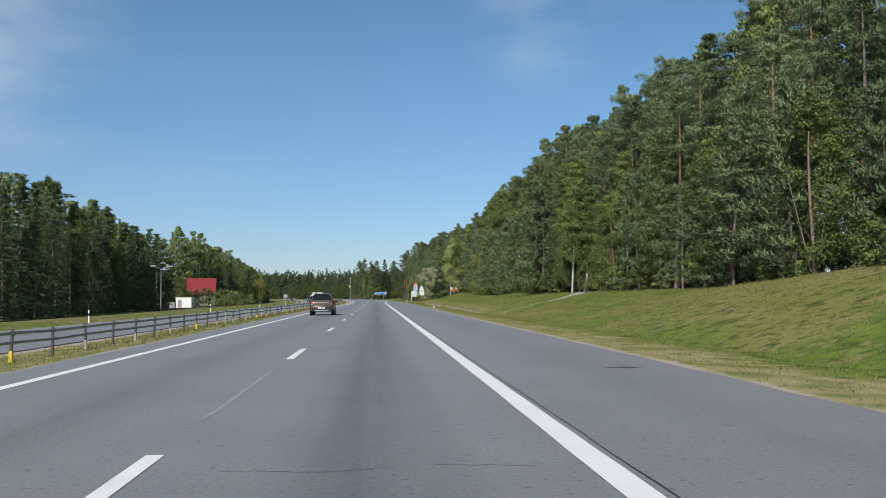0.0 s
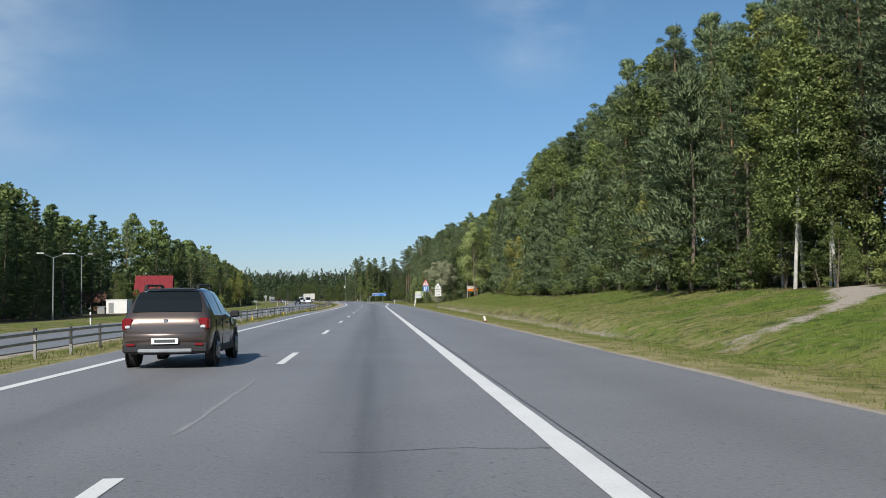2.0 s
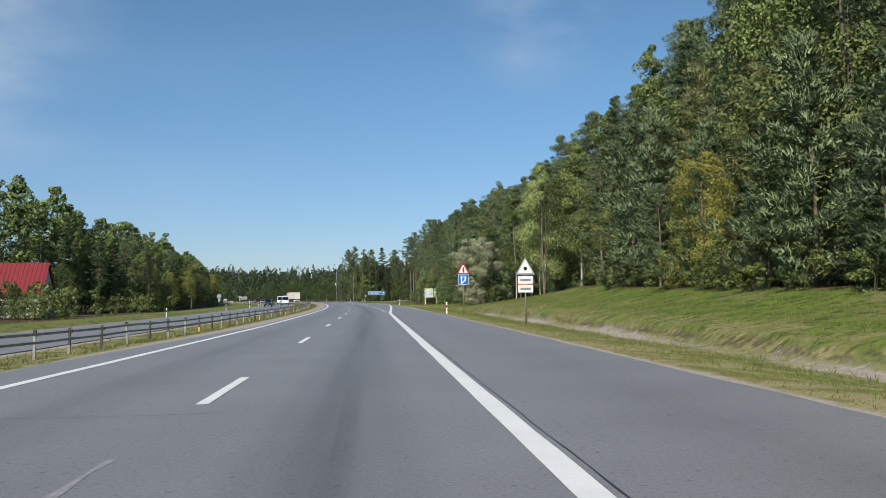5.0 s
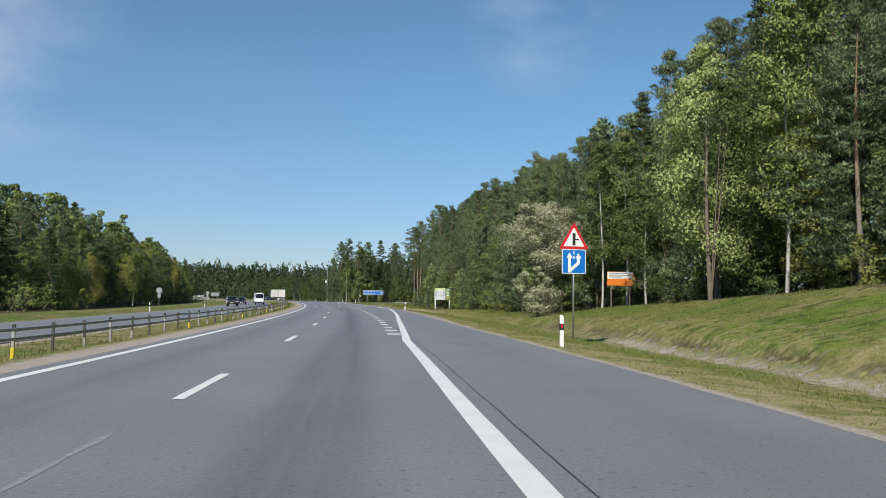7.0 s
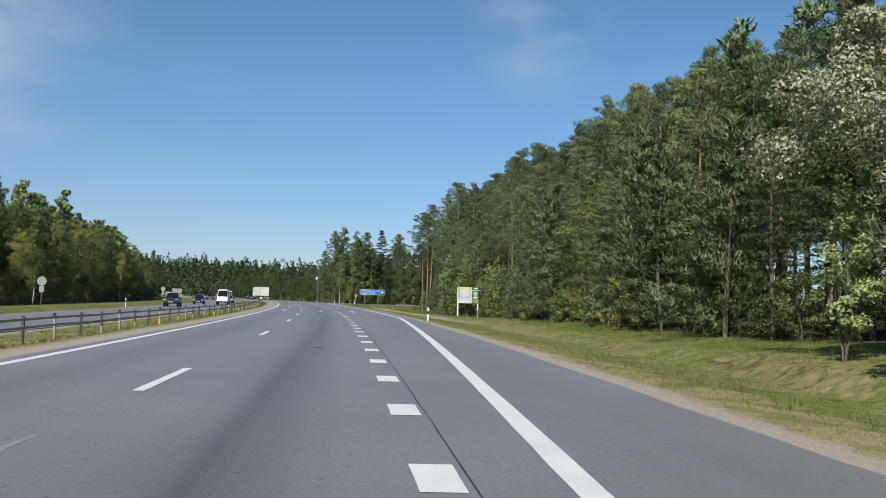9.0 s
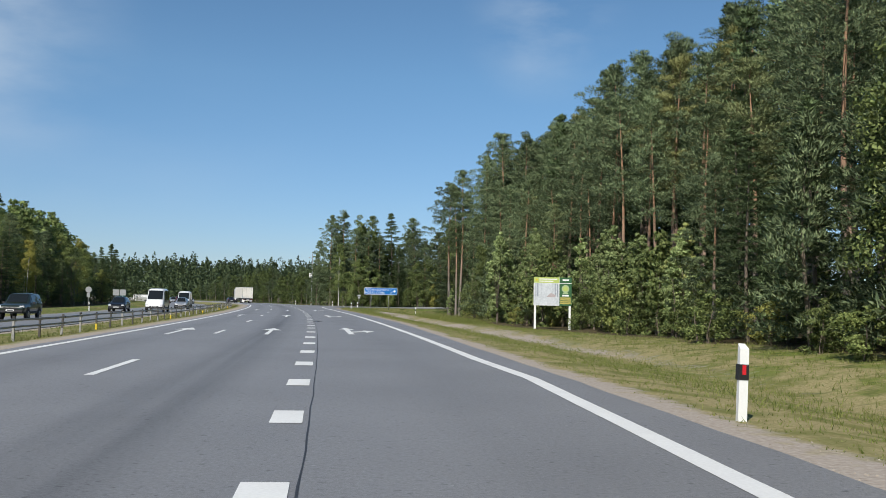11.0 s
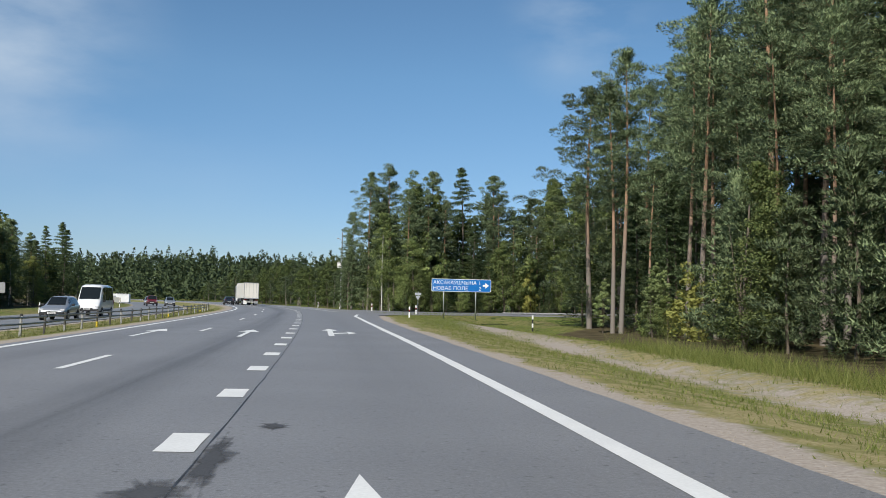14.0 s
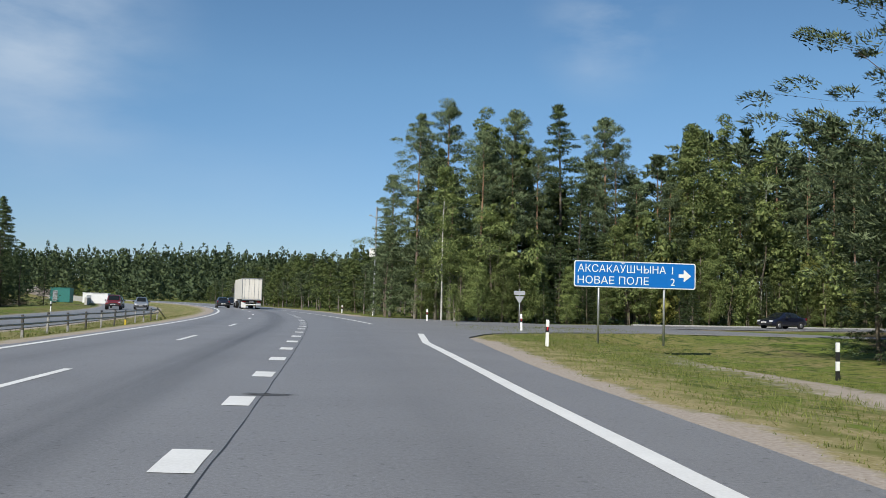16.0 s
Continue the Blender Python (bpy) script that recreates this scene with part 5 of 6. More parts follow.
# ---- marker posts ----
def marker_post():
    root = empty("marker_post", "white plastic marker post with a black band", "marker post", "marker posts along the road")
    bm = bmesh.new()
    vs = [(-0.06, -0.05), (0.06, -0.05), (0.045, 0.05), (-0.045, 0.05)]
    n = [bm.verts.new((x, y, -0.2)) for x, y in vs] + [bm.verts.new((x, y, 0.92 + (0.06 if y > 0 else 0))) for x, y in vs]
    bm.faces.new(n[:4][::-1])
    bm.faces.new(n[4:])
    for i in range(4):
        bm.faces.new((n[i], n[(i + 1) % 4], n[4 + (i + 1) % 4], n[4 + i]))
    part("body", bm, M_WHITE, root)
    bm = bmesh.new()
    box(bm, 0, 0, 0.62, 0.128, 0.108, 0.20)
    part("black_band", bm, M_BLACK, root)
    bm = bmesh.new()
    box(bm, 0, -0.054, 0.65, 0.05, 0.008, 0.12)
    part("reflector", bm, M_RED, root)
    return root


first_marker = marker_post()
place(first_marker, 6.5, 195.5)
MARKERS = [(6.55, 100.6, 7, -14), (5.0, 279.0, 3, 2), (-2.95, 413.8, 0, 1), (-2.2, 431.0, 0, -2), (-7.6, 452.0, 0, 0), (-5.4, 454.0, 4, 0), (-13.6, 478, 0, 0), (-18.3, 492, 0, 0),
           (14.2, 463.5, 0, 0), (27.5, 470.5, 0, 1)]
for x, y, turn, lean in MARKERS:
    copy_thing(first_marker, pose(x, y, ground_at(x, y) - (0.62 if lean < -10 else 0.0), 0, lean, turn))
for s in axis((70, 470, 50)):
    x, y = xy(s, -21.6)
    copy_thing(first_marker, pose(x, y, ground_at(x, y), 0, random.uniform(-3, 3), 180))
# the tall striped post by the track
tall = empty("striped_post", "tall white post with black bands beside the sandy track", "marker post")
for i in range(4):
    bm = bmesh.new()
    box(bm, 0, 0, 0.17 + 0.34 * i - (0.1 if i == 0 else 0), 0.13, 0.10, 0.34 + (0.2 if i == 0 else 0), 0.01)
    part("band", bm, M_BLACK if i in (0, 2) else M_WHITE, tall)
place(tall, 7.4, 412.9)


# ---- traffic signs ----
def sign_post(parent, x, z0, z1, r=0.035, y=0.05):
    bm = bmesh.new()
    cyl(bm, (x, y, z0), (x, y, z1), r)
    return part("post", bm, M_STEEL, parent, "galvanised steel post", True)


def triangle(cx, z0, side):
    h = side * 0.866
    return [(cx - side / 2, z0), (cx + side / 2, z0), (cx + side * 0.02, z0 + h), (cx - side * 0.02, z0 + h)]


def junction_sign():
    root = empty("traffic_sign", "red-edged triangle above a blue lane sign on steel post", "traffic sign")
    sign_post(root, 0, -0.4, 4.05)
    t = flatpart("triangle_plate", triangle(0, 3.22, 1.2), 0.0, M_RED, root, 0.015, "white triangle with red border")
    flatpart("white_field", triangle(0, 3.32, 0.86), -0.006, M_WHITE, t)
    flatpart("symbol_stem", rounded(-0.06, 3.36, 0.06, 3.86, 0.02), -0.012, M_BLACK, t)
    flatpart("symbol_arm", rounded(0.06, 3.57, 0.20, 3.63, 0.01), -0.012, M_BLACK, t)
    b = flatpart("lane_plate", rounded(-0.49, 2.22, 0.49, 3.2, 0.05), 0.0, M_WHITE, root, 0.015, "blue square with two white arrows")
    flatpart("blue_field", rounded(-0.46, 2.25, 0.46, 3.17, 0.04), -0.006, M_BLUE, b)
    flatpart("arrow_straight", [(-0.24, 2.27), (-0.12, 2.27), (-0.12, 2.86), (-0.05, 2.86), (-0.18, 3.08), (-0.31, 2.86), (-0.24, 2.86)], -0.011, M_WHITE, b)
    flatpart("arrow_branch", [(-0.12, 2.30), (0.24, 2.62), (0.24, 2.84), (0.31, 2.84), (0.18, 3.06), (0.05, 2.84), (0.12, 2.84), (0.12, 2.68), (-0.12, 2.46)], -0.011, M_WHITE, b)
    for i in range(2):
        flatpart("lane_dash", rounded(-0.02, 2.82 + 0.18 * i, 0.02, 2.94 + 0.18 * i, 0.005), -0.011, M_WHITE, b)
    return root


place(junction_sign(), 8.78, 203.8, 2, z=0.22)


def warning_sign():
    root = empty("traffic_sign", "pale warning triangle with two white plates on steel post", "traffic sign")
    sign_post(root, 0, -0.4, 2.9, 0.04)
    t = flatpart("triangle_plate", triangle(0, 2.18, 1.05), 0.0, M_STEEL, root, 0.015)
    flatpart("white_field", triangle(0, 2.26, 0.84), -0.006, M_WHITE, t)
    flatpart("symbol", disc(0, 2.5, 0.1, 10), -0.011, M_BLACK, t)
    for z0, z1 in ((1.72, 2.12), (1.26, 1.66)):
        p = flatpart("plate", rounded(-0.40, z0, 0.40, z1, 0.03), 0.0, M_WHITE, root, 0.012)
        flatpart("writing_bar", rounded(-0.28, z0 + 0.13, 0.28, z0 + 0.25, 0.02), -0.005, M_STEEL, p)
    return root


place(warning_sign(), 8.3, 166.8, 3, z=0.25)


def orange_board():
    root = empty("direction_board", "white and orange arrow-shaped wooden board on two posts", "sign board")
    for x in (-0.8, 0.75):
        bm = bmesh.new()
        box(bm, x, 0.06, 0.55, 0.09, 0.07, 2.3, 0.01)
        part("post", bm, M_BARK_GREY, root)
    b = flatpart("board", [(-1.15, 1.6), (1.0, 1.6), (1.22, 2.15), (1.0, 2.7), (-1.15, 2.7)], 0.0, M_ORANGE, root, 0.03)
    flatpart("white_field", [(-1.13, 2.12), (0.6, 2.16), (1.0, 2.3), (0.98, 2.68), (-1.13, 2.68)], -0.006, M_WHITE, b)
    for z in (2.54, 2.38, 2.24):
        flatpart("writing_bar", rounded(-1.0, z, 0.55 if z > 2.3 else 0.1, z + 0.07, 0.01), -0.011, M_STEEL, b)
    return root


place(orange_board(), 20.8, 239.4, 4, z=1.02)


def billboard():
    root = empty("billboard", "forest information billboard with green side panel on white posts", "billboard")
    for x in (-1.34, 1.36):
        bm = bmesh.new()
        box(bm, x, 0.08, 0.85, 0.17, 0.12, 2.5, 0.012)
        part("post", bm, M_WHITE, root, "white painted post")
    m_pale = material("printed_winter_scene", (0.50, 0.54, 0.58), rough=0.5, var=0.22, scale=2.0, fine=7, tint=(0.66, 0.69, 0.72), bump=0.0)
    m_lime = material("printed_lime", (0.42, 0.50, 0.14), rough=0.5, var=0.06, bump=0.0)
    m_green = material("printed_green", (0.035, 0.11, 0.045), rough=0.5, var=0.08, bump=0.0)
    m_soft = material("printed_pale_green", (0.34, 0.44, 0.24), rough=0.5, var=0.1, bump=0.0)
    m_gold = material("printed_gold", (0.45, 0.38, 0.10), rough=0.5, var=0.1, bump=0.0)
    m_grey = material("printed_grey_trunks", (0.26, 0.29, 0.33), rough=0.5, var=0.3, scale=5, bump=0.0)
    m_rose = material("printed_rose_grey", (0.42, 0.36, 0.36), rough=0.5, var=0.3, scale=6, bump=0.0)
    b = flatpart("board", rounded(-1.47, 2.0, 1.48, 4.2, 0.02), 0.0, M_WHITE, root, 0.04)
    flatpart("picture", [(-1.43, 2.04), (0.50, 2.04), (0.50, 3.74), (-1.43, 3.74)], -0.005, m_pale, b, label="pale winter forest picture")
    for x0, x1 in ((-1.33, -1.27), (-1.20, -1.10), (0.18, 0.24), (0.34, 0.42), (-0.9, -0.87), (-0.05, -0.02)):
        flatpart("printed_trunk", [(x0, 2.7), (x1, 2.7), (x1 - 0.01, 3.72), (x0, 3.72)], -0.009, m_grey, b)
    flatpart("printed_log", [(-0.45, 2.70), (-0.30, 2.64), (0.20, 2.66), (0.26, 2.78), (0.05, 2.92), (-0.12, 2.98), (-0.3, 2.84)], -0.010, m_rose, b)
    flatpart("title_band", [(-1.47, 3.76), (0.52, 3.76), (0.52, 4.2), (-1.47, 4.2)], -0.005, m_lime, b)
    for z, w in ((4.02, 1.4), (3.86, 1.1)):
        flatpart("writing_bar", [(-1.05, z), (-1.05 + w, z), (-1.05 + w, z + 0.07), (-1.05, z + 0.07)], -0.009, M_WHITE, b)
    flatpart("emblem_dot", disc(-1.25, 4.0, 0.08, 12), -0.009, M_YELLOW, b)
    flatpart("side_panel", [(0.53, 2.0), (1.48, 2.0), (1.48, 4.2), (0.53, 4.2)], -0.006, m_green, b, label="dark green panel")
    flatpart("panel_rule", [(0.53, 3.73), (1.48, 3.73), (1.48, 3.77), (0.53, 3.77)], -0.010, M_WHITE, b)
    flatpart("writing_bar", [(0.78, 3.94), (1.26, 3.94), (1.30, 4.06), (0.78, 4.06)], -0.010, M_WHITE, b)
    flatpart("emblem", disc(1.0, 3.32, 0.30, 20), -0.010, m_soft, b)
    flatpart("emblem_heart", disc(1.0, 3.32, 0.20, 16), -0.014, m_lime, b)
    flatpart("emblem_foot", [(0.78, 2.93), (1.24, 2.93), (1.16, 3.05), (0.86, 3.05)], -0.012, m_soft, b)
    flatpart("writing_bar", [(0.74, 2.73), (1.28, 2.73), (1.28, 2.86), (0.74, 2.86)], -0.010, M_WHITE, b)
    for z in (2.56, 2.42, 2.26, 2.13):
        flatpart("writing_bar", [(0.60, z), (1.42, z), (1.42, z + 0.09), (0.60, z + 0.09)], -0.010, m_gold, b)
    return root


place(billboard(), 14.35, 337.4, -5, z=-0.80)

def direction_sign():
    root = empty("direction_sign", "blue direction sign with white lettering and arrow on two posts", "road sign")
    w = 5.55
    for x in (1.15, 4.14):
        sign_post(root, x, -0.5, 3.0, 0.05, 0.09)
    b = flatpart("sign_plate", rounded(0, 2.05, w, 3.22, 0.10), 0.0, M_WHITE, root, 0.03, "blue plate with white border")
    flatpart("blue_field", rounded(0.045, 2.095, w - 0.045, 3.175, 0.08), -0.005, M_BLUE, b)
    letters("АКСАКАЎШЧЫНА", 0.47, 0.16, 2.72, -0.010, M_WHITE, b, 4.02)
    letters("НОВАЕ ПОЛЕ", 0.47, 0.16, 2.20, -0.010, M_WHITE, b, 3.24)
    letters("1", 0.47, 4.46, 2.72, -0.010, M_WHITE, b)
    letters("2", 0.47, 4.40, 2.20, -0.010, M_WHITE, b)
    flatpart("arrow_head", [(5.0, 2.36), (5.35, 2.65), (5.0, 2.94)], -0.010, M_WHITE, b)
    flatpart("arrow_shaft", [(4.77, 2.57), (5.0, 2.57), (5.0, 2.73), (4.77, 2.73)], -0.010, M_WHITE, b)
    return root


place(direction_sign(), -0.93, 420.6, 4.0, z=0.25)

yield_back = empty("traffic_sign", "bare metal back of a give-way sign on a post", "traffic sign")
sign_post(yield_back, 0, -0.3, 2.45, 0.03)
flatpart("triangle_plate", [(-0.28, 2.0), (0.28, 2.0), (0.01, 1.55), (-0.01, 1.55)], 0.0, M_STEEL, yield_back, 0.02)
flatpart("top_plate", rounded(-0.33, 2.08, 0.33, 2.32, 0.03), 0.0, M_STEEL, yield_back, 0.02)
place(yield_back, -2.0, 434.5, -8)


def round_sign_back(s, u):
    root = empty("traffic_sign", "round pale sign with a plate below, on a post", "traffic sign", "signs of the opposite carriageway")
    sign_post(root, 0, -0.3, 2.9, 0.04)
    flatpart("disc", disc(0, 2.62, 0.44), 0.0, M_STEEL, root, 0.02, "bare metal back of a round sign")
    flatpart("plate", rounded(-0.22, 1.55, 0.22, 2.15, 0.03), 0.0, M_STEEL, root, 0.02)
    place(root, *xy(s, u), z=-0.55)


round_sign_back(304.8, -26.6)
round_sign_back(400.7, -27.8)
back = empty("traffic_sign", "two square grey sign backs side by side", "traffic sign", "signs of the opposite carriageway")
for x in (-0.55, 0.55):
    sign_post(back, x, -0.3, 2.6, 0.04)
    flatpart("plate", rounded(x - 0.5, 1.6, x + 0.5, 2.6, 0.05), 0.0, M_STEEL, back, 0.02)
place(back, *xy(424.0, -27.0))

# ---- lamps and mast ----
def lamp(x, y, h, turn):
    root = empty("street_lamp", "tall grey street lamp with two white heads", "street lamp", "street lamps by the house")
    bm = bmesh.new()
    cyl(bm, (0, 0, -0.3), (0, 0, h), 0.10, 8, 0.06)
    part("pole", bm, M_STEEL, root)
    for k in (-1, 1):
        bm = bmesh.new()
        cyl(bm, (0, 0, h - 0.1), (1.1 * k, 0, h + 0.35), 0.035, 6)
        a = part("arm", bm, M_STEEL, root)
        bm = bmesh.new()
        box(bm, 1.35 * k, 0, h + 0.38, 0.75, 0.34, 0.16, 0.05)
        part("lamp_head", bm, M_WHITE, a)
    place(root, x, y, turn)


lamp(-47.5, 200.0, 9.4, 25)
lamp(-35.4, 151.9, 7.0, 30)
mast = empty("utility_mast", "tall grey mast with a white equipment box", "mast")
bm = bmesh.new()
cyl(bm, (0, 0, -0.5), (0, 0, 12.2), 0.16, 10, 0.09)
part("pole", bm, M_STEEL, mast)
bm = bmesh.new()
box(bm, -0.36, -0.1, 7.0, 0.6, 0.4, 0.95, 0.04)
part("equipment_box", bm, M_WHITE, mast)
bm = bmesh.new()
cyl(bm, (0, 0, 10.9), (-0.6, 0, 11.2), 0.035, 6)
box(bm, -0.7, 0, 11.2, 0.3, 0.2, 0.16, 0.03)
part("camera_arm", bm, M_STEEL, mast)
place(mast, *xy(481.7, 12.2))

# ---- buildings ----
M_ROOF = material("red_metal_roof", (0.24, 0.032, 0.036), rough=0.5, metal=0.1, var=0.15, scale=0.8, fine=5)
M_ROOFB = material("brown_roof", (0.16, 0.075, 0.05), rough=0.7, var=0.2)
M_PLASTER = material("pale_plaster", (0.55, 0.53, 0.48), rough=0.9, var=0.12, scale=1.5)
M_TIMBER = material("brown_timber", (0.14, 0.08, 0.045), rough=0.85, var=0.3, scale=3)
M_TEAL = material("teal_metal_sheet", (0.03, 0.17, 0.15), rough=0.55, var=0.15)
M_CONCRETE = material("concrete", (0.40, 0.39, 0.36), rough=0.9, var=0.2, scale=1.5)


def gabled(name, label, cat, x, y, z, length, depth, wall, ridge, m_wall, m_roof, turn, ribs=0):
    root = empty(name, label, cat)
    bm = bmesh.new()
    box(bm, 0, 0, wall / 2, length - 0.6, depth - 1.0, wall)
    part("wall", bm, m_wall, root)
    for sx in (-1, 1):
        bm = bmesh.new()
        xx = sx * (length / 2 - 0.35)
        v = [bm.verts.new((xx + q, yy, zz)) for q in (-0.05, 0.05) for yy, zz in ((-depth / 2 + 0.5, wall - 0.01), (depth / 2 - 0.5, wall - 0.01), (0, ridge - 0.15))]
        bm.faces.new(v[:3])
        bm.faces.new(v[3:])
        for i in range(3):
            bm.faces.new((v[i], v[(i + 1) % 3], v[3 + (i + 1) % 3], v[3 + i]))
        part("gable", bm, m_wall, root)
    for sy in (-1, 1):
        bm = bmesh.new()
        v = []
        for t in (0, 0.12):
            for a, b, c in ((-length / 2, sy * depth / 2, wall - 0.3), (length / 2, sy * depth / 2, wall - 0.3), (length / 2, 0, ridge), (-length / 2, 0, ridge)):
                v.append(bm.verts.new((a, b, c + t)))
        bm.faces.new(v[:4])
        bm.faces.new(v[4:])
        for i in range(4):
            bm.faces.new((v[i], v[(i + 1) % 4], v[4 + (i + 1) % 4], v[4 + i]))
        r = part("roof", bm, m_roof, root)
        for i in range(ribs):
            bm = bmesh.new()
            xx = -length / 2 + 0.3 + i * (length - 0.6) / (ribs - 1)
            cyl(bm, (xx, sy * depth / 2, wall - 0.16), (xx, 0, ridge + 0.14), 0.03, 4)
            part("roof_rib", bm, m_roof, r)
    for i in (-1, 1):
        bm = bmesh.new()
        box(bm, i * length * 0.22, -depth / 2 + 0.5, wall * 0.55, 1.1, 0.08, 1.2)
        wn_ = part("window", bm, M_WHITE, root)
        bm = bmesh.new()
        box(bm, i * length * 0.22, -depth / 2 + 0.46, wall * 0.55, 0.95, 0.04, 1.05)
        part("pane", bm, M_GLASS, wn_)
    place(root, x, y, turn, z=z)
    return root


gabled("house", "white house with a steep red metal roof among trees", "house", -46.2, 243.5, -0.6, 7.6, 9.0, 3.2, 7.1, M_PLASTER, M_ROOF, 8, 14)
gabled("shed", "small timber shed with a brown roof", "shed", -58.3, 243.0, -0.6, 5.2, 4.0, 1.9, 3.7, M_TIMBER, M_ROOFB, 10)


def cabin(name, label, x, y, z, sx, sy, sz, mat, turn=0):
    root = empty(name, label, "cabin")
    bm = bmesh.new()
    box(bm, 0, 0, sz / 2 + 0.12, sx, sy, sz, 0.03)
    b = part("body", bm, mat, root)
    bm = bmesh.new()
    box(bm, 0, 0, sz + 0.15, sx + 0.16, sy + 0.16, 0.08, 0.02)
    part("roof_sheet", bm, mat, root)
    bm = bmesh.new()
    box(bm, -sx * 0.25, -sy / 2 - 0.01, sz * 0.48, 0.8, 0.05, sz * 0.75)
    part("door", bm, M_STEEL, root)
    for i in (-1, 1):
        bm = bmesh.new()
        box(bm, i * (sx / 2 - 0.3), 0, 0.0, 0.3, sy * 0.9, 0.3)
        part("skid", bm, M_CONCRETE, root)
    place(root, x, y, turn, z=z)


cabin("site_cabin", "white metal site cabin on skids by the road", -41.2, 199.0, -0.78, 3.4, 2.4, 2.2, M_WHITE, -6)
cabin("grey_cabinet", "grey switch cabinet beside the white cabin", -43.6, 198.0, -0.78, 1.0, 0.7, 1.1, M_STEEL, -6)
cabin("teal_kiosk", "teal metal kiosk by the far roadside", -75.5, 548.0, ground_at(-75.5, 548.0), 3.4, 3.0, 2.6, M_TEAL, 10)
wall_ob = strip("parapet_wall", axis((520, 640, 5)), lambda s: -23.4, lambda s: -23.0, lambda s, u: height(s, u) + 1.1, M_CONCRETE, thick=1.8)
tagged(wall_ob, "low pale concrete parapet along the far bend", "wall")
cabin("roadside_kiosk", "white roadside kiosk beside the teal one", -69.5, 549.0, ground_at(-69.5, 549.0), 4.4, 2.6, 1.9, M_WHITE, 10)


# ---- vehicles ----
M_LAMP_RED = material("red_lamp_glass", (0.20, 0.012, 0.016), rough=0.15, var=0.1, bump=0.0)
M_LAMP_CLEAR = material("clear_lamp_glass", (0.55, 0.56, 0.58), rough=0.1, var=0.1, bump=0.0)
M_TRIM = material("black_plastic_trim", (0.022, 0.022, 0.024), rough=0.6, var=0.2)
M_RIM = material("alloy_rim", (0.35, 0.35, 0.36), rough=0.35, metal=0.8, var=0.15)
M_PLATE_BAR = material("dark_plate_bars", (0.08, 0.08, 0.09), rough=0.5, var=0.1)


def loft(bm, stations, offset=0.0):
    """Closed car shell through cross-sections (y, half width, bottom, belt, top, half top)."""
    rings = []
    for y, w, zb, zm, zt, wt in stations:
        w, wt = w + offset, wt + offset
        half = [(0.0, zb), (w * 0.86, zb), (w * 0.985, zb + 0.10), (w, (zb + zm) / 2), (w * 0.985, zm), ((w + wt) / 2 * 0.985, zm + (zt - zm) * 0.5),
                (wt, zt - (zt - zm) * 0.10), (wt * 0.72, zt - (zt - zm) * 0.015), (0.0, zt)]
        ring = half + [(-x, z) for x, z in half[-2:0:-1]]
        rings.append([bm.verts.new((x, y, z)) for x, z in ring])
    n = len(rings[0])
    for a, b in zip(rings, rings[1:]):
        for i in range(n):
            bm.faces.new((a[i], a[(i + 1) % n], b[(i + 1) % n], b[i]))
    bm.faces.new(rings[0][::-1])
    bm.faces.new(rings[-1])
    return bm


def at_station(stations, y):
    return [float(np.interp(y, [q[0] for q in stations], [q[i] for q in stations])) for i in range(6)]


def side_point(st, y, f, sgn, out=0.012):
    """A point on the glazed flank, f from belt (0) to roof edge (1)."""
    _, w, zb, zm, zt, wt = at_station(st, y)
    p0, p1, p2 = (w * 0.985, zm), ((w + wt) / 2 * 0.985, zm + (zt - zm) * 0.5), (wt, zt - (zt - zm) * 0.10)
    if f < 0.5:
        a, b, k = p0, p1, f * 2
    else:
        a, b, k = p1, p2, f * 2 - 1
    return (sgn * (a[0] + (b[0] - a[0]) * k + out), y, a[1] + (b[1] - a[1]) * k)


def pane_on_side(st, ys, f0, f1, sgn):
    bm = bmesh.new()
    lo = [bm.verts.new(side_point(st, y, f0 if 0 < i < len(ys) - 1 else f0, sgn)) for i, y in enumerate(ys)]
    mid = [bm.verts.new(side_point(st, y, 0.5, sgn)) for y in ys]
    hi = [bm.verts.new(side_point(st, y, f1, sgn)) for y in ys]
    for a, b in ((lo, mid), (mid, hi)):
        for i in range(len(ys) - 1):
            bm.faces.new((a[i], a[i + 1], b[i + 1], b[i]))
    return bm


def screen(st, y0, y1, out, inset=0.07, lift=0.0):
    """Front or rear window that follows the shell between two stations."""
    bm = bmesh.new()
    rows = []
    for k in range(5):
        y = y0 + (y1 - y0) * k / 4
        _, w, zb, zm, zt, wt = at_station(st, y)
        rows.append([bm.verts.new((x * (wt - inset), y + out, zt + lift - 0.012 * abs(x))) for x in (-1, -0.72, 0, 0.72, 1)])
    for a, b in zip(rows, rows[1:]):
        for i in range(4):
            bm.faces.new((a[i], a[i + 1], b[i + 1], b[i]))
    return bm


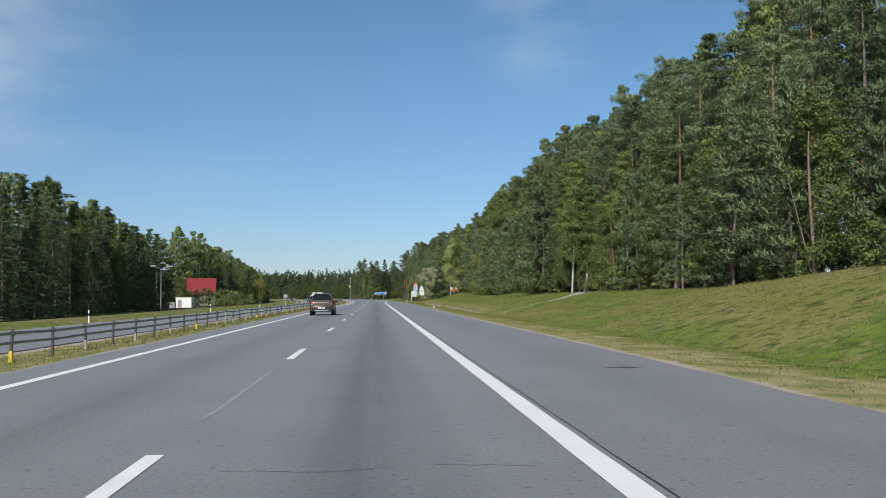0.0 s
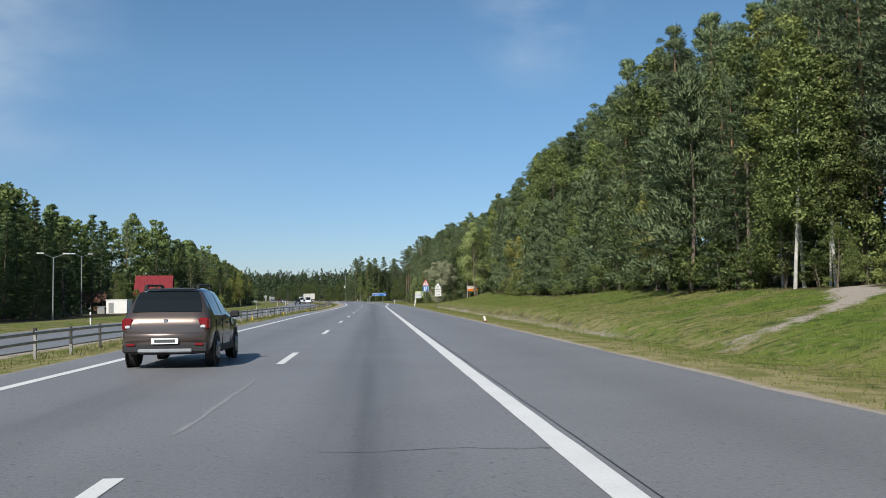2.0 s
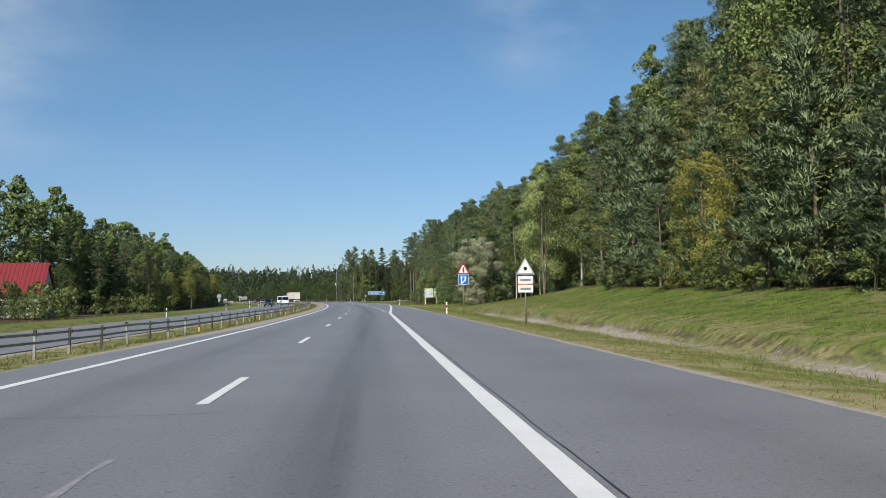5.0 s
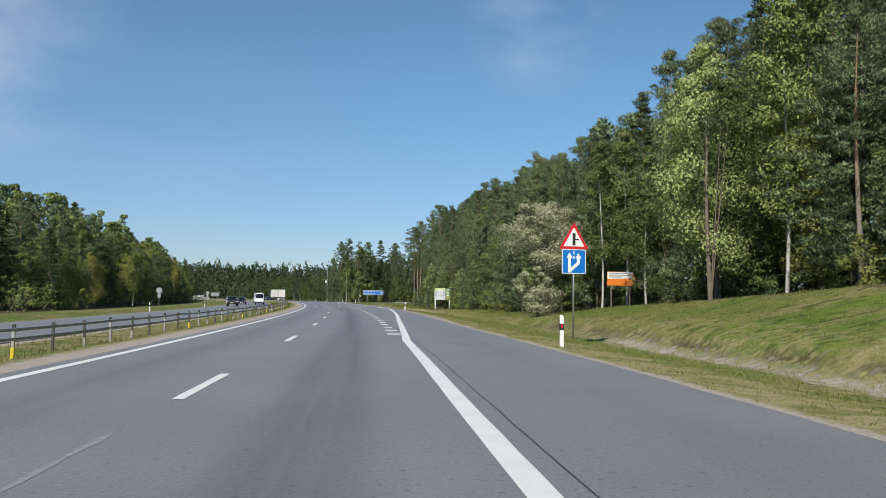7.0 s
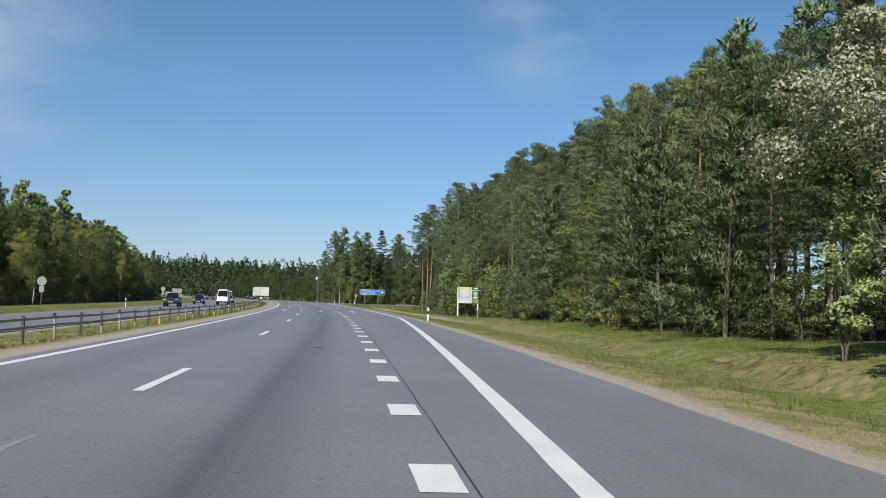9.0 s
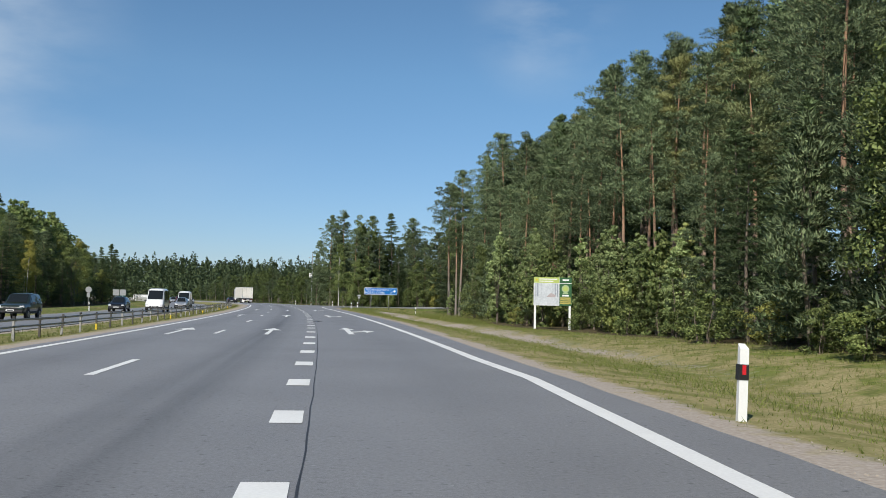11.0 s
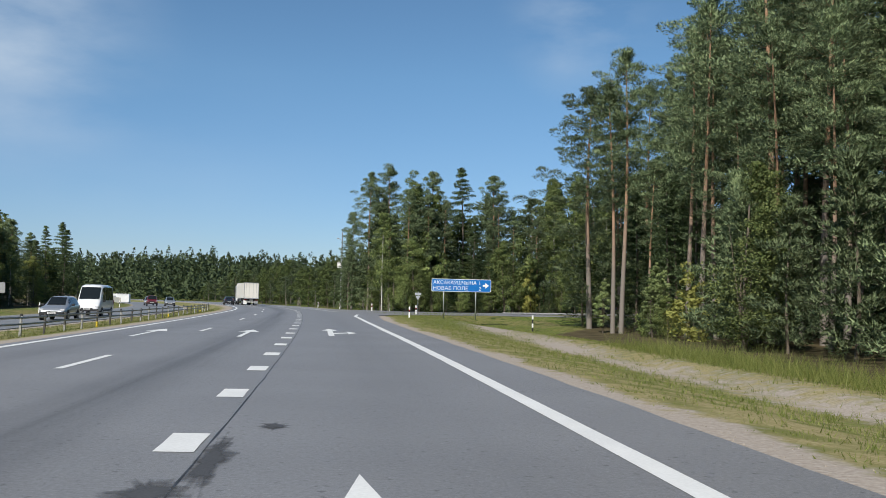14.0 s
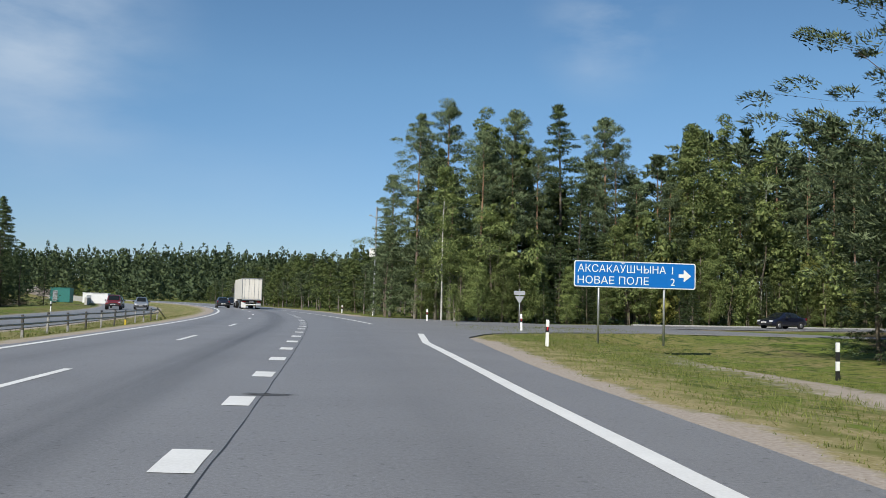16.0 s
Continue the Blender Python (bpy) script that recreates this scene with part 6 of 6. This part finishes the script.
def wheel(parent, x, y, r, width, sgn):
    bm = bmesh.new()
    bmesh.ops.create_cone(bm, cap_ends=True, segments=22, radius1=r, radius2=r, depth=width, matrix=Matrix.Translation((x, y, r)) @ Matrix.Rotation(radians(90), 4, "Y"))
    es = [e for e in bm.edges if len(e.link_faces) == 2 and any(len(f.verts) > 6 for f in e.link_faces)]
    bmesh.ops.bevel(bm, geom=es, offset=0.03, segments=2, affect="EDGES")
    t = part("wheel", bm, M_RUBBER, parent, "", False)
    bm = bmesh.new()
    bmesh.ops.create_cone(bm, cap_ends=True, segments=16, radius1=r * 0.62, radius2=r * 0.5, depth=0.05, matrix=Matrix.Translation((x + sgn * (width / 2 + 0.004), y, r)) @ Matrix.Rotation(radians(90 * sgn), 4, "Y"))
    part("rim", bm, M_RIM, t)
    for i in range(5):
        bm = bmesh.new()
        a = 2 * math.pi * i / 5
        box(bm, x + sgn * (width / 2 + 0.03), y + math.cos(a) * r * 0.3, r + math.sin(a) * r * 0.3, 0.012, r * 0.1, r * 0.1)
        part("rim_hole", bm, M_BLACK, t)


HATCH = [(0.00, 0.78, 0.36, 0.80, 0.88, 0.70), (0.07, 0.84, 0.31, 0.97, 1.03, 0.74), (0.15, 0.86, 0.29, 1.00, 1.12, 0.73), (0.28, 0.865, 0.28, 1.01, 1.36, 0.69), (0.40, 0.87, 0.27, 1.01, 1.52, 0.63), (0.80, 0.87, 0.26, 1.00, 1.60, 0.60),
         (1.60, 0.87, 0.25, 0.98, 1.62, 0.58), (2.20, 0.87, 0.25, 0.96, 1.57, 0.57), (2.60, 0.87, 0.25, 0.95, 1.33, 0.60), (3.02, 0.865, 0.25, 0.94, 1.00, 0.66),
         (3.60, 0.85, 0.27, 0.86, 0.90, 0.66), (3.95, 0.80, 0.32, 0.72, 0.76, 0.62), (4.08, 0.68, 0.42, 0.58, 0.60, 0.5)]
SEDAN = [(0.00, 0.76, 0.42, 0.82, 0.90, 0.66), (0.10, 0.83, 0.32, 0.94, 1.00, 0.70), (0.60, 0.86, 0.28, 0.96, 1.03, 0.68), (0.90, 0.87, 0.26, 0.96, 1.20, 0.62), (1.35, 0.87, 0.25, 0.95, 1.41, 0.56),
         (2.00, 0.87, 0.25, 0.94, 1.45, 0.565), (2.55, 0.87, 0.25, 0.92, 1.38, 0.56), (3.20, 0.86, 0.25, 0.90, 0.96, 0.66), (3.90, 0.84, 0.27, 0.80, 0.84, 0.66), (4.25, 0.78, 0.32, 0.68, 0.72, 0.6), (4.38, 0.66, 0.42, 0.58, 0.60, 0.5)]
WAGON4X4 = [(0.00, 0.84, 0.50, 0.95, 1.05, 0.74), (0.08, 0.87, 0.45, 1.05, 1.60, 0.68), (0.25, 0.88, 0.42, 1.06, 1.76, 0.66), (1.40, 0.88, 0.40, 1.06, 1.80, 0.67), (2.40, 0.88, 0.40, 1.05, 1.76, 0.66),
            (2.80, 0.88, 0.40, 1.05, 1.40, 0.68), (3.02, 0.88, 0.42, 1.04, 1.10, 0.74), (4.10, 0.87, 0.44, 0.98, 1.02, 0.76), (4.35, 0.85, 0.48, 0.90, 0.94, 0.74), (4.42, 0.80, 0.52, 0.80, 0.82, 0.7)]
VAN = [(0.00, 0.93, 0.48, 1.10, 2.40, 0.80), (0.10, 0.97, 0.42, 1.20, 2.56, 0.84), (1.50, 0.99, 0.40, 1.22, 2.62, 0.86), (3.90, 0.99, 0.40, 1.22, 2.60, 0.85), (4.35, 0.99, 0.40, 1.20, 2.46, 0.82), (4.85, 0.98, 0.40, 1.16, 1.80, 0.84),
       (5.15, 0.97, 0.40, 1.10, 1.32, 0.86), (5.60, 0.95, 0.40, 0.98, 1.08, 0.84), (5.85, 0.90, 0.42, 0.80, 0.86, 0.76), (5.95, 0.80, 0.46, 0.66, 0.68, 0.66)]


def car(name, label, cat, st, paint, wheels_y, r, front_glass, rear_glass, side_glass, detailed=False, dark_sides=True):
    """A road car with its tail at y = 0 and its nose towards +y."""
    root = empty(name, label, cat)
    L = st[-1][0]
    body = part("body", loft(bmesh.new(), st), paint, root, "", True)
    for sgn in (-1, 1):
        for y in wheels_y:
            wd = at_station(st, y)[1]
            bm = bmesh.new()
            bmesh.ops.create_cone(bm, cap_ends=True, segments=20, radius1=r * 1.2, radius2=r * 1.2, depth=0.02, matrix=Matrix.Translation((sgn * (wd + 0.002), y, r * 1.02)) @ Matrix.Rotation(radians(90), 4, "Y"))
            part("wheel_arch", bm, M_TRIM, root)
            wheel(root, sgn * (wd - 0.085), y, r, 0.21, sgn)
        for ys in side_glass:
            part("side_window", pane_on_side(st, ys, 0.06, 0.93, sgn), M_GLASS, root)
        bm = bmesh.new()
        yy = front_glass[0] - 0.45 if front_glass[0] > front_glass[1] else front_glass[1] - 0.45
        wd = at_station(st, yy)
        box(bm, sgn * (wd[1] + 0.10), yy, wd[3] + 0.08, 0.20, 0.10, 0.15, 0.03)
        part("wing_mirror", bm, M_TRIM, root)
        bm = bmesh.new()
        box(bm, sgn * (at_station(st, L / 2)[1] - 0.01), L / 2, at_station(st, L / 2)[2] + 0.08, 0.05, wheels_y[1] - wheels_y[0] - 2.5 * r, 0.14, 0.02)
        part("sill", bm, M_TRIM, root)
        # lamps at tail and nose
        w0, zb, zm = st[1][1], st[1][2], st[1][3]
        bm = bmesh.new()
        box(bm, sgn * (w0 - 0.10), 0.09 if st is HATCH else 0.10, zm - 0.09, 0.22, 0.18, 0.24 if st is not VAN else 0.4, 0.04)
        part("tail_lamp", bm, M_LAMP_RED, root)
        w1, z1 = st[-2][1], st[-2][3]
        bm = bmesh.new()
        box(bm, sgn * (w1 - 0.14), L - 0.13, z1 - 0.02, 0.30, 0.20, 0.15, 0.03)
        part("headlamp", bm, M_LAMP_CLEAR, root)
    part("windscreen", screen(st, *front_glass, 0.012, lift=0.012), M_GLASS, root)
    part("rear_window", screen(st, *rear_glass, -0.012, 0.05, lift=0.010), M_GLASS, root)
    for y, nm in ((0.01, "rear_bumper"), (L - 0.06, "front_bumper")):
        bm = bmesh.new()
        zb = st[0][2] if y < 1 else st[-1][2]
        if detailed and y < 1:
            box(bm, 0, y + 0.06, 0.62, st[1][1] * 1.98, 0.20, 0.24, 0.06)
            part(nm, bm, paint, root, "", True)
            bm = bmesh.new()
            box(bm, 0, y + 0.03, 0.41, 1.66, 0.14, 0.20, 0.04)
            part("bumper_skirt", bm, M_TRIM, root, "black plastic skirt")
            continue
        box(bm, 0, y, zb + 0.06, st[1][1] * 1.86, 0.16, 0.2, 0.04)
        part(nm, bm, M_TRIM, root)
    for y, sg in ((-0.045, -1), (L + 0.02, 1)):
        bm = bmesh.new()
        z = (0.55 if y < 1 and st is HATCH else st[0][2] + 0.14)
        box(bm, 0, y if y > 1 else (-0.055 if detailed else -0.085), z, 0.52, 0.02, 0.115)
        pl = part("number_plate", bm, M_WHITE, root)
        bm = bmesh.new()
        box(bm, 0, (y if y > 1 else (-0.055 if detailed else -0.085)) + sg * 0.011, z, 0.40, 0.006, 0.06)
        part("plate_bar", bm, M_PLATE_BAR, pl)
    bm = bmesh.new()
    box(bm, 0, L - 0.03, st[-1][3] - 0.03, st[-1][1] * 1.2, 0.08, 0.14, 0.02)
    part("grille", bm, M_TRIM, root)
    if detailed:
        for sgn in (-1, 1):
            bm = bmesh.new()
            cyl(bm, (sgn * 0.52, 0.62, 1.655), (sgn * 0.52, 2.0, 1.675), 0.022, 6)
            for y in (0.62, 2.0):
                box(bm, sgn * 0.52, y, 1.62, 0.06, 0.12, 0.08)
            part("roof_rail", bm, M_TRIM, root)
            bm = bmesh.new()
            box(bm, sgn * 0.66, -0.042, 0.48, 0.17, 0.03, 0.05, 0.012)
            part("fog_lamp", bm, M_LAMP_RED, root)
            bm = bmesh.new()
            box(bm, sgn * 0.73, -0.004, 0.83, 0.10, 0.03, 0.06, 0.012)
            part("reverse_lamp", bm, M_LAMP_CLEAR, root)
            for y in (1.45, 2.35):
                bm = bmesh.new()
                box(bm, sgn * 0.882, y - 0.3, 0.86, 0.03, 0.18, 0.035, 0.01)
                part("door_handle", bm, paint, root)
            for y in (0.78, 1.52, 2.62):
                bm = bmesh.new()
                box(bm, sgn * 0.862, y, 0.68, 0.022, 0.010, 0.56)
                part("door_gap", bm, M_BLACK, root)
        bm = bmesh.new()
        box(bm, 0, -0.05, 0.36, 1.05, 0.05, 0.075, 0.02)
        part("skid_plate", bm, M_STEEL, root, "silver skid plate")
        bm = bmesh.new()
        box(bm, 0, 0.014, 0.865, 0.38, 0.016, 0.03, 0.006)
        part("badge_bar", bm, M_RIM, root)
        bm = bmesh.new()
        box(bm, 0, 0.02, 0.94, 0.075, 0.014, 0.085, 0.01)
        part("badge", bm, M_RIM, root)
        bm = bmesh.new()
        cyl(bm, (-0.02, 0.20, 1.135), (-0.34, 0.20, 1.12), 0.012, 5)
        part("rear_wiper", bm, M_TRIM, root)
        bm = bmesh.new()
        box(bm, 0, 0.46, 1.575, 1.02, 0.22, 0.035, 0.012)
        part("roof_spoiler", bm, M_TRIM, root)
        bm = bmesh.new()
        box(bm, 0, 0.45, 0.33, 1.1, 0.5, 0.12)
        part("underbody", bm, M_BLACK, root)
    return root


def along_road(root, s, u, z, facing=1):
    """Stands a vehicle on the road, its middle at s, heading with (1) or against (-1) the way the camera goes."""
    ds = 0.5
    th = math.degrees(math.atan((shift(s + ds) - shift(s - ds)) / (2 * ds)))
    x, y = xy(s, u)
    root.matrix_world = pose(x, y, z, 0, 0, th + (0 if facing > 0 else 180))


hatch = car("hatchback", "brown metallic hatchback with black roof rails on asphalt", "car", HATCH, car_paint("brown_metallic", (0.115, 0.088, 0.075), 0.55),
            (0.76, 3.30), 0.325, (2.24, 2.98), (0.15, 0.40), [(0.55, 0.9, 1.25, 1.48), (1.56, 1.9, 2.25, 2.62)], True)
along_road(hatch, 67.2, -4.05, 0.006)

sed = car("sedan", "dark saloon car beside the lorry on asphalt", "car", SEDAN, car_paint("dark_blue", (0.012, 0.016, 0.025)), (0.82, 3.45), 0.31, (2.6, 3.15), (0.65, 1.30), [(1.15, 1.5, 1.95), (2.02, 2.4, 2.85)])
along_road(sed, 503, -3.6, 0.006)
sed2 = copy_thing(sed, Matrix())
along_road(sed2, 520, -0.6, 0.006)
old = car("old_sedan", "dark blue old saloon car on the side road", "car", SEDAN, car_paint("navy", (0.012, 0.014, 0.03)), (0.82, 3.45), 0.31, (2.6, 3.15), (0.65, 1.30), [(1.15, 1.5, 1.95), (2.02, 2.4, 2.85)])
p = SIDE_AT + SIDE_DIR * 29 + Vector((-SIDE_DIR.y, SIDE_DIR.x)) * 1.4
old.matrix_world = pose(p.x, p.y, 0.004, 0, 0, 28 + 90)

M_VANWHITE = car_paint("van_white", (0.72, 0.73, 0.74), 0.0)


def van(label, s, u):
    v = car("van", label, "van", VAN, M_VANWHITE, (1.15, 4.85), 0.35, (4.42, 5.10), (0.02, 0.09), [(0.4, 1.2, 1.9), (2.0, 2.8, 3.5), (3.6, 4.0, 4.45)])
    along_road(v, s, u, -0.42, -1)


van("white high-roof delivery van facing the camera", 374.0, -14.4)
van("white minibus with dark side windows facing the camera", 417.0, -15.4)
suv = car("estate_car", "black estate car on the opposite carriageway", "car", HATCH, car_paint("black", (0.012, 0.012, 0.013)), (0.76, 3.30), 0.325, (2.24, 2.98), (0.15, 0.40), [(0.55, 0.9, 1.25, 1.48), (1.56, 1.9, 2.25, 2.62)])
along_road(suv, 371.0, -18.2, -0.42, -1)
silver = car("hatchback", "silver hatchback on the opposite carriageway", "car", HATCH, car_paint("silver", (0.42, 0.44, 0.46), 0.6), (0.76, 3.30), 0.325, (2.24, 2.98), (0.15, 0.40), [(0.55, 0.9, 1.25, 1.48), (1.56, 1.9, 2.25, 2.62)])
along_road(silver, 402.0, -14.6, -0.42, -1)
for s, u, facing in ((500, -14.5, -1), (508, -18.0, -1)):
    c2 = copy_thing(silver, Matrix())
    along_road(c2, s, u, -0.42, facing)
jeep = car("off_roader", "dark green boxy off-roader on the opposite carriageway", "car", WAGON4X4, car_paint("dark_green", (0.02, 0.028, 0.02), 0.1), (0.85, 3.45), 0.38, (2.45, 2.98), (0.02, 0.07), [(0.35, 0.8, 1.3), (1.4, 1.9, 2.4)])
along_road(jeep, 334.0, -18.0, -0.42, -1)
redcar = car("off_roader", "dark red boxy off-roader on the far bend", "car", WAGON4X4, car_paint("dark_red", (0.16, 0.015, 0.018), 0.2), (0.85, 3.45), 0.38, (2.45, 2.98), (0.02, 0.07), [(0.35, 0.8, 1.3), (1.4, 1.9, 2.4)])
along_road(redcar, 494.0, -17.6, -0.42, -1)


def lorry():
    root = empty("articulated_lorry", "white box semi-trailer lorry with closed rear doors", "lorry")
    m_box = material("dirty_white_box", (0.74, 0.70, 0.62), rough=0.5, var=0.08, scale=0.8, fine=6, tint=(0.80, 0.77, 0.70), bump=0.03)
    bm = bmesh.new()
    box(bm, 0, 6.8, 2.62, 2.52, 13.5, 2.72, 0.02)
    b = part("trailer_body", bm, m_box, root)
    for x in (-0.62, 0.62):
        bm = bmesh.new()
        box(bm, x, 0.035, 2.62, 1.19, 0.05, 2.55, 0.012)
        d = part("rear_door", bm, m_box, b)
        for q in (-0.32, 0.22):
            bm = bmesh.new()
            cyl(bm, (x + q, -0.015, 1.32), (x + q, -0.015, 3.92), 0.02, 6)
            for z in (1.45, 2.3, 3.2, 3.85):
                box(bm, x + q, 0.0, z, 0.10, 0.035, 0.06)
            part("lock_rod", bm, M_STEEL, d)
    bm = bmesh.new()
    for x in (-1.255, 1.255):
        box(bm, x, 0.02, 2.62, 0.06, 0.10, 2.74)
    box(bm, 0, 0.02, 3.99, 2.56, 0.12, 0.07)
    box(bm, 0, 0.02, 1.22, 2.56, 0.12, 0.12)
    part("rear_frame", bm, M_STEEL, root)
    bm = bmesh.new()
    box(bm, 0, 0.25, 0.95, 2.4, 0.16, 0.22, 0.02)
    part("lamp_beam", bm, M_BLACK, root)
    for x in (-0.95, 0.95):
        bm = bmesh.new()
        box(bm, x, 0.15, 0.95, 0.42, 0.06, 0.14, 0.02)
        part("tail_lamp", bm, M_LAMP_RED, root)
        bm = bmesh.new()
        box(bm, x, 0.95, 0.55, 0.62, 0.03, 0.75)
        part("mud_flap", bm, M_WHITE, root)
    bm = bmesh.new()
    box(bm, 0, 0.28, 0.58, 2.42, 0.10, 0.14, 0.02)
    part("underrun_bar", bm, M_WHITE, root)
    bm = bmesh.new()
    box(bm, 0, 0.17, 0.95, 0.54, 0.02, 0.13)
    part("number_plate", bm, M_WHITE, root)
    bm = bmesh.new()
    for x in (-0.45, 0.45):
        box(bm, x, 6.5, 1.05, 0.14, 12.0, 0.4)
    part("chassis", bm, M_BLACK, root)
    for y in (1.7, 3.0, 4.3, 12.0, 15.6):
        for sgn in (-1, 1):
            wheel(root, sgn * 1.05, y, 0.50, 0.36, sgn)
    bm = bmesh.new()
    box(bm, 0, 15.0, 2.15, 2.46, 2.2, 3.0, 0.12)
    cb = part("cab", bm, M_VANWHITE, root)
    bm = bmesh.new()
    box(bm, 0, 16.1, 2.55, 2.1, 0.05, 0.9, 0.02)
    part("windscreen", bm, M_GLASS, cb)
    for sgn in (-1, 1):
        bm = bmesh.new()
        box(bm, sgn * 1.45, 15.7, 2.6, 0.22, 0.16, 0.6, 0.04)
        part("wing_mirror", bm, M_TRIM, cb)
    return root


along_road(lorry(), 499.0, -0.2, 0.006)
